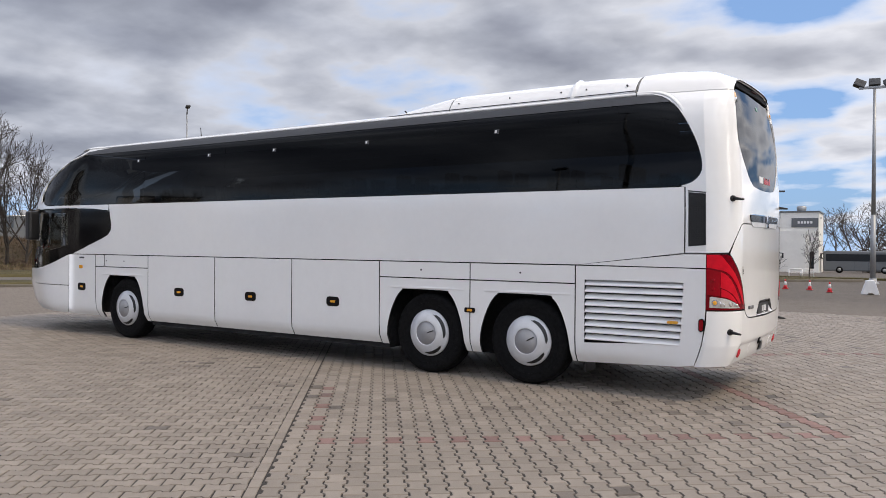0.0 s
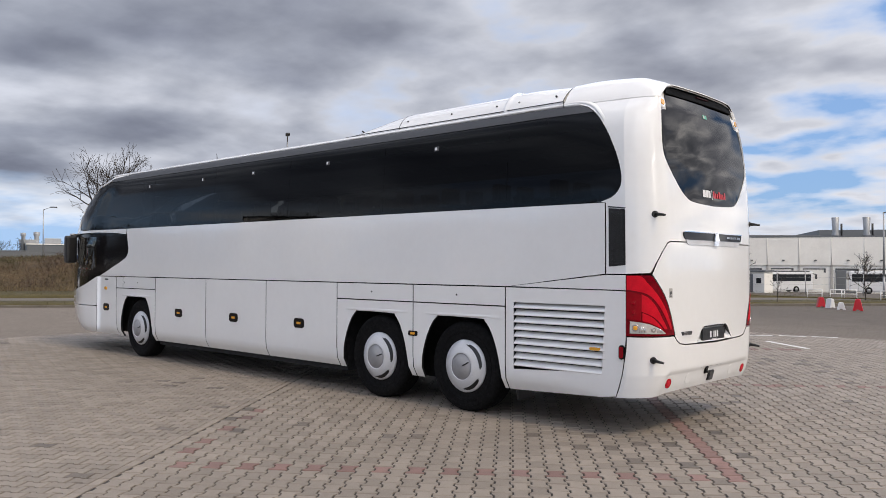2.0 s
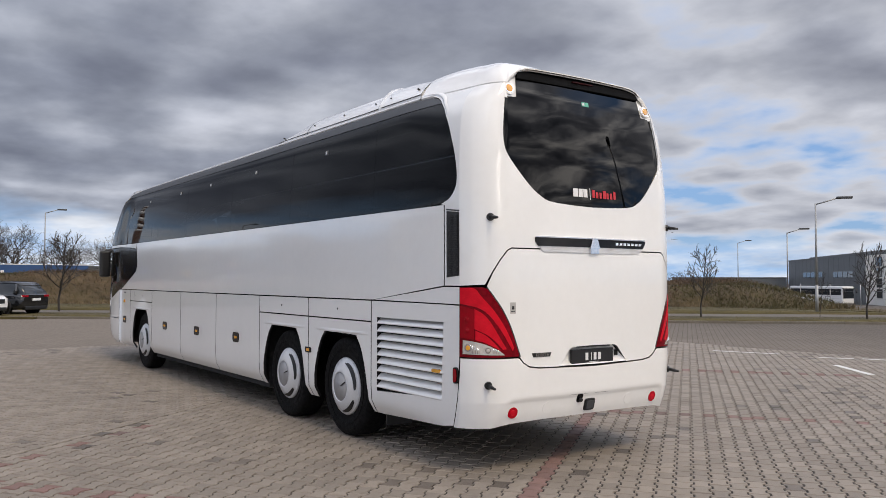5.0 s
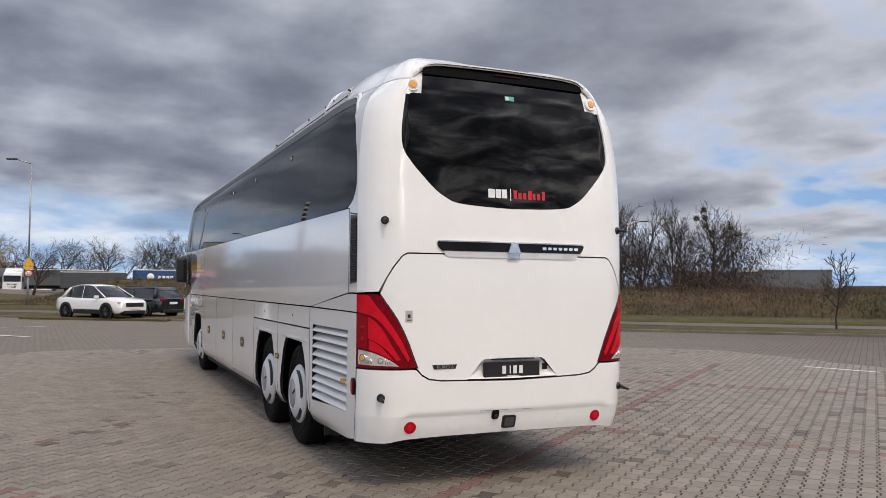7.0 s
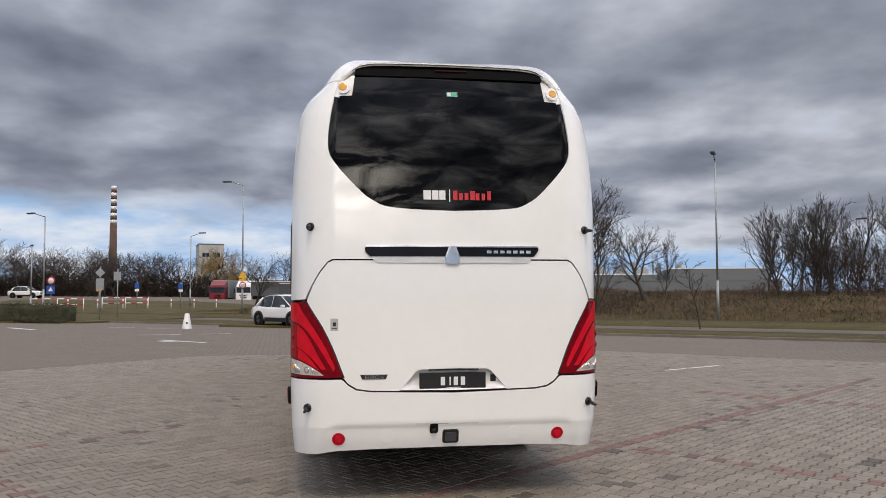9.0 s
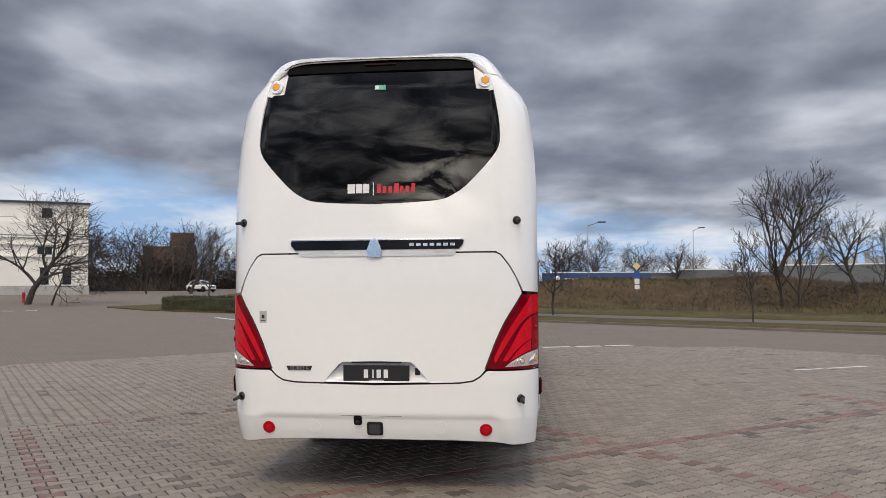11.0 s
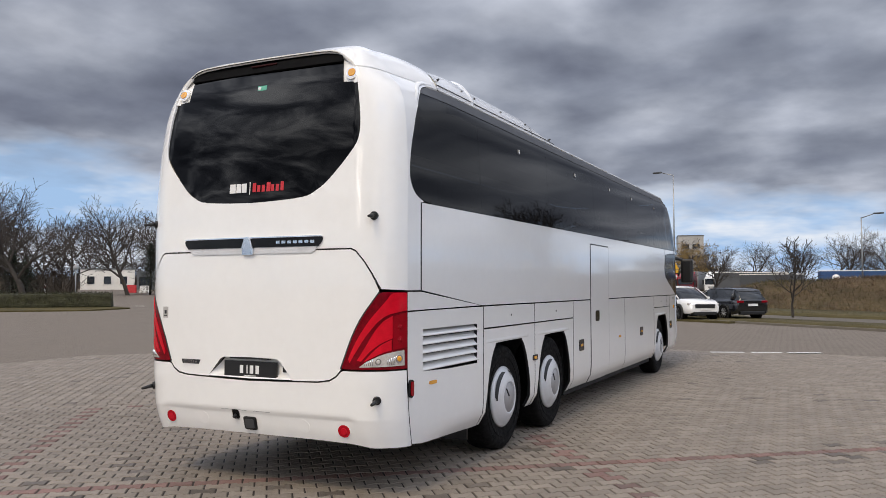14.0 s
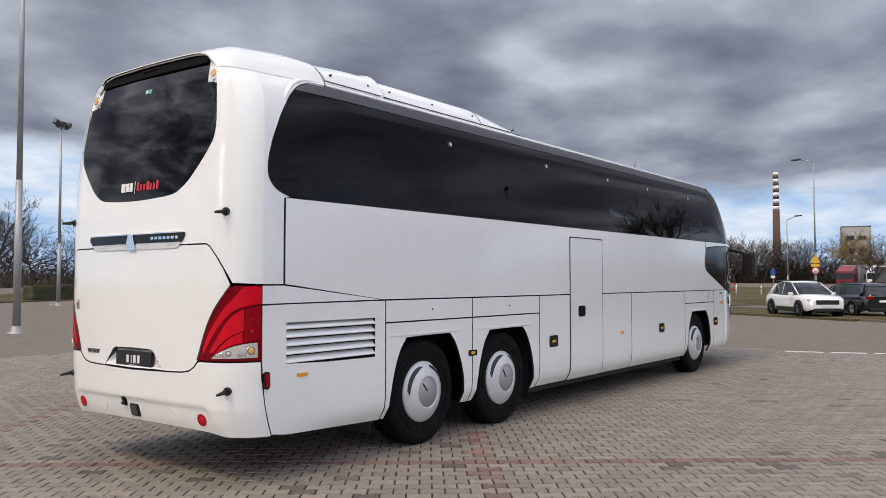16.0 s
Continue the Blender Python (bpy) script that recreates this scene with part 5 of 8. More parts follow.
# seats seen dimly through the glass
def seat_mesh():
    bm = bmesh.new()
    add_box(bm, -0.24, -0.21, 1.72, 0.22, 0.21, 1.86, 0.04)
    add_box(bm, 0.14, -0.21, 1.82, 0.26, 0.21, 2.42, 0.05)
    add_box(bm, 0.17, -0.13, 2.40, 0.27, 0.13, 2.62, 0.04)
    add_box(bm, -0.05, -0.15, 1.40, 0.1, 0.15, 1.73, 0.02)
    return bm


base_seat = None
for k in range(12):
    for dy in (-0.93, -0.48, 0.48, 0.93):
        if k in (4, 5) and dy > 0:
            continue
        m = pose(-12.3 + k * 0.80, YC + dy, 0)
        if base_seat is None:
            base_seat = part("passenger_seat", seat_mesh(), M["seat"], coach, "dark cloth passenger seat", m=m)
        else:
            again(base_seat, m, coach)
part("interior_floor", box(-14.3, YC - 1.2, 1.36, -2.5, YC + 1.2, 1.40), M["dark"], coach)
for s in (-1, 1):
    # racks take the dark colour so that no lit edge shows through the glass
    part("luggage_rack", box(-12.4, YC + s * 0.75 - 0.28, 2.95, -2.8, YC + s * 0.75 + 0.28, 3.12, 0.03), M["dark"], coach, "luggage rack inside, coloured dark to hide its lit edge")
part("steering_wheel", lathe([(0.20, 0.0), (0.225, 0.012), (0.235, 0.0), (0.225, -0.012), (0.20, 0.0)], 24, "z"), M["black"], coach, "black steering wheel", m=pose(-14.35, YC - 0.62, 1.86, 0, -35, 0))
again(base_seat, pose(-13.75, YC - 0.62, -0.22), coach)

coach.location = (-8.6, YC, 0)
for o in coach.children:
    o.matrix_parent_inverse = Matrix.Translation((8.6, -YC, 0))


# ---- ground ----
def ground_sheet():
    bm = bmesh.new()
    xs = [-900, -500, -300, -200] + list(range(-150, 60, 10)) + [80, 140, 300, 900]
    ys = [-900, -500, -300, -200, -150] + list(range(-120, 150, 10)) + [200, 300, 500, 900]
    g = [[bm.verts.new((x, y, land(x, y) - 0.012)) for y in ys] for x in xs]
    for i in range(len(xs) - 1):
        for j in range(len(ys) - 1):
            bm.faces.new((g[i][j], g[i + 1][j], g[i + 1][j + 1], g[i][j + 1]))
    return bm


def lot_material():
    """Far paving: block joints too fine to tell apart, with stains and tyre wear."""
    m = material("lot_paving", (0.211, 0.182, 0.154), 0.85, 0, 0.08, 0.5, 0.0, 60, (0.12, 0.107, 0.097), 0.36, 0.5, 0, 0, 0.2)
    nt = m.node_tree
    N, L = nt.nodes.new, nt.links.new
    b = nt.nodes["Principled BSDF"]
    geo, mp, br, mx = N("ShaderNodeNewGeometry"), N("ShaderNodeMapping"), N("ShaderNodeTexBrick"), N("ShaderNodeMix")
    mp.inputs["Rotation"].default_value = (0, 0, radians(-38 - 90))
    L(geo.outputs["Position"], mp.inputs["Vector"])
    L(mp.outputs[0], br.inputs["Vector"])
    br.inputs["Color1"].default_value, br.inputs["Color2"].default_value, br.inputs["Mortar"].default_value = (1, 1, 1, 1), (0.90, 0.895, 0.89, 1), (0.55, 0.52, 0.50, 1)
    br.inputs["Scale"].default_value, br.inputs["Mortar Size"].default_value = 1.0, 0.010
    br.inputs["Brick Width"].default_value, br.inputs["Row Height"].default_value = 0.20, 0.142
    old = b.inputs["Base Color"].links[0].from_socket
    mx.data_type, mx.blend_type = "RGBA", "MULTIPLY"
    mx.inputs[0].default_value = 1.0
    L(old, mx.inputs[6])
    L(br.outputs["Color"], mx.inputs[7])
    # darker, older asphalt on the side towards the hall
    sx, nz, ad, far = N("ShaderNodeVectorMath"), N("ShaderNodeTexNoise"), N("ShaderNodeMath"), N("ShaderNodeMapRange")
    sx.operation, sx.inputs[1].default_value = "DOT_PRODUCT", (0.25, 1.0, 0.0)
    nz.inputs["Scale"].default_value, nz.inputs["Detail"].default_value = 0.35, 4.0
    L(geo.outputs["Position"], sx.inputs[0])
    L(geo.outputs["Position"], nz.inputs["Vector"])
    ad.operation, ad.inputs[1].default_value = "MULTIPLY_ADD", 7.0
    L(nz.outputs[0], ad.inputs[0])
    L(sx.outputs["Value"], ad.inputs[2])
    far.inputs[1].default_value, far.inputs[2].default_value, far.inputs[3].default_value, far.inputs[4].default_value = 20.5, 31.0, 1.0, 0.62
    L(ad.outputs[0], far.inputs[0])
    gr, mx2 = N("ShaderNodeCombineColor"), N("ShaderNodeMix")
    mx2.data_type, mx2.blend_type = "RGBA", "MULTIPLY"
    mx2.inputs[0].default_value = 1.0
    for i in range(3):
        L(far.outputs[0], gr.inputs[i])
    L(mx.outputs[2], mx2.inputs[6])
    L(gr.outputs[0], mx2.inputs[7])
    L(mx2.outputs[2], b.inputs["Base Color"])
    return m


M["lot"] = lot_material()
tagged(part("ground", ground_sheet(), M["lot"]), "grey block paving of the open lot", "ground", kind="structure")

# block paving near the coach: double-T blocks in columns, turned by 38 degrees
GE1, GE2 = Vector((math.cos(radians(38)), math.sin(radians(38)))), Vector((-math.sin(radians(38)), math.cos(radians(38))))
GO = Vector((-0.9, 7.35))
COL, LEN = 0.142, 0.20
HALF = [(0.0825, 0.1), (0.0825, 0.062), (0.0575, 0.036), (0.0575, -0.036), (0.0825, -0.062), (0.0825, -0.1)]
JOINT, GAP = 0.0062, 0.0066


def block_outline():
    half = [(a - JOINT, b - GAP * (1 if b == 0.1 else -1 if b == -0.1 else 0)) for a, b in HALF]
    return half + [(-a, b) for a, b in half[::-1]]


OUT = block_outline()
EDGE = {3: [(0.040, 0.096), (0.040, -0.096), (-0.040, -0.096), (-0.040, 0.096)], 2: [(0.047, 0.062), (0.047, -0.062), (-0.047, -0.062), (-0.047, 0.062)]}


def is_red(e1, e2):
    """Red blocks mark out the bays."""
    for v0, lo, hi in ((0.0, -4.7, 0.1), (5.15, -1.5, 4.0), (-5.1, -4.7, 0.1), (10.3, -1.5, 4.0)):
        if abs(e2 - v0) < 0.10 and lo < e1 < hi:
            return True
    for u0, lo, hi in ((0.0, 0.0, 14.5), (-4.66, 0.0, 3.0)):
        if abs(e1 - u0) < 0.09 and lo < e2 < hi:
            return True
    return False


def near(p):
    """The stretch of the lot that is laid block by block."""
    return -18.0 < p.x < 3.2 and -2.5 < p.y < 21.5 and not (p.x > 0.5 and 4 < p.y < 12) and (p.x + p.y) > -13 and (p.y - p.x) < 34


def paving():
    rnd = random.Random(4)
    plain, red, singles, stained = [], [], [], []
    for zone in (0, 1):
        for i in range(-150, 151):
            for j in range(-110, 111):
                if zone == 0:
                    e1, e2 = i * COL, j * LEN + (LEN / 2 if i % 2 else 0)
                    if e1 < -4.84:
                        continue
                else:
                    e2, e1 = i * COL, -5.0 - 0.106 - (j + 110) * LEN - (LEN / 2 if i % 2 else 0)
                p = GO + GE1 * e1 + GE2 * e2
                if not near(p):
                    continue
                r = is_red(e1, e2) and (i % 2 == 0 or rnd.random() < 0.25)
                rec = (p.x, p.y, zone, rnd.uniform(-0.0025, 0.0015), rnd.uniform(-1.0, 1.0))
                if zone == 0 and -4.4 < e1 < -1.5 and -1.15 < e2 < 1.15:
                    singles.append((rec, r))
                elif not r and rnd.random() < 0.12 * smoothstep(0.22, 0.5, noise.noise(Vector((p.x * 0.45, p.y * 0.45, 3.7)))) + 0.006:
                    stained.append(rec)
                elif r:
                    red.append(rec)
                else:
                    plain.append(rec)
    for j in range(-110, 111):
        for e1, zone in ((-4.958, 3), (-5.052, 2)):
            e2 = j * LEN if zone == 3 else (2 * j + 1) * COL
            p = GO + GE1 * e1 + GE2 * e2
            if near(p):
                plain.append((p.x, p.y, zone, rnd.uniform(-0.002, 0.001), rnd.uniform(-0.6, 0.6)))
    return plain, red, singles, stained


def block_geometry(recs):
    verts, faces = [], []
    for x, y, zone, dz, tw in recs:
        out = OUT if zone < 2 else EDGE[zone]
        n = len(out)
        a = radians(38 + (90 if zone == 1 else 0) + tw)
        c, s = math.cos(a), math.sin(a)
        o = len(verts)
        for k, h in ((0.955, dz), (1.0, dz - 0.006), (1.0, -0.011)):
            for u, v in out:
                verts.append((x + c * u * k - s * v * k, y + s * u * k + c * v * k, h))
        faces.append(tuple(range(o, o + n))[::-1])
        for t in (0, 1):
            for k in range(n):
                q = (k + 1) % n
                faces.append((o + t * n + k, o + t * n + q, o + (t + 1) * n + q, o + (t + 1) * n + k))
    return verts, faces


def mesh_of(name, verts, faces, mat):
    me = bpy.data.meshes.new(name)
    me.from_pydata(verts, [], faces)
    me.materials.append(mat)
    me.update()
    return me


plain, red, singles, stained = paving()
pavement = thing("pavement", "grey interlocking block paving with red bay lines", "paving", kind="structure")
for recs, mat, name in ((plain, "paver", "paving_blocks"), (red, "paver_red", "red_paving_blocks"), (stained, "paver_dark", "stained_paving_blocks")):
    ob = new(name, mesh_of(name, *block_geometry(recs), M[mat]))
    ob.parent = pavement
    tagged(ob, kind="stuff")
one = {}
for r, mat in ((False, "paver"), (True, "paver_red")):
    one[r] = mesh_of("paving_block", *block_geometry([(0, 0, 0, 0, -38)]), M[mat])
for (x, y, zone, dz, tw), r in singles:
    o = new("paving_block", one[r])
    o.parent = pavement
    o.matrix_basis = pose(x, y, dz, 0, 0, 38 + tw)
jv, jf = [], []
for i in range(-74, 15):
    for j in range(-12, 88):
        if near(Vector((i * 0.25 + 0.125, j * 0.25 + 0.125))):
            o = len(jv)
            jv += [(i * 0.25, j * 0.25, -0.0085), (i * 0.25 + 0.25, j * 0.25, -0.0085), (i * 0.25 + 0.25, j * 0.25 + 0.25, -0.0085), (i * 0.25, j * 0.25 + 0.25, -0.0085)]
            jf.append((o, o + 1, o + 2, o + 3))
joints = new("paving_joints", mesh_of("paving_joints", jv, jf, material("joint_sand", (0.032, 0.027, 0.023), 0.95, 0, 0.3, 3)))
tagged(joints, kind="stuff")
joints.parent = pavement


# ---- the verge, street and bank beyond the lot ----
VB, VT, VN = Vector((-22.15, 23.35)), Vector((-0.653, -0.757)), Vector((-0.757, 0.653))


def verge(t, d):
    p = VB + VT * t + VN * d
    return p.x, p.y


def bank_height(x, y):
    r = Vector((x, y)) - VB
    t, d = r.dot(VT), r.dot(VN)
    fade = smoothstep(-24, -17, t) * (1 - smoothstep(40, 50, t))
    foot = 17.5 + 5 * smoothstep(0, 15, t) * (1 - smoothstep(25, 38, t))
    h = (1.45 + 0.6 * smoothstep(14, 24, t)) * smoothstep(foot, foot + 8, d) * (1 - 0.5 * smoothstep(38, 52, d)) * fade
    if h > 0.02:
        h += 0.35 * fade * smoothstep(foot, foot + 4, d) * noise.noise(Vector((x * 0.15, y * 0.15, 3)))
    return max(0.0, h)


def strip(name, t0, t1, d0, d1, z, mat, step=3.0, nd=1, label="", category="", kind="structure", thick=0.0):
    bm = bmesh.new()
    n = max(1, int((t1 - t0) / step))
    g = []
    for i in range(n + 1):
        t = t0 + (t1 - t0) * i / n
        row = []
        for j in range(nd + 1):
            x, y = verge(t, d0 + (d1 - d0) * j / nd)
            row.append(bm.verts.new((x, y, land(x, y) + (z(x, y) if callable(z) else z))))
        g.append(row)
    for i in range(n):
        for j in range(nd):
            bm.faces.new((g[i][j], g[i + 1][j], g[i + 1][j + 1], g[i][j + 1])).smooth = nd > 1
    if thick:
        r = bmesh.ops.extrude_face_region(bm, geom=bm.faces[:])
        for v in r["geom"]:
            if isinstance(v, bmesh.types.BMVert):
                v.co.z -= thick
    bmesh.ops.recalc_face_normals(bm, faces=bm.faces)
    ob = part(name, bm, M[mat])
    return tagged(ob, label, category, kind=kind)


strip("verge", -27, 46, 0.14, 4.2, 0.07, "grass", 2, 2, "strip of worn winter grass along the lot", "grass", thick=0.12)
strip("road", -27, 60, 4.2, 8.0, 0.03, "asphalt", 3, 1, "narrow grey asphalt street behind the verge", "road", thick=0.12)
strip("verge", -27, 60, 8.0, 17.6, 0.05, "grass", 2, 2, "strip of winter grass below the bank", "grass", thick=0.12)
strip("bank", -27, 54, 17.5, 60, lambda x, y: bank_height(x, y) + 0.03, "berm", 1.2, 30, "low earth bank of dry brown scrub", "bank")
kerb = thing("kerb", "low weathered concrete kerb along the lot", "kerb", kind="structure")
kb = None
for k in range(73):
    x, y = verge(-27 + k + 0.5, 0.07)
    m = pose(x, y, 0.0, 0, 0, math.degrees(math.atan2(VT.y, VT.x)))
    if kb is None:
        kb = part("kerbstone", box(-0.496, -0.075, -0.05, 0.496, 0.075, 0.085, 0.015), M["kerb"], kerb, m=m)
    else:
        again(kb, m, kerb)


# blades: dry grass and scrub
def blades(name, places, mat, h0, h1, w, seed, label, category, lean=0.35):
    rnd = random.Random(seed)
    v, f = [], []
    for x, y, z in places:
        h, a = rnd.uniform(h0, h1), rnd.uniform(0, math.tau)
        c, s = math.cos(a) * w, math.sin(a) * w
        dx, dy = rnd.gauss(0, lean) * h, rnd.gauss(0, lean) * h
        o = len(v)
        v += [(x - c, y - s, z - 0.03), (x + c, y + s, z - 0.03), (x + dx, y + dy, z + h)]
        f.append((o, o + 1, o + 2))
    return tagged(new(name, mesh_of(name, v, f, M[mat])), label, category, kind="stuff")


rnd = random.Random(11)
cover = {"weed": [], "green_weed": [], "straw": []}
for k in range(70000):
    t, d = rnd.uniform(-21.5, 50), 17.6 + 26 * rnd.random() ** 1.6
    x, y = verge(t, d)
    n = noise.noise(Vector((x * 0.13, y * 0.13, 0))) + 0.35 * noise.noise(Vector((x * 0.6, y * 0.6, 5))) + rnd.gauss(0, 0.12)
    foot = 17.5 + 5 * smoothstep(0, 15, t) * (1 - smoothstep(25, 38, t))
    n2 = noise.noise(Vector((x * 0.22, y * 0.22, 8)))
    kind = "straw" if d < foot + 0.6 + 5 * n2 or rnd.random() < 0.05 else "green_weed" if n > -0.08 else "weed"
    if rnd.random() < 0.35 + 0.65 * smoothstep(foot - 1, foot + 2, d):
        cover[kind].append((x, y, bank_height(x, y)))
M["straw"] = material("dry_straw", (0.155, 0.115, 0.058), 0.95, 0, 0.3, 0.6, random_by=0.3)
M["weed"] = material("brown_weeds", (0.088, 0.058, 0.034), 0.95, 0, 0.3, 0.6, random_by=0.35)
M["green_weed"] = material("green_weeds", (0.082, 0.072, 0.028), 0.95, 0, 0.3, 0.6, random_by=0.3)
blades("scrub", cover["weed"], "weed", 0.10, 0.40, 0.025, 1, "dry reddish brown weeds covering the bank", "scrub", 0.7)
blades("weeds", cover["green_weed"], "green_weed", 0.08, 0.30, 0.03, 4, "low olive green weeds on the bank", "weeds", 0.9)
blades("dry_grass", cover["straw"], "straw", 0.12, 0.40, 0.025, 2, "pale dry grass on the bank", "grass", 0.5)
pl = []
for k in range(14000):
    t, d = rnd.uniform(-26, 45), rnd.choice((rnd.uniform(0.2, 4.0), rnd.uniform(8.1, 17.5)))
    x, y = verge(t, d)
    pl.append((x, y, 0.07))
M["turf"] = material("turf_blades", (0.085, 0.072, 0.026), 0.95, 0, 0.3, 0.6, random_by=0.35)
blades("turf", pl, "turf", 0.02, 0.06, 0.012, 3, "short yellowish winter grass blades", "grass", 0.6)


# ---- trees ----
def tree_parts(seed, h, trunk=0.5, limbs=7, side=(5, 4, 3), angle=0.9, ratio=0.55, up=0.12, low=0.35, thick=0.018, split=2, wav=0.10):
    """Tubes of a leafless tree: a stem that bears limbs along its upper part, which bear boughs, branches and twigs."""
    rnd = random.Random(seed)
    stems, twigs = [], []

    def grow(p, d, length, r, level):
        n = 4 if level < 2 else 3 if level < 3 else 2
        pts, rad, q, dd = [p], [r], p, d
        for k in range(n):
            dd = (dd + Vector((rnd.gauss(0, wav), rnd.gauss(0, wav), rnd.gauss(0, wav) + (up if level else 0.0)))).normalized()
            q = q + dd * (length / n)
            pts.append(q)
            rad.append(r * (1 - 0.68 * (k + 1) / n))
        for k in range(n):
            (stems if level <= split else twigs).append((pts[k], pts[k + 1], rad[k], rad[k + 1]))
        if level > len(side):
            return
        m = limbs if level == 0 else side[level - 1]
        f0 = low if level == 0 else 0.25
        turn = rnd.uniform(0, math.tau)
        for k in range(m):
            f = f0 + (1 - f0) * (k + rnd.uniform(0.2, 0.9)) / m
            i = min(n - 1, int(f * n))
            at = pts[i].lerp(pts[i + 1], f * n - i)
            ax = (pts[i + 1] - pts[i]).normalized()
            s_ = Matrix.Rotation(turn + k * 2.4 + rnd.uniform(-0.5, 0.5), 3, ax) @ ax.orthogonal().normalized()
            tilt = angle * rnd.uniform(0.65, 1.2) * (1.15 - 0.45 * f)
            nd = (ax * math.cos(tilt) + s_ * math.sin(tilt)).normalized()
            grow(at, nd, length * ratio * rnd.uniform(0.75, 1.2) * (1.15 - 0.5 * f if level == 0 else 1.1 - 0.4 * f), max(rad[i] * 0.62, 0.001), level + 1)

    grow(Vector((0, 0, -0.1)), Vector((rnd.gauss(0, 0.05), rnd.gauss(0, 0.05), 1)).normalized(), h * trunk, h * thick, 0)
    top = max(max(a.z, b.z) for a, b, _, _ in stems + twigs)
    k = h / top
    return [[(a * k, b * k, r0, r1) for a, b, r0, r1 in grp] for grp in (stems, twigs)]


def tubes_mesh(name, tubes, sides, mat, least=0.006):
    v, f = [], []
    for a, b, r0, r1 in tubes:
        d = (b - a)
        if d.length < 1e-5:
            continue
        d.normalize()
        s = d.orthogonal().normalized()
        t = d.cross(s)
        o = len(v)
        for c, r in ((a, r0), (b, r1)):
            r = max(r, least)
            for k in range(sides):
                w = k * math.tau / sides
                v.append(tuple(c + s * (r * math.cos(w)) + t * (r * math.sin(w))))
        for k in range(sides):
            q = (k + 1) % sides
            f.append((o + k, o + q, o + sides + q, o + sides + k))
    me = mesh_of(name, v, f, M[mat])
    me.polygons.foreach_set("use_smooth", [True] * len(me.polygons))
    return me


TREES = {}


def make_tree(kind, seed, h, **kw):
    twig_mat, least = kw.pop("twig_mat", "twig"), kw.pop("least", 0.008)
    a, b = tree_parts(seed, h, **kw)
    TREES[kind] = (tubes_mesh("trunk", a, 6, "bark", 0.012), tubes_mesh("crown", b, 3, twig_mat, least), h)


make_tree("oak_a", 3, 10.0, trunk=0.62, limbs=9, side=(6, 5, 4), angle=1.0, ratio=0.72, up=0.06, low=0.30, thick=0.026, wav=0.16, least=0.013)
make_tree("oak_b", 8, 10.0, trunk=0.66, limbs=9, side=(6, 5, 3), angle=0.85, ratio=0.66, up=0.08, low=0.28, thick=0.024, wav=0.15, least=0.013)
make_tree("poplar_a", 5, 10.0, trunk=0.85, limbs=12, side=(6, 4, 3), angle=0.62, ratio=0.48, up=0.10, low=0.12, thick=0.013, least=0.010)
make_tree("poplar_b", 14, 10.0, trunk=0.75, limbs=10, side=(6, 5, 3), angle=0.55, ratio=0.60, up=0.10, low=0.05, thick=0.012, least=0.010)
make_tree("young_round", 21, 4.0, trunk=0.80, limbs=14, side=(6, 4), angle=0.85, ratio=0.46, up=0.06, low=0.30, thick=0.013, least=0.006)
make_tree("young_wide", 24, 4.0, trunk=0.62, limbs=7, side=(5, 4), angle=1.15, ratio=0.85, up=0.03, low=0.40, thick=0.018, wav=0.16, least=0.006)
make_tree("young_thin", 27, 4.0, trunk=0.9, limbs=8, side=(4, 3), angle=0.9, ratio=0.34, up=0.05, low=0.42, thick=0.010, least=0.006)
make_tree("willow", 31, 9.0, trunk=0.60, limbs=10, side=(6, 5, 5), angle=0.9, ratio=0.62, up=-0.14, low=0.25, thick=0.022, twig_mat="willow", least=0.022)
make_tree("wood", 35, 9.0, trunk=0.75, limbs=9, side=(5, 4), angle=0.75, ratio=0.55, up=0.08, low=0.25, thick=0.014, least=0.020)
make_tree("wood_b", 38, 9.0, trunk=0.68, limbs=9, side=(5, 4), angle=0.9, ratio=0.60, up=0.06, low=0.25, thick=0.016, least=0.020)


def tree(kind, x, y, top, label, turn=0.0, wide=1.0, base=None, group="", balls=0):
    z = (land(x, y) + bank_height(x, y)) if base is None else base
    t0, c0, h = TREES[kind]
    k = (top - z) / h
    ob = thing("tree", label, "tree", group)
    ob.matrix_basis = Matrix.LocRotScale((x, y, z - 0.05), Euler((0, 0, radians(turn))), (k * wide, k * wide, k))
    for me, nm in ((t0, "trunk"), (c0, "crown")):
        o = new(nm, me)
        o.parent = ob
    rnd = random.Random(int(turn) + 7)
    for i in range(balls):
        vs = c0.vertices
        p = vs[rnd.randrange(len(vs))].co
        bv, bf = [], []
        for q in range(220):
            d = Vector((rnd.gauss(0, 1), rnd.gauss(0, 1), rnd.gauss(0, 1))).normalized()
            r = 0.50 * rnd.uniform(0.5, 1.0)
            e = d.orthogonal().normalized() * 0.05
            o_ = len(bv)
            bv += [tuple(p + d * r * 0.3 + e), tuple(p + d * r * 0.3 - e), tuple(p + d * r)]
            bf.append((o_, o_ + 1, o_ + 2))
        o = new("mistletoe", mesh_of("mistletoe", bv, bf, M["moss"]))
        o.parent = ob
        o["label"] = "round tuft of mistletoe"
    return ob


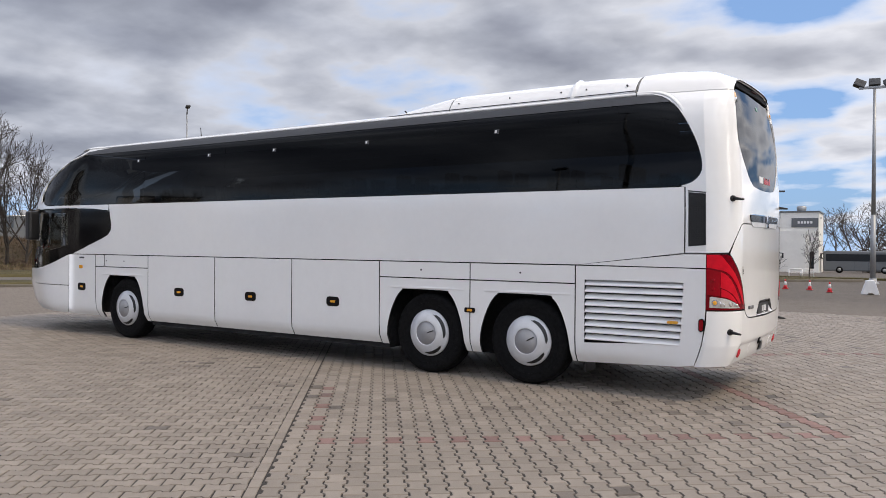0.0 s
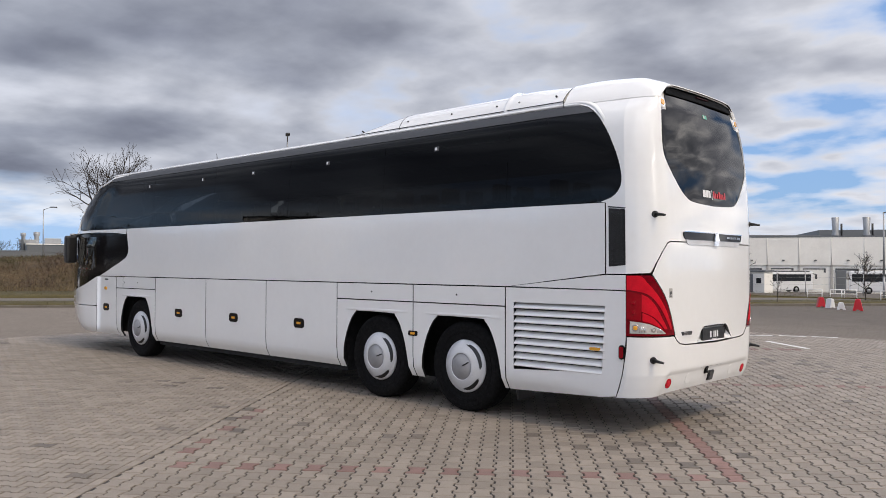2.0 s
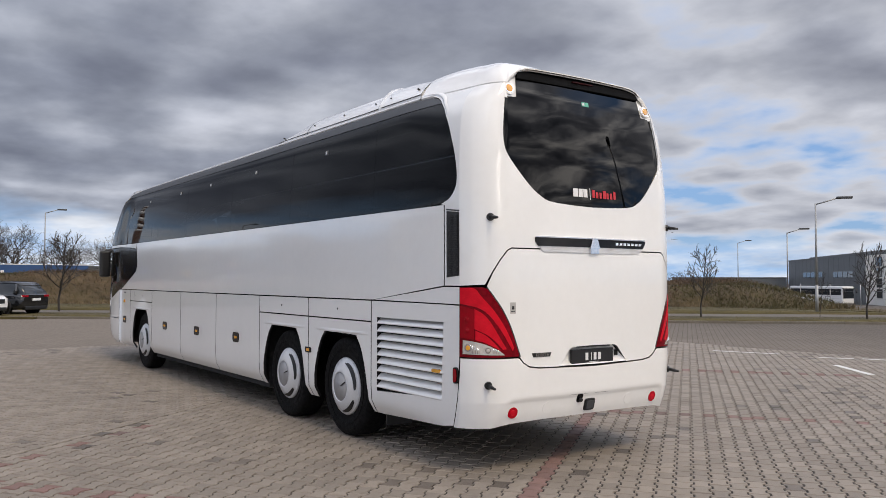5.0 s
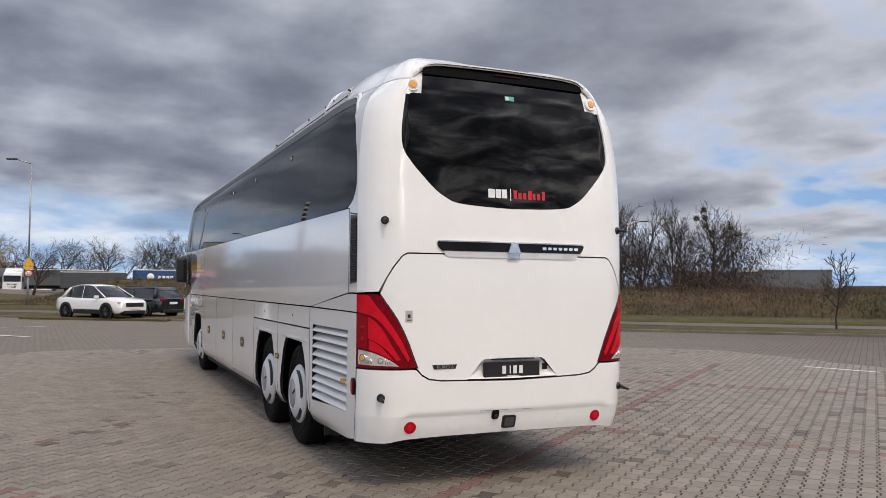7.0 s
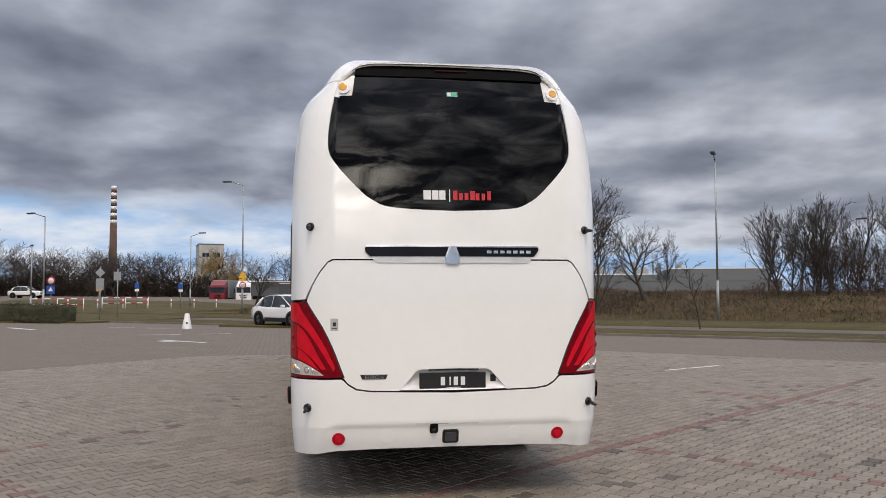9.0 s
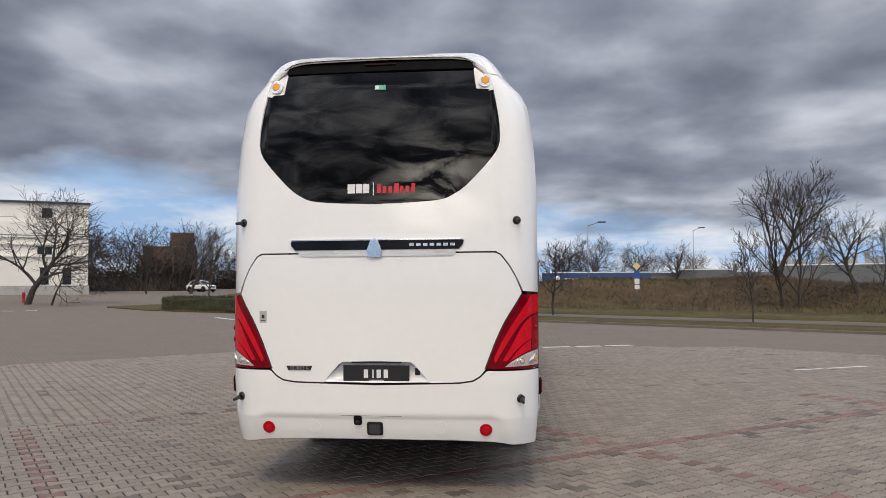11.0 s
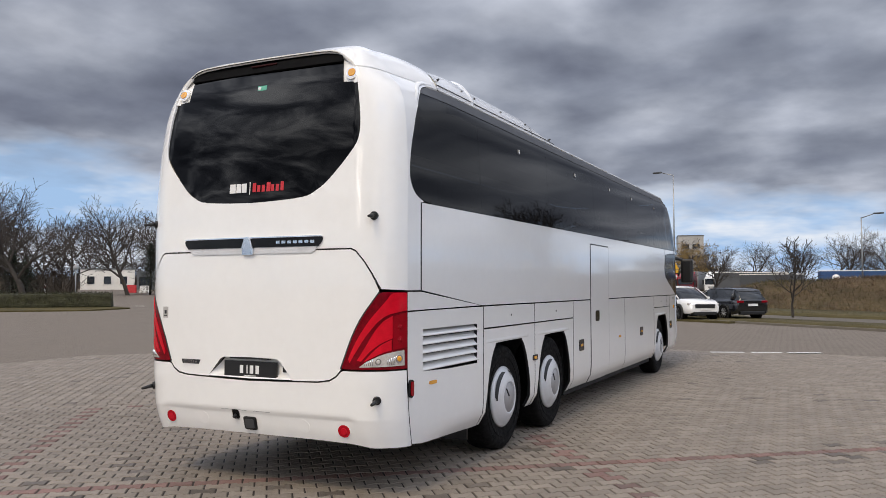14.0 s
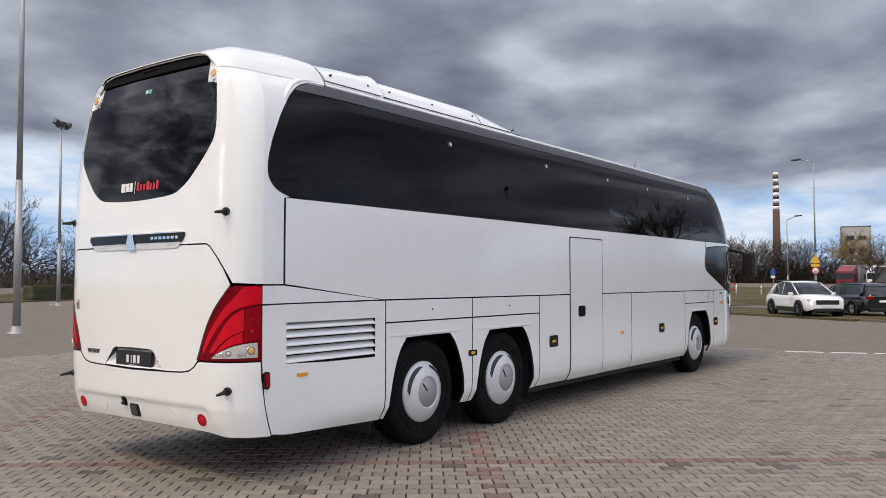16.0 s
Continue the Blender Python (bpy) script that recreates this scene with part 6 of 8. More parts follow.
SAP = "young bare street tree on the grass verge"
for kind, x, y, top, turn, wide in (("young_round", -18.9, 33.2, 3.3, 10, 1.1), ("young_thin", -15.5, 36.6, 2.1, 80, 0.8), ("young_round", -13.7, 37.0, 3.3, 30, 1.1), ("young_thin", -11.9, 37.8, 1.5, 140, 1.3), ("young_round", -32.4, 20.0, 4.1, 260, 0.85), ("young_thin", -29.3, 24.9, 3.2, 300, 1.6), ("young_round", -41.0, 11.5, 4.2, 45, 1.2), ("young_round", -9.75, 43.3, 2.5, 120, 1.15), ("young_round", -7.4, 46.4, 2.7, 33, 1.0), ("young_thin", -8.95, 46.0, 1.4, 60, 1.4)):
    tree(kind, x, y, top, SAP, turn, wide, group="young street trees")
BIG = "tall leafless tree with fine grey twigs on the bank"
for i, (kind, x, y, top) in enumerate((("oak_b", -66.8, 31.0, 12.4), ("poplar_a", -43.5, 41.0, 8.2), ("poplar_b", -45.5, 39.5, 7.6), ("poplar_a", -44.6, 43.5, 8.3), ("poplar_b", -46.8, 41.8, 8.6), ("poplar_a", -48.5, 39.6, 7.9), ("poplar_b", -43.2, 45.6, 8.4), ("poplar_a", -46.3, 45.2, 8.0), ("poplar_a", -50.2, 41.5, 8.3), ("poplar_a", -51.2, 26.7, 9.5), ("poplar_b", -50.6, 27.6, 8.6), ("oak_b", -51.5, 31.6, 7.4), ("poplar_b", -52.0, 33.4, 6.4))):
    tree(kind, x, y, top, BIG, i * 47, 0.95 if kind.startswith("pop") else 1.0, group="tall trees on the bank")
rt = random.Random(77)
for k in range(16):
    u = rt.uniform(-0.4, 0.32)
    x, y = -43 - 8.5 * u + rt.gauss(0, 1.3), 44 - 15 * u + rt.gauss(0, 1.6)
    tree(rt.choice(("poplar_a", "poplar_b", "oak_b", "wood", "wood_b")), x, y, rt.uniform(4.8, 8.0), "slender leafless tree in a dense group on the bank", rt.uniform(0, 360), rt.uniform(0.8, 1.15), group="tall trees on the bank")
tree("oak_b", -41.6, 47.6, 8.4, "tall leafless tree with round mistletoe tufts", 70, 0.95, balls=9)
OAK = "old leafless oak with a broad dark crown"
for i, (kind, x, y, top, w) in enumerate((("oak_a", -57.7, -31.0, 10.4, 1.15), ("oak_b", -59.2, -45.2, 10.3, 1.0), ("oak_a", -62.0, -52.0, 10.5, 1.1), ("oak_a", -44.6, -51.0, 11.6, 1.1), ("oak_b", -57.8, -52.8, 11.2, 1.0), ("oak_b", -50.5, -61.0, 11.0, 1.1), ("young_wide", -56.6, -28.2, 5.6, 1.0), ("oak_b", -31.0, -60.0, 10.2, 1.0))):
    tree(kind, x, y, top, OAK, i * 61, w, group="old oaks")
for i, (kind, x, y, top) in enumerate((("oak_b", -118, 14, 9.6), ("oak_a", -124, 20, 10.2), ("oak_b", -126, 9, 9.0), ("oak_a", -122, 27, 8.6), ("oak_b", -132, 34, 9.2), ("oak_a", -118, 2, 8.2), ("oak_b", -96, -34, 9.5), ("poplar_b", -92, -38, 9.0), ("oak_a", -122, -22, 8.5), ("poplar_a", -78, -24, 8.4), ("oak_b", -91.6, 0.9, 6.3))):
    tree(kind, x, y, top, "leafless tree beyond the lorry park", i * 71, 1.1, group="trees beyond the lorry park")
tree("willow", -135, -8.7, 9.3, "weeping willow with yellow hanging twigs", 20, 1.0)


def far_wood(name, places, seed, label):
    """Many bare trees as one mass."""
    rnd = random.Random(seed)
    src = []
    for k in ("wood", "wood_b"):
        vs, fs = [], []
        for me in TREES[k][:2]:
            co = np.empty(len(me.vertices) * 3)
            me.vertices.foreach_get("co", co)
            off = sum(len(a) for a in vs)
            vs.append(co.reshape(-1, 3))
            fs += [tuple(i + off for i in p.vertices) for p in me.polygons]
        src.append((np.concatenate(vs), fs))
    V, F, off = [], [], 0
    for x, y, h in places:
        vs, fs = src[rnd.randrange(2)]
        a, k = rnd.uniform(0, math.tau), h / 9.0
        c, s = math.cos(a) * k * 1.15, math.sin(a) * k * 1.15
        w = np.empty_like(vs)
        w[:, 0], w[:, 1], w[:, 2] = x + c * vs[:, 0] - s * vs[:, 1], y + s * vs[:, 0] + c * vs[:, 1], land(x, y) + k * vs[:, 2] - 0.1
        V.append(w)
        F += [tuple(i + off for i in q) for q in fs]
        off += len(vs)
    ob = new(name, mesh_of(name, np.concatenate(V).tolist(), F, M["twig"]))
    return tagged(ob, label, "wood", kind="stuff")


rnd = random.Random(5)
wl, brush = [], []


def belt(p, q, n, deep, h0, h1, nb, bh):
    """Trees and undergrowth along a line from p to q."""
    p, q = Vector(p), Vector(q)
    nrm = Vector((-(q - p).y, (q - p).x)).normalized()
    for k in range(n):
        c = p.lerp(q, (k + rnd.random()) / n) + nrm * rnd.uniform(-deep, deep)
        wl.append((c.x, c.y, rnd.uniform(h0, h1)))
    for k in range(nb):
        c = p.lerp(q, rnd.random()) + nrm * rnd.uniform(-deep, deep)
        brush.append((c.x, c.y, land(c.x, c.y)))


belt((-22, -105), (-62, -66), 30, 6, 7.0, 9.5, 9000, 3)
belt((-66, -94), (-118, -42), 44, 5, 8.0, 11.5, 9000, 3)
belt((-126, -64), (-147, -4), 34, 5, 6.0, 9.5, 0, 3)
belt((-10, -120), (30, -95), 16, 6, 6.0, 9.0, 2500, 3)
belt((-185, -62), (-165, -22), 26, 6, 7.0, 10.5, 6000, 3)
belt((-160, 6), (-150, 60), 20, 6, 6.0, 8.5, 3000, 3)
belt((-40, 165), (40, 150), 20, 6, 9.5, 12.5, 6000, 3)
belt((-14, 134), (44, 124), 22, 4, 8.0, 11.0, 0, 3)
belt((60, -60), (75, 60), 22, 6, 7.0, 10.0, 3000, 3)
far_wood("far_wood", wl, 9, "dark leafless wood along the skyline")
M["brush"] = material("undergrowth", (0.062, 0.050, 0.040), 0.97, 0, 0.3, 0.4, random_by=0.35)
blades("undergrowth", brush, "brush", 0.6, 2.6, 0.06, 6, "dense brown undergrowth below the trees", "undergrowth", 0.6)
# dense thickets that close the view below the trees
def clumps(name, places, mat, size, seed, label, category, thin=0.12):
    """A mass of small crossed twigs, as loose triangles; places: x, y, ground, height."""
    rt = random.Random(seed)
    v, f = [], []
    for x, y, z, h in places:
        p = Vector((x, y, z + h * rt.random() ** 1.3))
        a = Vector((rt.gauss(0, 1), rt.gauss(0, 1), rt.gauss(0.5, 1))).normalized() * size * rt.uniform(0.6, 1.5)
        b = a.orthogonal().normalized() * size * thin * rt.uniform(0.5, 1.4)
        o = len(v)
        v += [tuple(p - b), tuple(p + b), tuple(p + a)]
        f.append((o, o + 1, o + 2))
    return tagged(new(name, mesh_of(name, v, f, M[mat])), label, category, kind="stuff")


thick = {"low": [], "high": []}
for key, p, q, n, top in (("low", (-14, -112), (-62, -68), 26000, 5.6), ("low", (-64, -97), (-120, -42), 36000, 6.5), ("high", (-124, -66), (-149, -2), 34000, 4.6), ("high", (-185, -62), (-165, -22), 8000, 7.0), ("high", (-14, 132), (44, 122), 16000, 8.5)):
    p, q = Vector(p), Vector(q)
    nrm = Vector((-(q - p).y, (q - p).x)).normalized()
    for k in range(n):
        c = p.lerp(q, rnd.random()) + nrm * rnd.gauss(0, 2.2)
        h = top * (0.72 + 0.45 * noise.noise(Vector((c.x * 0.16, c.y * 0.16, 1))) + 0.25 * noise.noise(Vector((c.x * 0.6, c.y * 0.6, 4))))
        thick[key].append((c.x, c.y, land(c.x, c.y), max(0.8, h)))
M["thicket"] = material("dark_thicket", (0.046, 0.034, 0.027), 0.97, 0, 0.3, 0.25, random_by=0.3)
clumps("thicket", thick["low"], "thicket", 0.55, 21, "dark dense thicket under the trees", "thicket")
clumps("thicket", thick["high"], "thicket", 0.65, 22, "dark dense thicket along the street", "thicket")
shrub = []
for k in range(5000):
    c = Vector((-44, 38)).lerp(Vector((-53, 27)), rnd.uniform(-1.2, 1.4)) + Vector((-0.75, 0.65)) * rnd.gauss(0, 3.0)
    if noise.noise(Vector((c.x * 0.3, c.y * 0.3, 2))) > -0.1:
        shrub.append((c.x, c.y, bank_height(c.x, c.y)))
copse = []
for k in range(12000):
    u = rnd.uniform(-0.4, 0.25)
    c = Vector((-43 - 8.5 * u + rnd.gauss(0, 1.5), 44 - 15 * u + rnd.gauss(0, 1.5)))
    h = 3.6 + 3.0 * noise.noise(Vector((c.x * 0.25, c.y * 0.25, 6)))
    copse.append((c.x, c.y, bank_height(c.x, c.y), max(0.8, h)))
M["copse"] = material("brushwood_twigs", (0.072, 0.047, 0.037), 0.97, 0, 0.3, 0.3, random_by=0.3)
clumps("brushwood", copse, "copse", 0.42, 31, "fine reddish brown brushwood between the trees", "brush", 0.045)
M["shrub"] = material("brown_shrub_twigs", (0.070, 0.046, 0.034), 0.97, 0, 0.3, 0.3, random_by=0.3)
clumps("shrubs", [(x, y, z, 0.25 + 1.1 * max(0.0, noise.noise(Vector((x * 0.35, y * 0.35, 9))) + 0.35)) for x, y, z in shrub * 4], "shrub", 0.22, 8, "dense brown brush on top of the bank", "brush", 0.07)
for i, (x, y, h) in enumerate(((-47.0, -56.0, 4.5), (-49.5, -57.5, 4.0), (-61.0, -53.0, 5.6))):
    bv, bf = [], []
    r2 = random.Random(i)
    for q in range(2600):
        z = r2.random() ** 0.8
        rr = (1 - z) * 1.7 * r2.random() ** 0.4
        a = r2.uniform(0, math.tau)
        p = Vector((rr * math.cos(a), rr * math.sin(a), 0.2 + z * (h - 0.2)))
        d = Vector((math.cos(a), math.sin(a), r2.uniform(-0.5, 0.2))) * 0.30
        e = Vector((-math.sin(a), math.cos(a), 0)) * 0.07
        o_ = len(bv)
        bv += [tuple(p + e), tuple(p - e), tuple(p + d)]
        bf.append((o_, o_ + 1, o_ + 2))
    ob = thing("conifer", "dense dark green conifer", "tree", "", "", pose(x, y, land(x, y)))
    o = new("crown", mesh_of("crown", bv, bf, M["conifer"]))
    o.parent = ob
    part("trunk", tube((0, 0, -0.1), (0, 0, h * 0.9), 0.12, 0.03, 8), M["bark"], ob)


# ---- lamps and masts ----
def street_lamp(x, y, h, arm, reach, label="tall grey street lamp with a single arm", r=0.085):
    ob = thing("street_lamp", label, "street lamp", "street lamps", "", pose(x, y, land(x, y), 0, 0, arm))
    bm = add_tube(bmesh.new(), (0, 0, -0.1), (0, 0, h * 0.25), r, r * 0.9, 10)
    add_tube(bm, (0, 0, h * 0.25), (0, 0, h), r * 0.75, r * 0.5, 10)
    part("pole", bm, M["steel"], ob)
    part("arm", add_tube(bmesh.new(), (0, 0, h - 0.05), (reach, 0, h + 0.28), r * 0.45, r * 0.4, 8), M["steel"], ob)
    bm = add_box(bmesh.new(), reach - 0.1, -0.13, h + 0.22, reach + 0.65, 0.13, h + 0.34, 0.04)
    part("lamp_head", bm, M["trim_grey"], ob, "flat grey lamp head")
    return ob


def flood_mast(x, y, h, turn):
    ob = thing("floodlight_mast", "tall grey mast with a cluster of floodlights", "mast", "floodlight masts", "", pose(x, y, land(x, y), 0, 0, turn))
    part("foot", lathe([(0.0, -0.1), (0.26, -0.1), (0.26, 0.03), (0.17, 0.05), (0.16, 0.22), (0.0, 0.22)], 20, "z"), M["steel"], ob, "bolted steel foot")
    bm = add_tube(bmesh.new(), (0, 0, 0.2), (0, 0, h * 0.35), 0.125, 0.105, 14)
    add_tube(bm, (0, 0, h * 0.35), (0, 0, h), 0.095, 0.06, 14)
    part("pole", bm, M["steel"], ob)
    part("crossbar", box(-0.65, -0.05, h - 0.02, 0.65, 0.05, h + 0.10, 0.01), M["steel"], ob)
    for dx, ry in ((-0.62, 25), (0.0, 0), (0.62, -25)):
        part("floodlight", box(-0.24, -0.12, 0, 0.24, 0.16, 0.34, 0.03), M["trim_grey"], ob, "grey floodlight", m=pose(dx * 1.1, 0, h + 0.12, -20, ry, 0))
    return ob


for x, y, h, arm, reach in ((-60.9, 2.2, 10.3, 250, 1.1), (-39.0, 30.8, 9.3, -35, 0.5), (-19.6, 43.5, 5.6, 40, 1.1), (-33.4, 63.2, 5.9, 40, 1.0), (-59.3, 94.0, 7.6, 40, 1.0), (-70.9, 15.4, 7.2, 80, 1.0), (-62.3, -13.0, 7.6, 240, 1.2), (-12.9, 59.0, 5.6, 20, 1.2), (-52, 48, 7.0, 40, 1.0), (-66.5, -15.3, 5.2, 200, 0.3), (-84.0, -5.3, 7.5, 60, 1.2), (-98, 30, 8.4, 60, 0.8), (-96, 38, 8.0, 60, 0.8)):
    street_lamp(x, y, h, arm, reach)
for x, y, h, turn in ((-10.5, -10.8, 14.0, 20), (-25.0, -35.8, 11.6, 30), (-3.9, 41.4, 9.0, 10), (14.5, 30.4, 12.0, 50)):
    flood_mast(x, y, h, turn)


# ---- cars ----
def loft(stations, mi=None):
    """Skins cross sections (x, half outline from the bottom to the middle top), both halves."""
    bm = bmesh.new()
    rows = []
    for x, sec in stations:
        full = [(y, z) for y, z in sec] + [(-y, z) for y, z in sec[::-1] if y > 1e-6]
        rows.append([bm.verts.new((x, y, z)) for y, z in full])
    for a, b in zip(rows, rows[1:]):
        for k in range(len(a) - 1):
            bm.faces.new((a[k], a[k + 1], b[k + 1], b[k])).smooth = True
    for r in (rows[0], rows[-1]):
        bm.faces.new(r)
    bmesh.ops.recalc_face_normals(bm, faces=bm.faces)
    return bm


def car(name, label, paint, m, suv=True):
    """A parked car, nose towards +x."""
    ob = thing(name, label, "car", "parked cars", "", m)
    w = 0.92
    H = 1.65 if suv else 1.48
    belt = 1.02 if suv else 0.95
    z0 = 0.30 if suv else 0.24
    up = 0.06 if suv else 0.0

    def sec(hw, za, zs, zt):
        return [(hw * 0.90, za), (hw * 0.985, za + 0.08), (hw, za + 0.25), (hw * 0.99, zs - 0.12), (hw * 0.95, zs - 0.02), (hw * 0.80, zt - 0.01), (0.0, zt)]

    body = [(-2.28, sec(w * 0.86, z0 + 0.16, belt - 0.16, belt - 0.04)), (-2.22, sec(w * 0.95, z0 + 0.06, belt - 0.04, belt + 0.02)), (-1.9, sec(w * 0.99, z0, belt + 0.02, belt + 0.06)), (-1.2, sec(w, z0, belt, belt + 0.02)), (0.3, sec(w, z0, belt - 0.02, belt)), (0.95, sec(w * 0.99, z0, belt - 0.03, belt + 0.03)), (1.5, sec(w * 0.98, z0, belt - 0.10 + up, belt - 0.02 + up)), (2.0, sec(w * 0.93, z0 + 0.02, belt - 0.17 + up, belt - 0.10 + up)), (2.2, sec(w * 0.84, z0 + 0.06, belt - 0.28 + up, belt - 0.18 + up)), (2.27, sec(w * 0.74, z0 + 0.12, belt - 0.36 + up, belt - 0.28 + up))]
    part("body", loft(body), M[paint], ob)

    def cab(hw, hb, z):
        return [(hb, belt - 0.06), (hw * 1.02, belt + 0.12), (hw, z - 0.10), (hw * 0.88, z - 0.015), (0.0, z)]

    rear_x = -2.08 if suv else -2.20
    drop = 0.10 if suv else 0.0
    if suv:
        gh = [(-2.05, cab(0.62, 0.80, belt + 0.12)), (-1.78, cab(0.64, 0.83, H - 0.32)), (-1.42, cab(0.67, 0.86, H - 0.13)), (-0.8, cab(0.70, 0.87, H - 0.02)), (-0.1, cab(0.70, 0.87, H - 0.01)), (0.25, cab(0.69, 0.86, H - 0.07)), (1.28, cab(0.60, 0.82, belt + 0.06))]
        roof = [(-1.95, [(0.60, H - 0.36), (0.58, H - 0.33), (0.0, H - 0.30)]), (-1.42, [(0.63, H - 0.15), (0.59, H - 0.11), (0.0, H - 0.085)]), (-0.8, [(0.66, H - 0.04), (0.62, H - 0.005), (0.0, H + 0.018)]), (-0.1, [(0.66, H - 0.04), (0.62, H - 0.005), (0.0, H + 0.016)]), (0.24, [(0.62, H - 0.09), (0.58, H - 0.06), (0.0, H - 0.045)])]
        posts = lambda s: (((1.24, s * 0.83, belt + 0.02), (0.24, s * 0.665, H - 0.08), 0.03, 0.028), ((-0.35, s * 0.875, belt), (-0.40, s * 0.70, H - 0.06), 0.012, 0.012), ((-1.75, s * 0.85, belt), (-1.42, s * 0.665, H - 0.15), 0.09, 0.05))
    else:
        gh = [(rear_x - 0.05, cab(0.62, 0.80, belt + 0.10)), (rear_x + 0.18, cab(0.66, 0.84, H - 0.16 - drop)), (rear_x + 0.42, cab(0.68, 0.86, H - 0.04 - drop)), (-0.9, cab(0.70, 0.87, H - drop * 0.25)), (0.0, cab(0.70, 0.87, H - 0.01)), (0.45, cab(0.68, 0.86, H - 0.08)), (1.18, cab(0.60, 0.82, belt + 0.05))]
        roof = [(rear_x + 0.20, [(0.60, H - 0.17 - drop), (0.58, H - 0.14 - drop), (0.0, H - 0.125 - drop)]), (rear_x + 0.42, [(0.64, H - 0.05 - drop), (0.60, H - 0.015 - drop), (0.0, H + 0.012 - drop)]), (-0.9, [(0.66, H - 0.03 - drop * 0.25), (0.62, H + 0.005 - drop * 0.25), (0.0, H + 0.022 - drop * 0.25)]), (0.0, [(0.66, H - 0.04), (0.62, H - 0.005), (0.0, H + 0.014)]), (0.42, [(0.62, H - 0.10), (0.58, H - 0.07), (0.0, H - 0.055)])]
        posts = lambda s: (((1.15, s * 0.83, belt + 0.02), (0.42, s * 0.665, H - 0.09), 0.035, 0.03), ((-0.35, s * 0.875, belt), (-0.40, s * 0.70, H - 0.06), 0.02, 0.02), ((rear_x + 0.30, s * 0.85, belt), (rear_x + 0.40, s * 0.67, H - 0.08), 0.09, 0.05))
    part("glasshouse", loft(gh), M["window_dark"], ob, "dark window glass", True)
    part("roof", loft(roof), M[paint], ob)
    for s in (-1, 1):
        for p_, q_, r_, t_ in posts(s):
            part("pillar", add_tube(bmesh.new(), p_, q_, r_, t_, 6), M[paint], ob)
        part("roof_rail", add_tube(bmesh.new(), (-1.6, s * 0.60, H + 0.04), (0.25, s * 0.60, H + 0.02), 0.016, 0.016, 6), M["black"], ob)
        part("door_mirror", box(0.72, s * 0.99 - 0.10, belt - 0.02, 0.86, s * 0.99 + 0.10, belt + 0.12, 0.03), M[paint], ob)
        part("sill_cladding", box(-0.92, s * 0.90 - 0.03, z0 - 0.04, 0.98, s * 0.90 + 0.03, z0 + (0.17 if suv else 0.06), 0.02), M["black"], ob, "black plastic sill")
        part("headlight", box(1.96, s * 0.66 - 0.16, belt - 0.27, 2.17, s * 0.66 + 0.13, belt - 0.17, 0.03), M["clear"], ob, "clear headlight")
        part("tail_light", box(-2.29, s * 0.66 - 0.17, belt - 0.14, -2.10, s * 0.66 + 0.17, belt - 0.04, 0.02), M["red_dark"], ob, "red tail light")
        for x in (1.38, -1.46 if suv else -1.36):
            r = 0.36 if suv else 0.33
            bmw = lathe([(0.0, -0.1), (r, -0.1), (r, 0.09), (r - 0.04, 0.11), (r * 0.68, 0.105), (0.0, 0.1)], 28)
            wh = part("wheel", bmw, M["rubber"], ob, m=pose(x, s * 0.845, r, 0, 0, 0 if s > 0 else 180))
            bm = bmesh.new()
            for k in range(10):
                a = k * math.tau / 10
                add_tube(bm, (0.03 * math.cos(a), 0.112, 0.03 * math.sin(a)), (r * 0.66 * math.cos(a), 0.112, r * 0.66 * math.sin(a)), 0.022, 0.016, 5)
            part("rim", bm, M["steel"] if not suv else M["trim_grey"], wh, "spoked wheel rim")
            part("arch", lathe([(r + 0.015, -0.02), (r + 0.075, -0.02), (r + 0.075, 0.03), (r + 0.015, 0.03), (r + 0.015, -0.02)], 28), M["black"], ob, "black wheel arch", m=pose(x, s * 0.925, r + 0.02, 0, 0, 0))
    part("grille", box(2.12, -0.52, belt - 0.42, 2.285, 0.52, belt - 0.22, 0.02), M["black"], ob, "black front grille")
    part("front_skirt", box(2.0, -0.62, z0 - 0.02, 2.29, 0.62, z0 + 0.14, 0.03), M["black"], ob)
    part("rear_skirt", box(-2.30, -0.68, z0, -2.1, 0.68, z0 + 0.16, 0.03), M["black"], ob)
    part("number_plate", box(2.285, -0.26, belt - 0.52, 2.30, 0.26, belt - 0.42), M["sign_white"], ob)
    part("number_plate", box(-2.315, -0.26, belt - 0.30, -2.295, 0.26, belt - 0.19), M["sign_white"], ob)
    return ob


car("suv", "white compact suv with black wheel arches, parked", "car_white", pose(-37.1, 6.72, 0.02, 0, 0, 38) @ Matrix.Scale(0.96, 4), True)
car("estate_car", "black estate car parked beside a white suv", "car_black", pose(-39.16, 8.4, 0.02, 0, 0, 222), False)
car("estate_car", "white van-like car parked far off", "car_white", pose(-118, -33, land(-118, -33), 0, 0, 80), True)
car("estate_car", "white car parked far off under bare trees", "car_white", pose(-107, -37.2, land(-107, -37.2), 0, 0, 65), True)


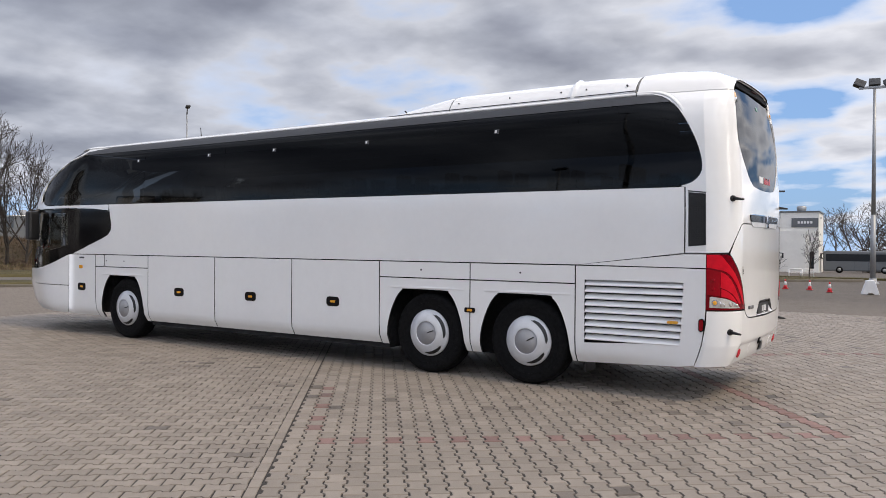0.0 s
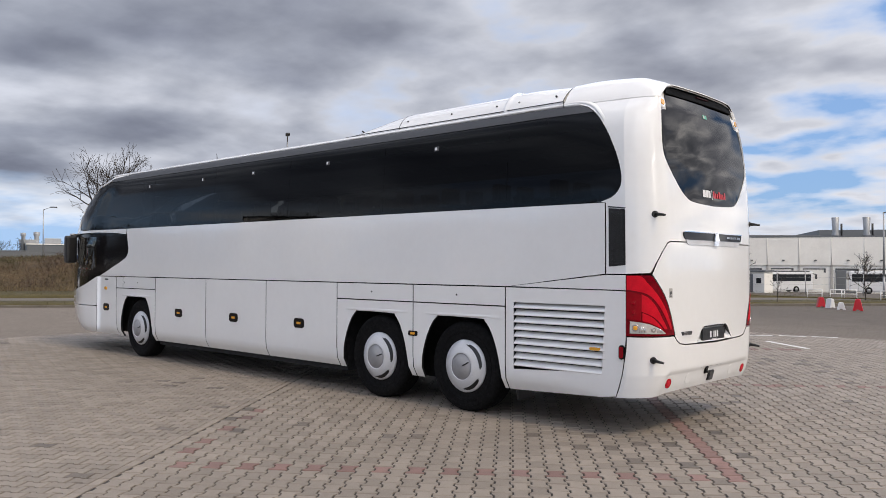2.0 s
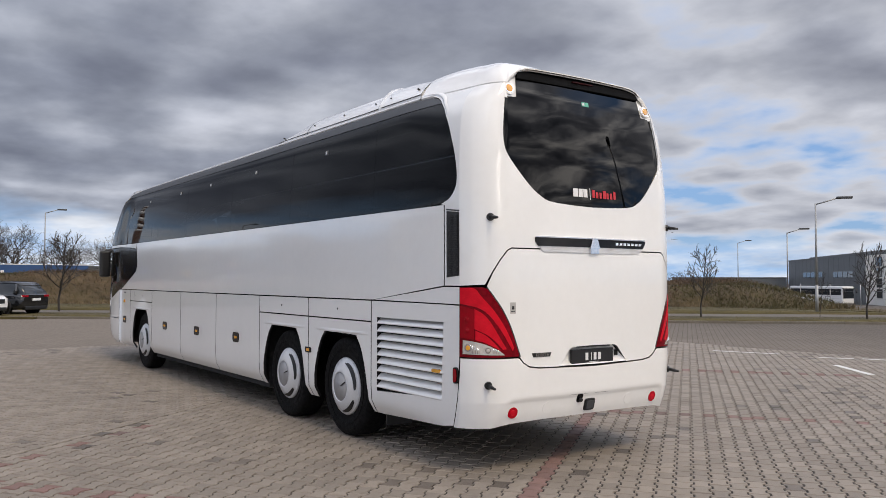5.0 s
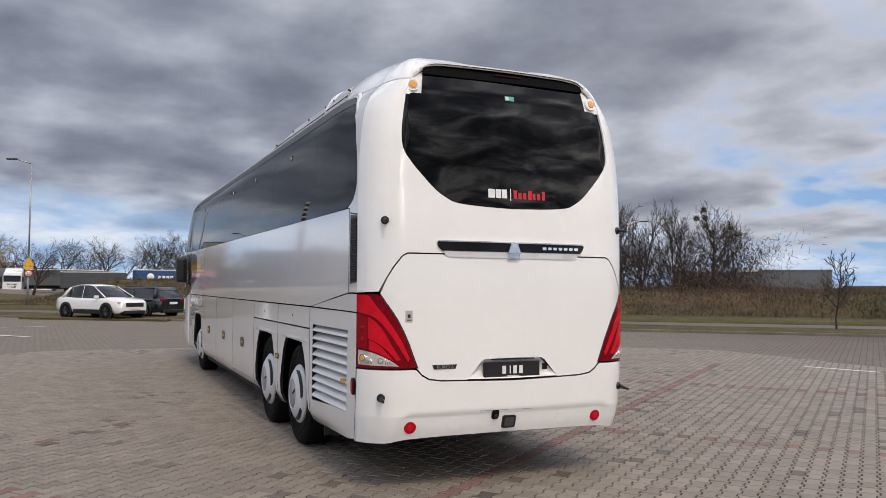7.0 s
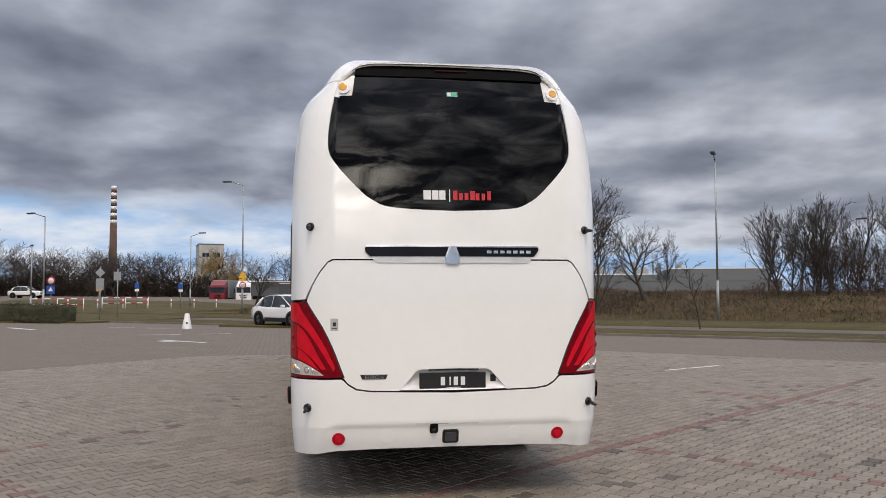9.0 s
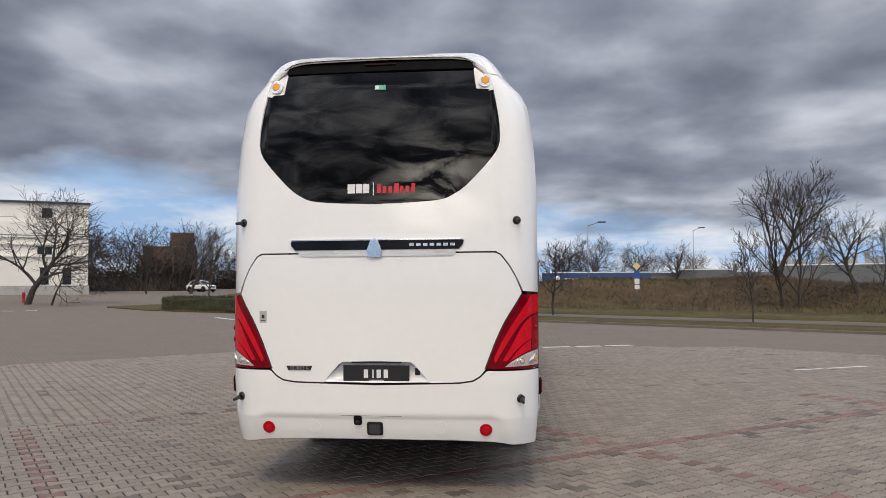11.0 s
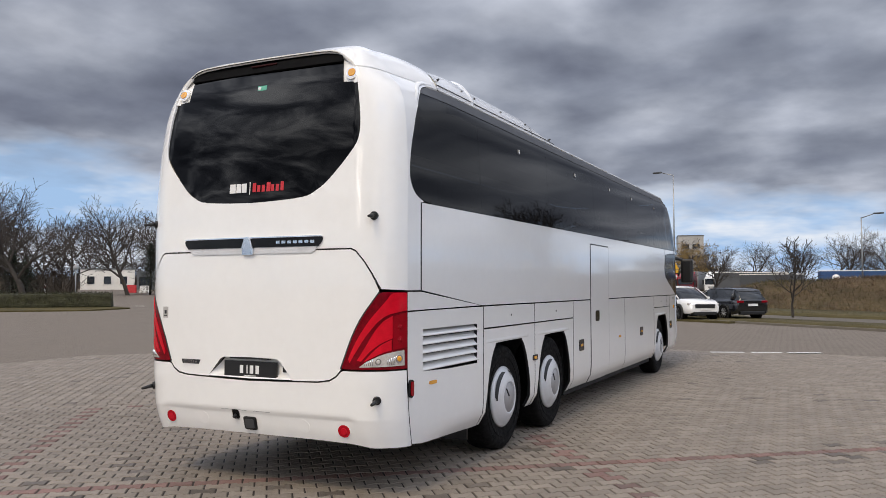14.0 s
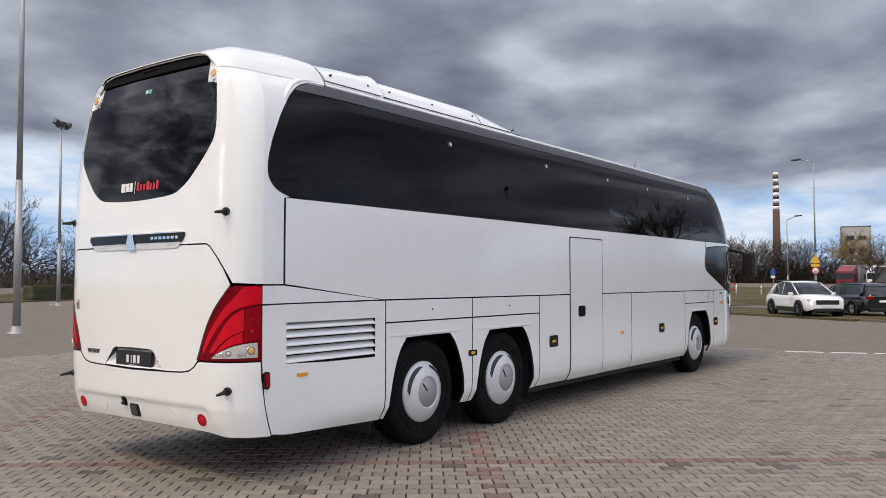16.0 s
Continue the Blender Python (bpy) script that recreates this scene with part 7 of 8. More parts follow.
# ---- lorries and far coaches ----
def lorry(label, paint, tarp, m):
    ob = thing("lorry", label, "lorry", "parked lorries", "", m)
    bm = add_box(bmesh.new(), 0.0, -1.22, 0.55, 2.2, 1.22, 2.78, 0.12)
    add_box(bm, 0.0, -1.18, 2.6, 1.95, 1.18, 3.05, 0.12)
    # raked deflector over the cab
    top = [bm.verts.new(v) for v in ((0.0, -1.12, 3.75), (0.0, 1.12, 3.75), (0.55, 1.08, 3.72), (0.55, -1.08, 3.72))]
    foot = [bm.verts.new(v) for v in ((0.0, -1.18, 3.0), (0.0, 1.18, 3.0), (1.75, 1.14, 3.0), (1.75, -1.14, 3.0))]
    bm.faces.new(top[::-1])
    for k in range(4):
        bm.faces.new((foot[k], foot[(k + 1) % 4], top[(k + 1) % 4], top[k]))
    bmesh.ops.recalc_face_normals(bm, faces=bm.faces)
    cabp = part("cab", bm, M[paint], ob)
    part("windscreen", box(2.16, -1.10, 1.80, 2.225, 1.10, 2.60, 0.03), M["window_dark"], cabp, "dark windscreen")
    part("sun_visor", box(2.1, -1.12, 2.60, 2.42, 1.12, 2.68, 0.02), M["window_dark"], cabp, "dark sun visor")
    to = lambda a, b, c: Vector((2.2 + c, a, b))
    for z0, z1, w0, w1 in ((1.30, 1.52, 0.62, 0.72), (0.92, 1.22, 0.46, 0.58)):
        part("grille", plate([(-w0, z0), (w0, z0), (w1, z1), (-w1, z1)], 0.03, to), M["black"], cabp, "black grille")
    part("bumper", box(1.9, -1.23, 0.32, 2.26, 1.23, 0.80, 0.05), M[paint], cabp)
    part("air_intake", plate([(-0.5, 0.42), (0.5, 0.42), (0.6, 0.66), (-0.6, 0.66)], 0.03, lambda a, b, c: Vector((2.255 + c, a, b))), M["black"], cabp, "black air intake")
    for s in (-1, 1):
        part("headlight", box(2.2, s * 0.95 - 0.18, 0.5, 2.28, s * 0.95 + 0.18, 0.68, 0.02), M["clear"], cabp)
        part("door_mirror", box(1.9, s * 1.42 - 0.12, 1.8, 2.05, s * 1.42 + 0.12, 2.5, 0.04), M["black"], cabp)
        part("side_window", box(1.1, s * 1.205 - 0.03, 1.8, 1.95, s * 1.205 + 0.03, 2.5, 0.02), M["window_dark"], cabp)
        for x in (1.45, -1.6, -9.0, -10.3, -11.6):
            part("wheel", lathe([(0.0, -0.15), (0.5, -0.15), (0.5, 0.15), (0.0, 0.15)], 18), M["rubber"], ob, m=pose(x, s * 1.0, 0.5))
    tr = part("trailer", box(-13.2, -1.27, 1.0, -0.6, 1.27, 3.85, 0.04), M[tarp], ob, "long tarpaulin trailer")
    part("chassis", box(-13.0, -0.9, 0.6, 1.0, 0.9, 1.0), M["dark"], ob)
    return ob


for y, paint, tarp, lb in ((-8.0, "truck_red", "tarp_grey", "dark red articulated lorry parked nose out"), (-4.0, "car_white", "tarp_grey", "white articulated lorry parked nose out"), (-0.3, "car_white", "tarp_dark", "white articulated lorry with a dark trailer, parked nose out")):
    lorry(lb, paint, tarp, pose(-127.0, y + 0.7, 0.0, 0, 0, -6))


def trailer(x, y, turn, length, top, tarp, label, marks=True):
    z = land(x, y)
    ob = thing("trailer", label, "trailer", "parked trailers", "", pose(x, y, z, 0, 0, turn))
    part("box", box(-length / 2, -1.27, 0.9, length / 2, 1.27, top, 0.05), M[tarp], ob)
    part("roof_edge", box(-length / 2 - 0.02, -1.29, top - 0.08, length / 2 + 0.02, 1.29, top + 0.02, 0.02), M["hall_white"], ob)
    part("chassis", box(-length / 2 + 0.2, -0.8, 0.5, length / 2 - 0.2, 0.8, 0.9), M["dark"], ob)
    for dx in (0.25, 0.33, 0.41):
        for s in (-1, 1):
            part("wheel", lathe([(0.0, -0.15), (0.5, -0.15), (0.5, 0.15), (0.0, 0.15)], 16), M["rubber"], ob, m=pose(length * dx, s * 1.05, 0.5))
    if not marks:
        return ob
    part("side_mark", lathe([(0.0, 0.0), (0.45, 0.0), (0.45, 0.02), (0.0, 0.02)], 24), M["sign_white"], ob, "round white mark", m=pose(-length / 2 + 1.7, -1.30, top - 0.9))
    for k in range(4):
        part("mark_bar", box(-length / 2 + 2.6 + k * 0.5, -1.30, top - 1.1, -length / 2 + 2.95 + k * 0.5, -1.275, top - 0.75), M["sign_white"], ob)
    return ob


trailer(-104.9, 18.5, 97, 14.0, 3.24, "tarp_blue", "blue tarpaulin trailer behind the bank")
trailer(-95.0, 6.8, 60, 6.5, 2.7, "tarp_dark", "dark tarpaulin trailer behind the bank", False)
trailer(-108.0, 3.5, 95, 9.0, 2.9, "tarp_dark", "dark grey tarpaulin trailer behind the bank", False)


def far_coach(x, y, turn, length, dark, label, k=1.0, dark_roof=False):
    """A coach far off; local -x is its front."""
    ob = thing("far_coach", label, "coach", "far coaches", "", pose(x, y, land(x, y), 0, 0, turn))
    hw, h = 1.25 * k, 3.25 * k
    part("body", box(-length / 2, -hw, 0.30 * k, length / 2, hw, h, 0.22 * k), M["hall_grey"] if dark else M["car_white"], ob)
    if dark_roof:
        part("roof", box(-length / 2 + 0.3, -hw + 0.02, 2.72 * k, length / 2 - 0.1, hw - 0.02, h + 0.06, 0.18 * k), M["trim_grey"], ob, "dark roof")
    for s in (-1, 1):
        part("window_band", box(-length / 2 + 0.35 * k, s * hw - 0.015, 1.75 * k, length / 2 - 0.35 * k, s * hw + 0.015, 2.8 * k, 0.01), M["window_dark"], ob, "dark window band")
        for f in (-0.30, 0.24):
            w = part("wheel", lathe([(0.0, -0.12), (0.46 * k, -0.12), (0.5 * k, -0.06), (0.5 * k, 0.06), (0.46 * k, 0.12), (0.0, 0.12)], 20), M["rubber"], ob, m=pose(length * f, s * (hw - 0.10), 0.5 * k))
            part("hub", lathe([(0.0, -0.02), (0.25 * k, -0.02), (0.25 * k, 0.02), (0.0, 0.02)], 16), M["steel"], w, m=pose(0, s * 0.12, 0))
        for f in (-0.12, 0.05, 0.38):
            part("hatch_joint", box(length * f - 0.015, s * hw - 0.004, 0.4 * k, length * f + 0.015, s * hw + 0.004, 1.6 * k), M["trim_grey"], ob)
        part("mirror", add_tube(add_tube(bmesh.new(), (-length / 2 + 0.1, s * hw * 0.9, 2.9 * k), (-length / 2 - 0.45 * k, s * hw * 1.02, 2.8 * k), 0.05, 0.05, 8), (-length / 2 - 0.45 * k, s * hw * 1.02, 2.82 * k), (-length / 2 - 0.45 * k, s * hw * 1.02, 2.1 * k), 0.10, 0.10, 8), M["black"], ob)
    part("windscreen", box(-length / 2 - 0.02, -hw * 0.88, 1.2 * k, -length / 2 + 0.06, hw * 0.88, 2.9 * k, 0.01), M["window_dark"], ob)
    part("rear_window", box(length / 2 - 0.06, -hw * 0.8, 2.0 * k, length / 2 + 0.02, hw * 0.8, 2.9 * k, 0.01), M["window_dark"], ob)
    return ob


far_coach(-11.6, 112.0, 5, 9.2, True, "grey coach parked before a wood", 0.85)
far_coach(-30.2, 84.3, 227, 9.0, False, "white coach with a dark roof parked before a hall", 0.66, True)
far_coach(-22.9, 98.8, 206, 7.4, False, "white coach parked before a white hall", 0.775)
far_coach(-49.8, 96.6, 163, 8.4, False, "white coach half hidden by a grassy bank", 0.68)


M["pane_green"] = material("green_facade_glass", (0.05, 0.12, 0.09), 0.12, 0, 0.1, 2)


# ---- buildings ----
def facade_block(name, a, b, depth, z0, z1, mat, label, category="building"):
    """A block whose front runs from a to b; returns the thing, its length; local x along the front, y to the back."""
    a, b = Vector(a), Vector(b)
    L_ = (b - a).length
    ob = thing(name, label, category, "", "", pose(a.x, a.y, z0, 0, 0, math.degrees(math.atan2((b - a).y, (b - a).x))))
    part("wall", box(0, 0, -1.0, L_, depth, z1 - z0), M[mat], ob)
    part("roof", box(-0.1, -0.1, z1 - z0, L_ + 0.1, depth + 0.1, z1 - z0 + 0.18), M["hall_grey"], ob, "flat grey roof")
    return ob, L_


def win(ob, x, z, w, h, mat="window_dark", frame="hall_white", y=0.0, name="window", out=-1):
    f = part(name, box(x, y - 0.05, z, x + w, y + 0.05, z + h, 0.01), M[frame], ob)
    n = max(1, round(w / 1.1))
    for k in range(n):
        part("pane", box(x + 0.06 + k * (w - 0.06) / n, y + min(out * 0.075, out * 0.03), z + 0.06, x + (k + 1) * (w - 0.06) / n, y + max(out * 0.075, out * 0.03), z + h - 0.06), M[mat], f)
    return f


# white hall beyond the street
hall, L_ = facade_block("white_hall", (-39.4, 98.4), (-16.5, 110.8), 30, -1.6, 5.2, "hall_white", "long white industrial hall with panelled upper wall")
for k in range(7):
    x = k * 3.6
    part("panel", box(x + 0.03, -0.14, 3.4, x + 3.57, 0.0, 6.75, 0.02), M["hall_white"], hall)
    part("gate_recess", box(x + 0.45, -0.05, 2.55, x + 3.0, 0.02, 3.05), M["trim_grey"], hall, "dark gap over the gate")
    part("gate", box(x + 0.5, -0.09, 0.0, x + 2.75, 0.02, 2.9), M["hall_white" if k % 3 else "hall_grey"], hall)
    part("wall_lamp", box(x + 1.7, -0.35, 3.95, x + 1.95, -0.14, 4.08), M["trim_grey"], hall)
    part("pilaster", box(x - 0.14, -0.10, 0, x + 0.14, 0.0, 3.4), M["concrete"], hall)
    part("downpipe", tube((x + 0.02, -0.18, 3.4), (x + 0.02, -0.18, 6.7), 0.035), M["hall_white"], hall)
for x in (11.9, 15.4):
    st = part("roof_vent", lathe([(0.0, 0.0), (0.42, 0.0), (0.42, 0.3), (0.33, 0.6), (0.45, 2.4), (0.38, 2.45), (0.0, 2.4)], 20, "z"), M["steel"], hall, "steel roof vent", m=pose(x, 3.0, 6.9))
    part("stack", tube((x + 0.9, 4.0, 6.9), (x + 0.9, 4.0, 8.6), 0.12), M["black"], hall, "thin dark stack")
part("roof_ridge", box(11.0, 8.0, 6.8, 25.5, 28, 8.0), M["hall_grey"], hall, "dark raised roof behind")
# its grey end wall, running away from the street
off, L_ = facade_block("grey_office", (-83.0, 143.8), (-39.46, 98.42), 18, -1.5, 5.12, "hall_grey", "long grey clad office wing with strip windows", "office")
part("raised_roof", box(11.3, 1.0, 6.6, L_ - 0.5, 17, 7.05), M["hall_grey"], off)
for k in range(17):
    part("wall_panel", box(k * 2.7 + 0.03, -0.05, 0.1, k * 2.7 + 2.67, 0.0, 6.5, 0.02), M["hall_grey"], off)
for k in range(5):
    win(off, 11.4 + k * 2.5, 3.45, 2.3, 1.05, frame="steel", y=-0.06)
for k in range(4):
    win(off, 29.8 + k * 2.45, 3.45, 2.25, 1.0, frame="steel", y=-0.06)
part("stair_tower", box(46.2, -0.5, 0.0, 54.4, 1.0, 6.35, 0.02), M["hall_white"], off, "white rendered stair tower")
for k in range(4):
    win(off, 50.6, 0.9 + k * 1.33, 2.0, 1.15, frame="trim_grey", y=-0.5)
for k in range(8):
    part("green_pane", box(55.3 + k * 0.96, -0.14, 4.25, 56.22 + k * 0.96, -0.05, 6.0), M["pane_green"], off, "green glass pane")
for k in range(5):
    win(off, 55.4 + k * 1.52, 3.4, 1.4, 0.8, frame="hall_white", y=-0.06)
win(off, 56.5, 0.1, 3.2, 2.2, frame="steel", y=-0.06, name="glazed_entrance")
for x in (47.5,):
    part("aerial", tube((x, 2.0, 6.9), (x, 2.0, 9.2), 0.06, 0.03), M["steel"], off)
hut, L_ = facade_block("guard_hut", (-28.95, 75.9), (-27.1, 75.65), 1.5, -0.8, 1.15, "hall_white", "small white guard hut with a dark window", "hut")
win(hut, 1.05, 0.85, 0.6, 0.6)
part("door", box(0.15, -0.04, 0.05, 0.75, 0.02, 1.75, 0.01), M["hall_grey"], hut, "grey door")
vb, L_ = facade_block("dealer_block", (-20.6, 107.4), (-16.2, 107.8), 9, -1.6, 5.9, "hall_white", "white dealership block with a dark name board", "building")
part("name_board", box(1.3, -0.12, 5.65, 4.35, 0.0, 6.8, 0.02), M["hall_grey"], vb, "dark name board with white bars")
for k in range(5):
    part("board_bar", box(2.0 + k * 0.36, -0.16, 6.1, 2.25 + k * 0.36, -0.11, 6.4), M["sign_white"], vb)
part("side_window", box(3.4, -0.06, 0.4, 3.9, 0.0, 2.6), M["window_dark"], vb)
part("roof_vent", lathe([(0.0, 0.0), (0.5, 0.0), (0.6, 0.8), (0.4, 0.95), (0.0, 0.95)], 16, "z"), M["steel"], vb, m=pose(2.2, 3, 7.5))
part("low_front", box(0.0, -0.25, 0.0, 3.0, -0.002, 5.2, 0.03), M["hall_white"], vb, "white panelled lower front")
# grey halls behind the bank
gh, L_ = facade_block("grey_hall", (-136.0, 22.0), (-116.0, 82.0), 30, 0.0, 3.5, "hall_grey", "long grey factory hall behind the bank")
for x0, x1, h in ((12, 20, 4.2), (27, 44, 4.7), (46, 62, 5.6)):
    part("upper_block", box(x0, 3, 3.5, x1, 20, h, 0.05), M["hall_grey"], gh)
    part("roof_edge", box(x0 - 0.1, 2.9, h - 0.05, x1 + 0.1, 20.1, h + 0.12), M["hall_white"], gh, "white roof edge")
rs = random.Random(52)
for k in range(24):
    x, y, h = (rs.uniform(26, 45) if k < 17 else rs.uniform(2, 60)), rs.uniform(5, 18), rs.uniform(1.0, 3.9)
    r = rs.uniform(0.14, 0.42)
    part("roof_stack", lathe([(0.0, 0.0), (r, 0.0), (r, h * 0.8), (r * 1.4, h * 0.86), (r * 1.4, h), (0.0, h + 0.05)], 12, "z"), M["steel"], gh, "steel roof stack", m=pose(x, y, 3.6))
for k in range(5):
    part("roof_duct", box(26 + k * 3.6, 6.0, 4.9, 28.4 + k * 3.6, 7.2, 5.5 + 0.25 * (k % 3), 0.05), M["steel"], gh, "steel air duct on the roof")
for k in range(20):
    part("wall_panel", box(k * 3.15 + 0.03, -0.06, 0.1, k * 3.15 + 3.12, 0.0, 3.4, 0.02), M["hall_grey"], gh)
bh, L_ = facade_block("low_hall", (-104.0, 96.0), (-86.0, 112.0), 25, -1.0, 4.4, "hall_grey", "low grey hall with bright roof edge")
part("roof_edge", box(-0.2, -0.2, 5.3, L_ * 0.55, 10, 5.6), M["hall_white"], bh)
lb, L_ = facade_block("low_shed", (-101.0, 132.5), (-83.3, 143.5), 14, -1.6, 2.0, "hall_grey", "low grey shed beside an office wing")
# white villa beyond the entrance
hz = land(-83, -55)
ho, L_ = facade_block("white_villa", (-82.2, -56.6), (-90.0, -44.6), 10, hz, 8.0, "hall_white", "white flat-roofed villa with tall windows", "house")
part("upper_storey", box(1.3, 0.25, 8.0 - hz, L_, 9.5, 9.8 - hz), M["hall_white"], ho)
part("tower_storey", box(4.2, 0.6, 9.8 - hz, L_, 9.0, 12.1 - hz), M["hall_white"], ho)
part("tower_roof", box(4.0, 0.35, 12.1 - hz, L_ + 0.2, 9.3, 12.35 - hz), M["trim_grey"], ho, "dark flat roof")
for z in (5.5, 6.95, 7.85):
    part("cornice", box(-0.25, -0.25, z - hz, L_, 0.0, z + 0.2 - hz, 0.03), M["hall_white"], ho)
for x in (0.5, 8.6):
    win(ho, x, 5.75 - hz, 1.7, 1.1)
for x in (0.9, 8.9, 11.4):
    win(ho, x, 2.1 - hz, 1.1, 2.2, name="tall_window")
win(ho, 9.0, 10.3 - hz, 1.3, 1.3, y=0.6)
part("plinth_wall", box(-3.0, -3.0, -0.6, L_, -2.6, 0.95, 0.04), M["concrete"], ho, "low grey garden wall")
sh, L_ = facade_block("grey_kiosk", (-73.8, -65.1), (-76.4, -62.5), 3.0, land(-75, -64), 3.1, "hall_grey", "dark grey flat-roofed kiosk", "kiosk")
for k in range(2):
    part("shutter", box(0.25 + k * 1.75, -0.04, 0.2, 1.7 + k * 1.75, 0.02, 1.5, 0.01), M["hall_grey"], sh)
po, L_ = facade_block("entrance_porch", (-75.5, -70.5), (-77.2, -68.8), 4.0, land(-76, -70), 3.5, "hall_grey", "grey glazed entrance beside the gatehouse", "house")
part("glazed_door", box(0.3, -0.04, 0.1, 1.9, 0.02, 1.7, 0.01), M["window_dark"], po, "dark glazed door")
gw, L_ = facade_block("gatehouse", (-70.6, -75.4), (-75.4, -70.8), 4.0, land(-73, -73), 3.9, "hall_white", "low white gatehouse with small windows", "house")
for k in range(3):
    win(gw, 0.8 + k * 2.0, 0.7, 1.0, 1.1)
# office block, brick block and chimney far off
wb, L_ = facade_block("office_block", (-189.4, -19.6), (-190.6, -14.1), 10, 0.3, 13.2, "concrete", "white office block with rows of windows", "building")
for r in range(4):
    for k in range(2):
        win(wb, 0.7 + k * 2.4, 1.5 + r * 2.8, 1.7, 1.1, frame="concrete")
br, L_ = facade_block("brick_block", (-143.3, -64.5), (-147.3, -55.6), 10, 0.5, 9.6, "brick_brown", "tall dark brown brick building", "building")
part("upper_block", box(4.9, 0.3, 8.6, 9.4, 8, 12.0), M["brick_brown"], br)
ch = thing("chimney", "tall striped factory chimney, red and white at the top", "chimney", "", "", pose(-662, -153, -2))
part("shaft", lathe([(0.0, 0.0), (3.4, 0.0), (2.55, 59.5), (0.0, 59.5)], 24, "z"), M["brick_brown"], ch, "brown brick shaft")
for k in range(11):
    z = 59.5 + k * 2.69
    r = 2.55 - 0.05 * k
    part("band", lathe([(0.0, z), (r, z), (r - 0.05, z + 2.69), (0.0, z + 2.69)], 24, "z"), M["sign_white" if k % 2 == 0 else "brick_brown"], ch)


# ---- hedges, markings and street furniture ----
def hedge(a, b, w, h, label, seed):
    a, b = Vector(a), Vector(b)
    L_ = (b - a).length
    z = land((a.x + b.x) / 2, (a.y + b.y) / 2)
    ob = thing("hedge", label, "hedge", "clipped hedges", "", pose(a.x, a.y, z, 0, 0, math.degrees(math.atan2((b - a).y, (b - a).x))))
    bm = add_box(bmesh.new(), 0, -w / 2, 0, L_, w / 2, h, 0.15)
    bmesh.ops.subdivide_edges(bm, edges=bm.edges[:], cuts=6, use_grid_fill=True)
    for v in bm.verts:
        v.co += Vector((noise.noise(v.co * 2.1), noise.noise(v.co * 2.3 + Vector((5, 0, 0))), noise.noise(v.co * 1.9 + Vector((0, 9, 0))))) * 0.07
    part("foliage", bm, M["hedge"], ob)
    r2 = random.Random(seed)
    bv, bf = [], []
    for k in range(int(L_ * 420)):
        x, f = r2.uniform(0, L_), r2.choice((0, 1, 1, 2))
        p = Vector((x, (-w / 2 if f == 0 else w / 2) if f != 1 else r2.uniform(-w / 2, w / 2), h if f == 1 else r2.uniform(0.05, h)))
        d = Vector((r2.gauss(0, 0.06), r2.gauss(0, 0.08), r2.gauss(0.03, 0.06)))
        e = Vector((r2.gauss(0, 1), r2.gauss(0, 1), r2.gauss(0, 1))).normalized() * 0.025
        o_ = len(bv)
        bv += [tuple(p + e), tuple(p - e), tuple(p + d * 1.6)]
        bf.append((o_, o_ + 1, o_ + 2))
    o = new("leaves", mesh_of("leaves", bv, bf, M["hedge"]))
    o.parent = ob
    return ob


hedge((-50.8, -15.5), (-45.2, -6.2), 1.3, 1.0, "low clipped dark hedge beside the entrance", 1)
hedge((-31.9, -37.4), (-37.2, -31.9), 1.3, 1.0, "low clipped brown hedge on a grass island", 2)
hedge((-27.0, -44.0), (-33.5, -44.6), 1.4, 1.1, "low clipped brown hedge by the kerb", 3)


def island(name, pts, label):
    bm = bmesh.new()
    f = bm.faces.new([bm.verts.new((x, y, land(x, y) + 0.08)) for x, y in pts])
    bmesh.ops.triangulate(bm, faces=[f])
    r = bmesh.ops.extrude_face_region(bm, geom=bm.faces[:])
    for v in r["geom"]:
        if isinstance(v, bmesh.types.BMVert):
            v.co.z -= 0.5
    bmesh.ops.recalc_face_normals(bm, faces=bm.faces)
    return tagged(part(name, bm, M["grass"]), label, "grass", kind="structure")


island("grass_island", [(-44.5, -5.0), (-49.5, -16.5), (-54, -22), (-62, -20), (-60, -4), (-52, 0.5)], "grass island with a hedge beside the entrance")
island("grass_island", [(-28.2, -34.2), (-33.4, -29.7), (-37.0, -30.0), (-39.4, -37.2), (-31.4, -43.6)], "grass island with a hedge")
island("grass_island", [(-24.0, -42.6), (-34.5, -43.2), (-34, -56), (-22, -58)], "grass island with a low hedge")
island("grass_field", [(-62, -4), (-66, -22), (-105, -30), (-108, -9), (-90, 2), (-64, 6)], "mown grass before the lorry park")
island("grass_field", [(-30, 46.5), (6, 49), (8, 53), (-34, 50.5)], "strip of grass before the far street")
island("grass_island", [(-37.8, 3.2), (-33.6, 9.3), (-36.6, 10.4), (-42, 9.0), (-41, 4.0)], "worn grass tip where two cars are parked")


def marking(name, pts, w, label="worn white painted line on the paving"):
    bm = bmesh.new()
    for (xa, ya), (xb, yb) in pts:
        a, b = Vector((xa, ya)), Vector((xb, yb))
        n = Vector((-(b - a).y, (b - a).x)).normalized() * w / 2
        bm.faces.new([bm.verts.new((p.x, p.y, land(p.x, p.y) + 0.004)) for p in (a - n, b - n, b + n, a + n)])
    bmesh.ops.recalc_face_normals(bm, faces=bm.faces)
    for f in bm.faces:
        if f.normal.z < 0:
            f.normal_flip()
    return tagged(part(name, bm, M["line"]), label, "road marking", kind="structure")


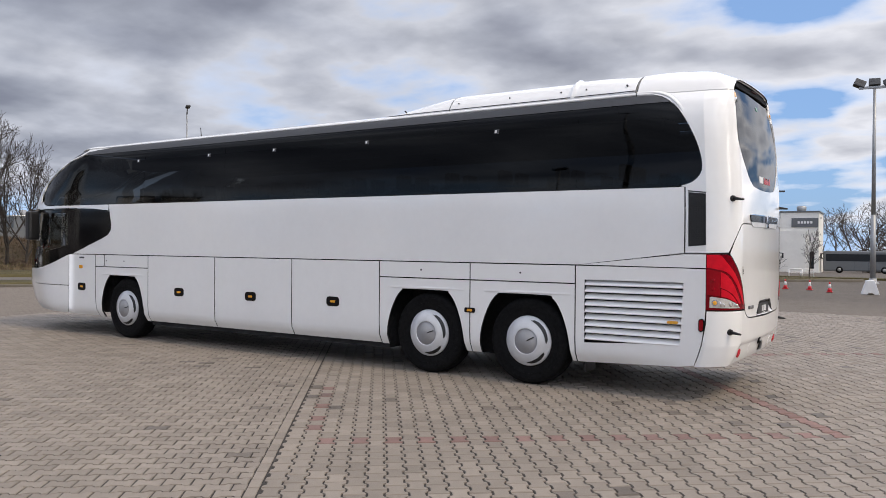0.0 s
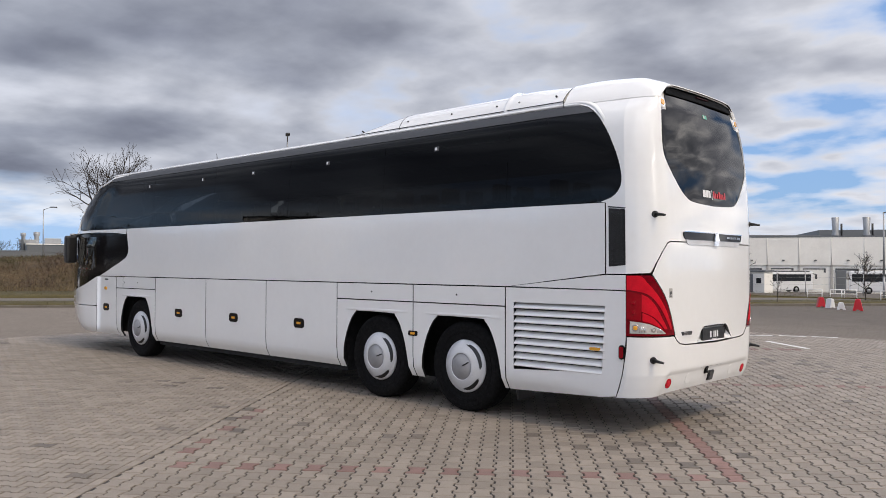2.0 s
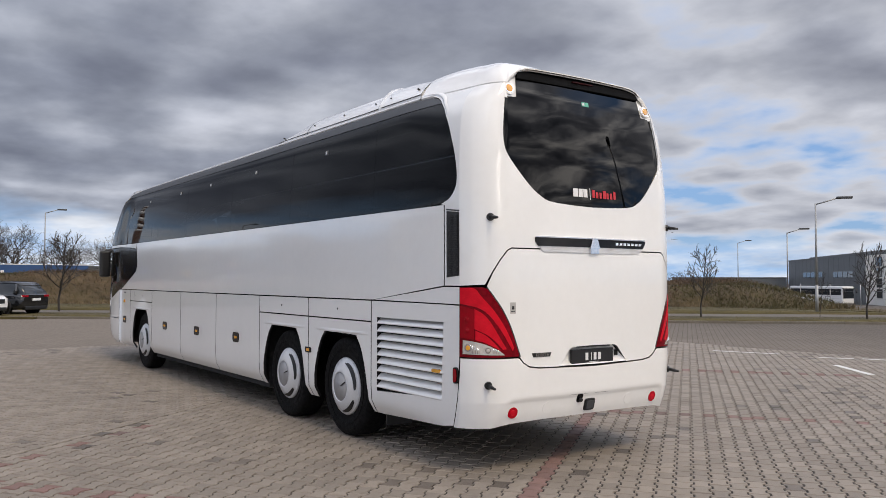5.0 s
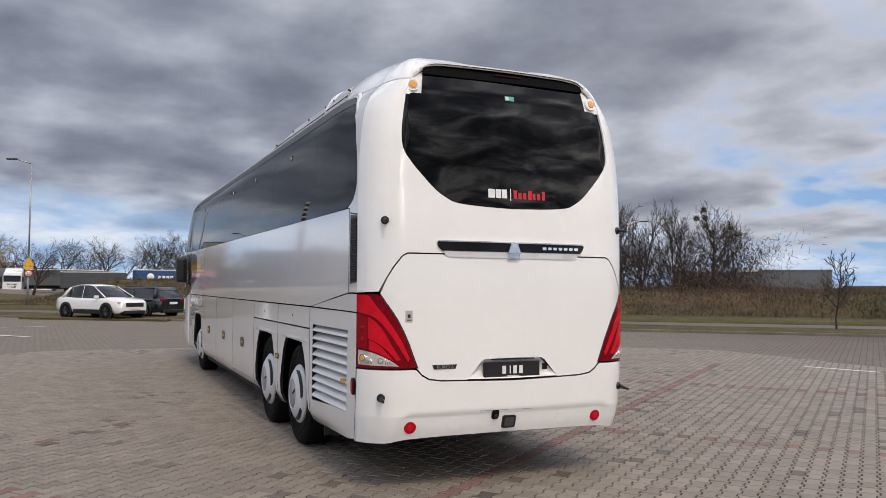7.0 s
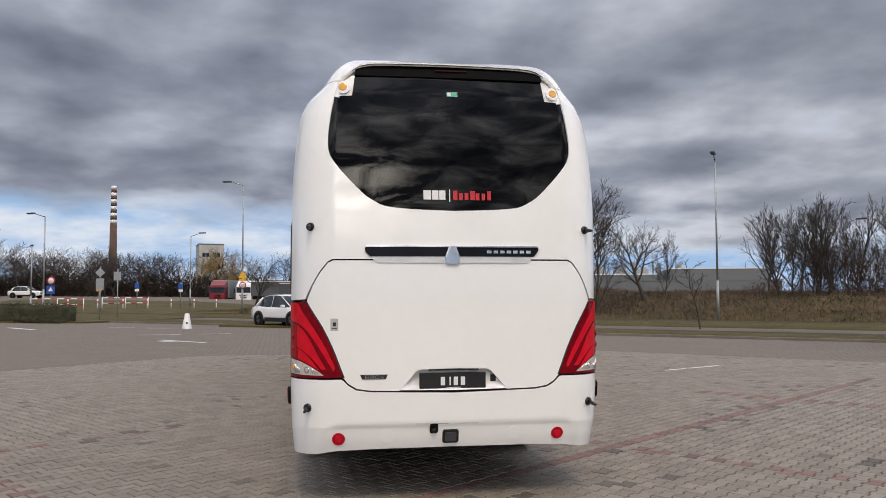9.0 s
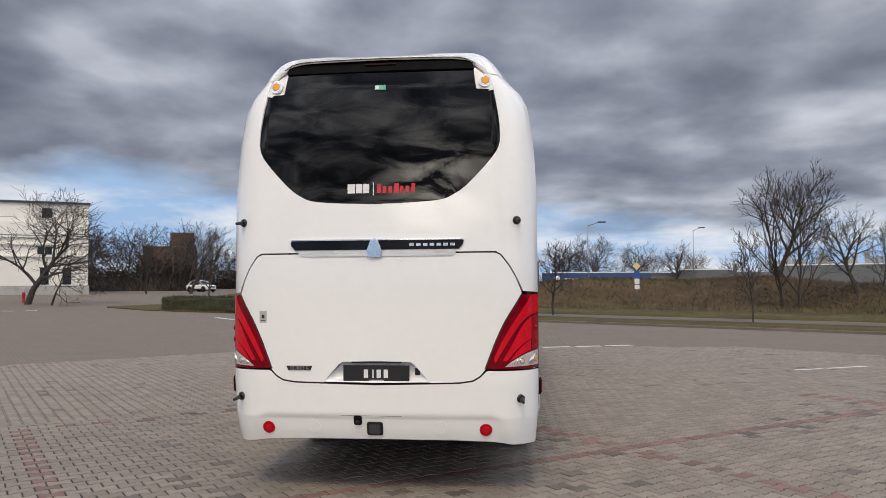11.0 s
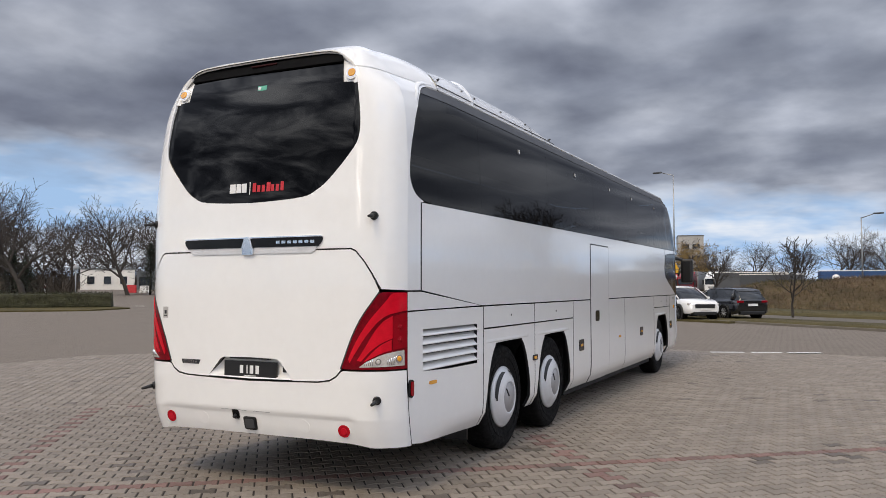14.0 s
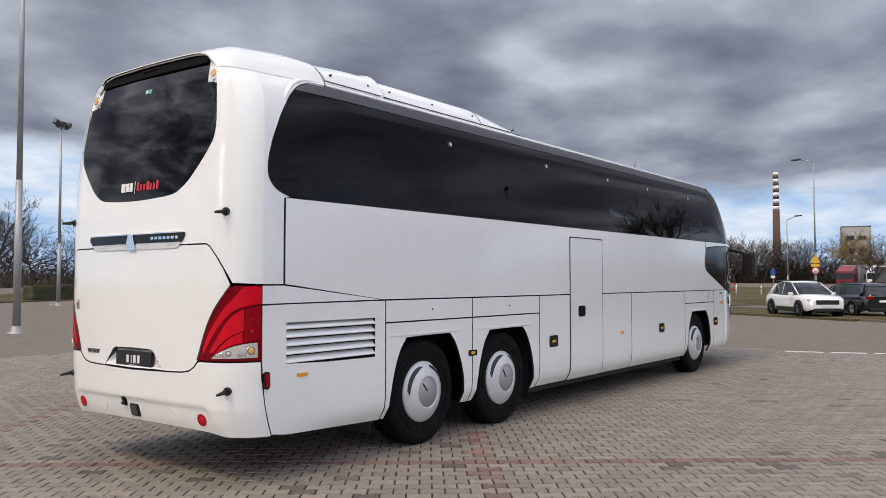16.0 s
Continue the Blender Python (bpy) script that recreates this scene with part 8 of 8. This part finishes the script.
marking("road_marking", [((-17.55, 10.70), (-17.83, 11.45)), ((-17.88, 11.60), (-18.12, 12.30)), ((-18.17, 12.42), (-18.44, 13.18))], 0.24)
marking("road_marking", [((-11.97, 15.5), (-12.25, 16.1)), ((-12.3, 16.2), (-12.8, 17.15))], 0.12)
marking("road_marking", [((-29.88, 0.96), (-29.98, 2.64)), ((-30.1, 3.2), (-30.3, 4.6)), ((-37.6, -2.1), (-37.4, -0.8)), ((-36.6, 0.0), (-36.3, 1.2))], 0.14)
marking("road_marking", [((-26.0, 2.6), (-24.0, 4.4)), ((-25.4, 2.6), (-24.6, 3.4))], 0.22)
marking("road_marking", [((-38.8, -7.1), (-36.0, -5.0))], 0.3)
marking("road_marking", [((-40.2 - 0.9 * k, -33.0 + 1.1 * k), (-40.6 - 0.9 * k, -32.4 + 1.1 * k)) for k in range(9)], 0.35)
marking("road_marking", [((-6.26, 20.46), (-5.7, 20.84)), ((-5.59, 20.95), (-5.0, 21.13)), ((-4.92, 21.22), (-4.37, 21.38)), ((-5.25, 19.29), (-4.0, 18.23)), ((-8.6, 20.0), (-7.2, 20.5))], 0.13)
marking("road_marking", [((-24.0, -36.2), (-30.5, -37.6)), ((-22.0, -33.0), (-26.0, -38.5)), ((-20.0, -45.0), (-29.0, -45.2))], 0.2)


def sign(x, y, h, plates, label, turn=0.0, base=None):
    """plates: (kind, z of the middle, size, material)."""
    ob = thing("road_sign", label, "road sign", "road signs", "", pose(x, y, land(x, y), 0, 0, turn))
    part("post", tube((0, 0, -0.1), (0, 0, h), 0.035, None, 8), M["steel"], ob)
    for kind, z, s, mat in plates:
        if kind == "disc":
            bm = lathe([(0.0, -0.03), (s, -0.03), (s, 0.0), (0.0, 0.0)], 24)
        elif kind == "tri":
            bm = plate([(-s, -s * 0.58), (s, -s * 0.58), (0, s * 1.15)], 0.02, lambda a, b, c: Vector((a, -0.03 + c, b)))
        elif kind == "diamond":
            bm = plate([(-s, 0), (0, -s), (s, 0), (0, s)], 0.02, lambda a, b, c: Vector((a, -0.03 + c, b)))
        else:
            bm = plate([(-s[0], -s[1]), (s[0], -s[1]), (s[0], s[1]), (-s[0], s[1])], 0.02, lambda a, b, c: Vector((a, -0.03 + c, b)), 0.004)
        part("sign_plate", bm, M[mat], ob, m=pose(0, -0.03, z))
    return ob


# signs: local -y is the face
p = sign(-57.4, 18.1, 3.5, [("diamond", 3.1, 0.30, "sign_pale"), ("rect", 2.47, (0.20, 0.25), "sign_blue"), ("rect", 1.95, (0.18, 0.20), "sign_white"), ("rect", 1.52, (0.18, 0.16), "sign_white")], "parking sign with yellow diamond and white plates", 92)
part("sign_letter", box(-0.10, -0.075, 2.30, -0.03, -0.062, 2.62), M["sign_white"], p)
part("sign_letter", box(-0.03, -0.075, 2.45, 0.08, -0.062, 2.62), M["sign_white"], p)
p = sign(-60.78, 2.23, 3.6, [("tri", 3.10, 0.36, "sign_yellow"), ("rect", 2.73, (0.28, 0.10), "sign_yellow"), ("disc", 2.32, 0.27, "sign_red")], "yellow triangle and round limit sign on a lamp post", 92)
part("sign_face", lathe([(0.0, -0.035), (0.20, -0.035), (0.20, -0.03), (0.0, -0.03)], 24), M["sign_white"], p, m=pose(0, -0.035, 2.32))
cu = bpy.data.curves.new("limit_figures", "FONT")
cu.body, cu.size, cu.extrude, cu.align_x, cu.align_y = "20", 0.27, 0.002, "CENTER", "CENTER"
tmp = bpy.data.objects.new("limit_figures", cu)
me = bpy.data.meshes.new_from_object(tmp)
bpy.data.objects.remove(tmp)
me.materials.append(M["black"])
tx = new("limit_figures", me)
tx.parent = p
tx.matrix_basis = pose(0, -0.075, 2.32, 90, 0, 0)
p = sign(-47.6, -5.05, 3.35, [("diamond", 2.98, 0.29, "steel"), ("rect", 2.27, (0.23, 0.35), "steel")], "grey backs of a diamond sign and a plate", 84)
sign(-53.8, -5.5, 3.4, [("rect", 2.9, (0.25, 0.30), "steel")], "grey back of a small road sign", 84)
p = sign(-64.1, -13.0, 2.9, [("disc", 2.55, 0.32, "sign_red"), ("rect", 1.85, (0.33, 0.33), "sign_blue")], "round limit sign above a blue crossing sign", 82)
part("sign_face", lathe([(0.0, -0.035), (0.23, -0.035), (0.23, -0.03), (0.0, -0.03)], 24), M["sign_white"], p, m=pose(0, -0.035, 2.55))
part("sign_face", plate([(-0.2, -0.12), (0.2, -0.12), (0, 0.22)], 0.01, lambda a, b, c: Vector((a, -0.045 + c, b))), M["sign_white"], p, m=pose(0, -0.03, 1.85))
sign(-69, -10.6, 2.4, [("rect", 1.9, (0.25, 0.18), "sign_yellow"), ("disc", 2.2, 0.2, "sign_white")], "small yellow and white road sign", 84)
for x, y in ((-78.5, -9.5), (-79.3, -5.5)):
    p = sign(x, y, 2.6, [("rect", 2.2, (0.22, 0.26), "sign_blue"), ("rect", 1.75, (0.20, 0.12), "sign_white")], "blue parking sign with a white plate", 86)
p = sign(-70.3, -54.3, 2.0, [("rect", 1.6, (0.32, 0.32), "sign_blue"), ("rect", 1.1, (0.32, 0.12), "sign_white")], "blue parking sign with a white plate", 130)
sign(-36.2, -34.4, 3.1, [("disc", 2.8, 0.2, "steel")], "grey back of a round road sign", 140)
sign(-34.9, -50.4, 2.9, [("disc", 2.6, 0.32, "sign_white")], "round pale road sign on a post", 140)
sign(-42.1, -57.7, 3.0, [("tri", 2.6, 0.36, "sign_yellow"), ("rect", 2.0, (0.26, 0.15), "sign_white")], "yellow triangular sign on a post", 140)


def bollard(x, y):
    ob = thing("bollard", "white plastic post with a red band", "bollard", "white posts", "", pose(x, y, land(x, y)))
    part("post", tube((0, 0, -0.05), (0, 0, 0.95), 0.06, 0.055, 10), M["sign_white"], ob)
    part("band", tube((0, 0, 0.6), (0, 0, 0.75), 0.064, None, 10), M["sign_red"], ob)
    return ob


b0 = bollard(-51.0, -70.1)
for x, y in ((-52.2, -69.3), (-54.2, -68.0), (-54.9, -67.4), (-57.7, -65.4), (-74, -12), (-75, -10), (-76, -8), (-77, -6), (-78, -4), (-79, -2), (-72, -14)):
    copy_thing(b0, pose(x, y, land(x, y)))


def rail(x, y, turn, n):
    ob = thing("barrier_rail", "red and white striped pedestrian rail", "barrier", "striped rails", "", pose(x, y, land(x, y), 0, 0, turn))
    for z in (0.55, 1.05):
        for k in range(n * 4):
            part("rail_piece", tube((k * 0.5, 0, z), (k * 0.5 + 0.5, 0, z), 0.045, None, 8), M["sign_red" if k % 2 else "sign_white"], ob)
    for k in range(n + 1):
        part("post", tube((k * 2.0, 0, -0.1), (k * 2.0, 0, 1.08), 0.045, None, 8), M["sign_white"], ob)
    return ob


rail(-66.8, -15.4, 108, 2)
rail(-74.0, -11.6, 108, 2)


def hoop(x, y, turn):
    ob = thing("hoop_rail", "white steel hoop rail on the grass", "rail", "white hoop rails", "", pose(x, y, land(x, y), 0, 0, turn))
    for dx in (-0.42, 0.42):
        part("leg", tube((dx, 0, -0.05), (dx, 0, 0.5), 0.028, None, 8), M["sign_white"], ob)
    part("top_tube", tube((-0.42, 0, 0.5), (0.42, 0, 0.5), 0.028, None, 8), M["sign_white"], ob)
    part("middle_tube", tube((-0.42, 0, 0.28), (0.42, 0, 0.28), 0.02, None, 8), M["sign_white"], ob)
    return ob


h0 = hoop(-13.9, 48.9, 45)
for x, y in ((-13.0, 49.9), (-12.0, 48.6), (-9.7, 47.2), (-8.5, 48.7), (-8.0, 49.4)):
    copy_thing(h0, pose(x, y, land(x, y), 0, 0, 45))


def wire_fence(x0, y0, x1, y1, n):
    d = Vector((x1 - x0, y1 - y0))
    ob = thing("wire_fence", "tall steel wire fence before the hall", "fence", "", "", pose(x0, y0, land(x0, y0), 0, 0, math.degrees(math.atan2(d.y, d.x))))
    step = d.length / n
    for k in range(n + 1):
        part("post", tube((k * step, 0, -0.3), (k * step, 0, 1.9), 0.035, None, 6), M["steel"], ob)
    for z in (0.1, 0.7, 1.3, 1.85):
        part("wire", tube((0, 0, z), (d.length, 0, z), 0.008, None, 5), M["steel"], ob)
    return ob


wire_fence(-34.0, 66.0, -16.0, 74.0, 9)
ob = thing("flag_pole", "tall thin steel pole beside the guard hut", "pole", "", "", pose(-29.0, 74.6, land(-29.0, 74.6)))
part("shaft", tube((0, 0, -0.2), (0, 0, 7.6), 0.10, 0.06, 10), M["steel"], ob)
part("finial", lathe([(0.0, 7.6), (0.09, 7.64), (0.0, 7.72)], 10, "z"), M["steel"], ob)


def cone(x, y, label="red and white traffic cone on the lot"):
    ob = thing("traffic_cone", label, "traffic cone", "traffic cones", "", pose(x, y, land(x, y)))
    part("base", box(-0.11, -0.11, 0, 0.11, 0.11, 0.03, 0.01), M["sign_red"], ob)
    for z0, z1, mat in ((0.03, 0.15, "sign_red"), (0.15, 0.30, "sign_white"), (0.30, 0.38, "sign_red")):
        r = lambda z: 0.085 - 0.17 * z
        part("ring", lathe([(0.0, z0), (r(z0), z0), (r(z1), z1), (0.0, z1)], 18, "z"), M[mat], ob)
    return ob


c0 = cone(-5.25, 33.05)
for x, y in ((-4.4, 31.97), (-6.19, 33.38)):
    copy_thing(c0, pose(x, y, land(x, y)))


def block(name, x, y, turn, mat, label, k=1.0, slim=1.0):
    """A tapered barrier block with a foot groove."""
    bm = bmesh.new()
    pts = [(-0.42, 0.0), (-0.40, 0.10), (-0.20, 0.72), (0.20, 0.72), (0.40, 0.10), (0.42, 0.0), (0.18, 0.0), (0.12, 0.08), (-0.12, 0.08), (-0.18, 0.0)]
    rows = [[bm.verts.new((a * k * slim * (1 if abs(s) < 0.4 else 0.94), s * k * slim, b * k)) for a, b in pts] for s in (-0.45, -0.36, 0.36, 0.45)]
    for a, b in zip(rows, rows[1:]):
        for i in range(len(pts)):
            j = (i + 1) % len(pts)
            bm.faces.new((a[i], a[j], b[j], b[i]))
    bm.faces.new(rows[0])
    bm.faces.new(rows[-1])
    bmesh.ops.recalc_face_normals(bm, faces=bm.faces)
    ob = thing(name, label, "barrier block", "barrier blocks", "", pose(x, y, land(x, y), 0, 0, turn))
    part("body", bm, M[mat], ob)
    part("cap", box(-0.12 * k * slim, -0.3 * k * slim, 0.70 * k, 0.12 * k * slim, 0.3 * k * slim, 0.75 * k, 0.01), M[mat], ob)
    return ob


block("barrier_block", -3.05, 31.7, 10, "sign_white", "white tapered barrier block on the lot", 0.66)
block("barrier_block", -64.8, -59.9, 40, "sign_red", "red barrier block before the gatehouse", 1.2)
block("barrier_block", -65.8, -58.9, 40, "sign_white", "white barrier block before the gatehouse", 1.1)
block("barrier_block", -9.55, 36.35, 30, "sign_red", "red plastic barrier block", 0.55, 0.72)
block("barrier_block", -9.0, 35.75, 60, "sign_white", "white plastic barrier block", 0.52, 0.6)
block("barrier_block", -8.3, 34.8, 20, "sign_white", "low white plastic barrier block", 0.38, 0.95)
block("barrier_block", -7.58, 34.4, 15, "sign_red", "red plastic barrier block", 0.6, 0.72)
ob = thing("marker_block", "white tapered concrete marker with a dark hole", "marker", "", "", pose(-34.8, 2.1, 0, 0, 0, 5))
part("body", lathe([(0.0, 0.0), (0.24, 0.0), (0.23, 0.05), (0.10, 0.74), (0.0, 0.76)], 4, "z"), M["sign_white"], ob)
part("hole", tube((0.12, 0, 0.32), (0.19, 0, 0.30), 0.045, None, 14), M["black"], ob, m=pose(0, 0, 0, 0, 0, 0))
ob = thing("hydrant", "red fire hydrant on the kerb", "hydrant", "", "", pose(-60.2, -33.0, land(-60.2, -33)))
part("barrel", lathe([(0.0, 0.0), (0.16, 0.0), (0.12, 0.06), (0.11, 0.7), (0.15, 0.74), (0.13, 0.9), (0.0, 0.98)], 16, "z"), M["sign_red"], ob)
part("outlet", tube((-0.2, 0, 0.6), (0.2, 0, 0.6), 0.06, None, 10), M["sign_red"], ob)
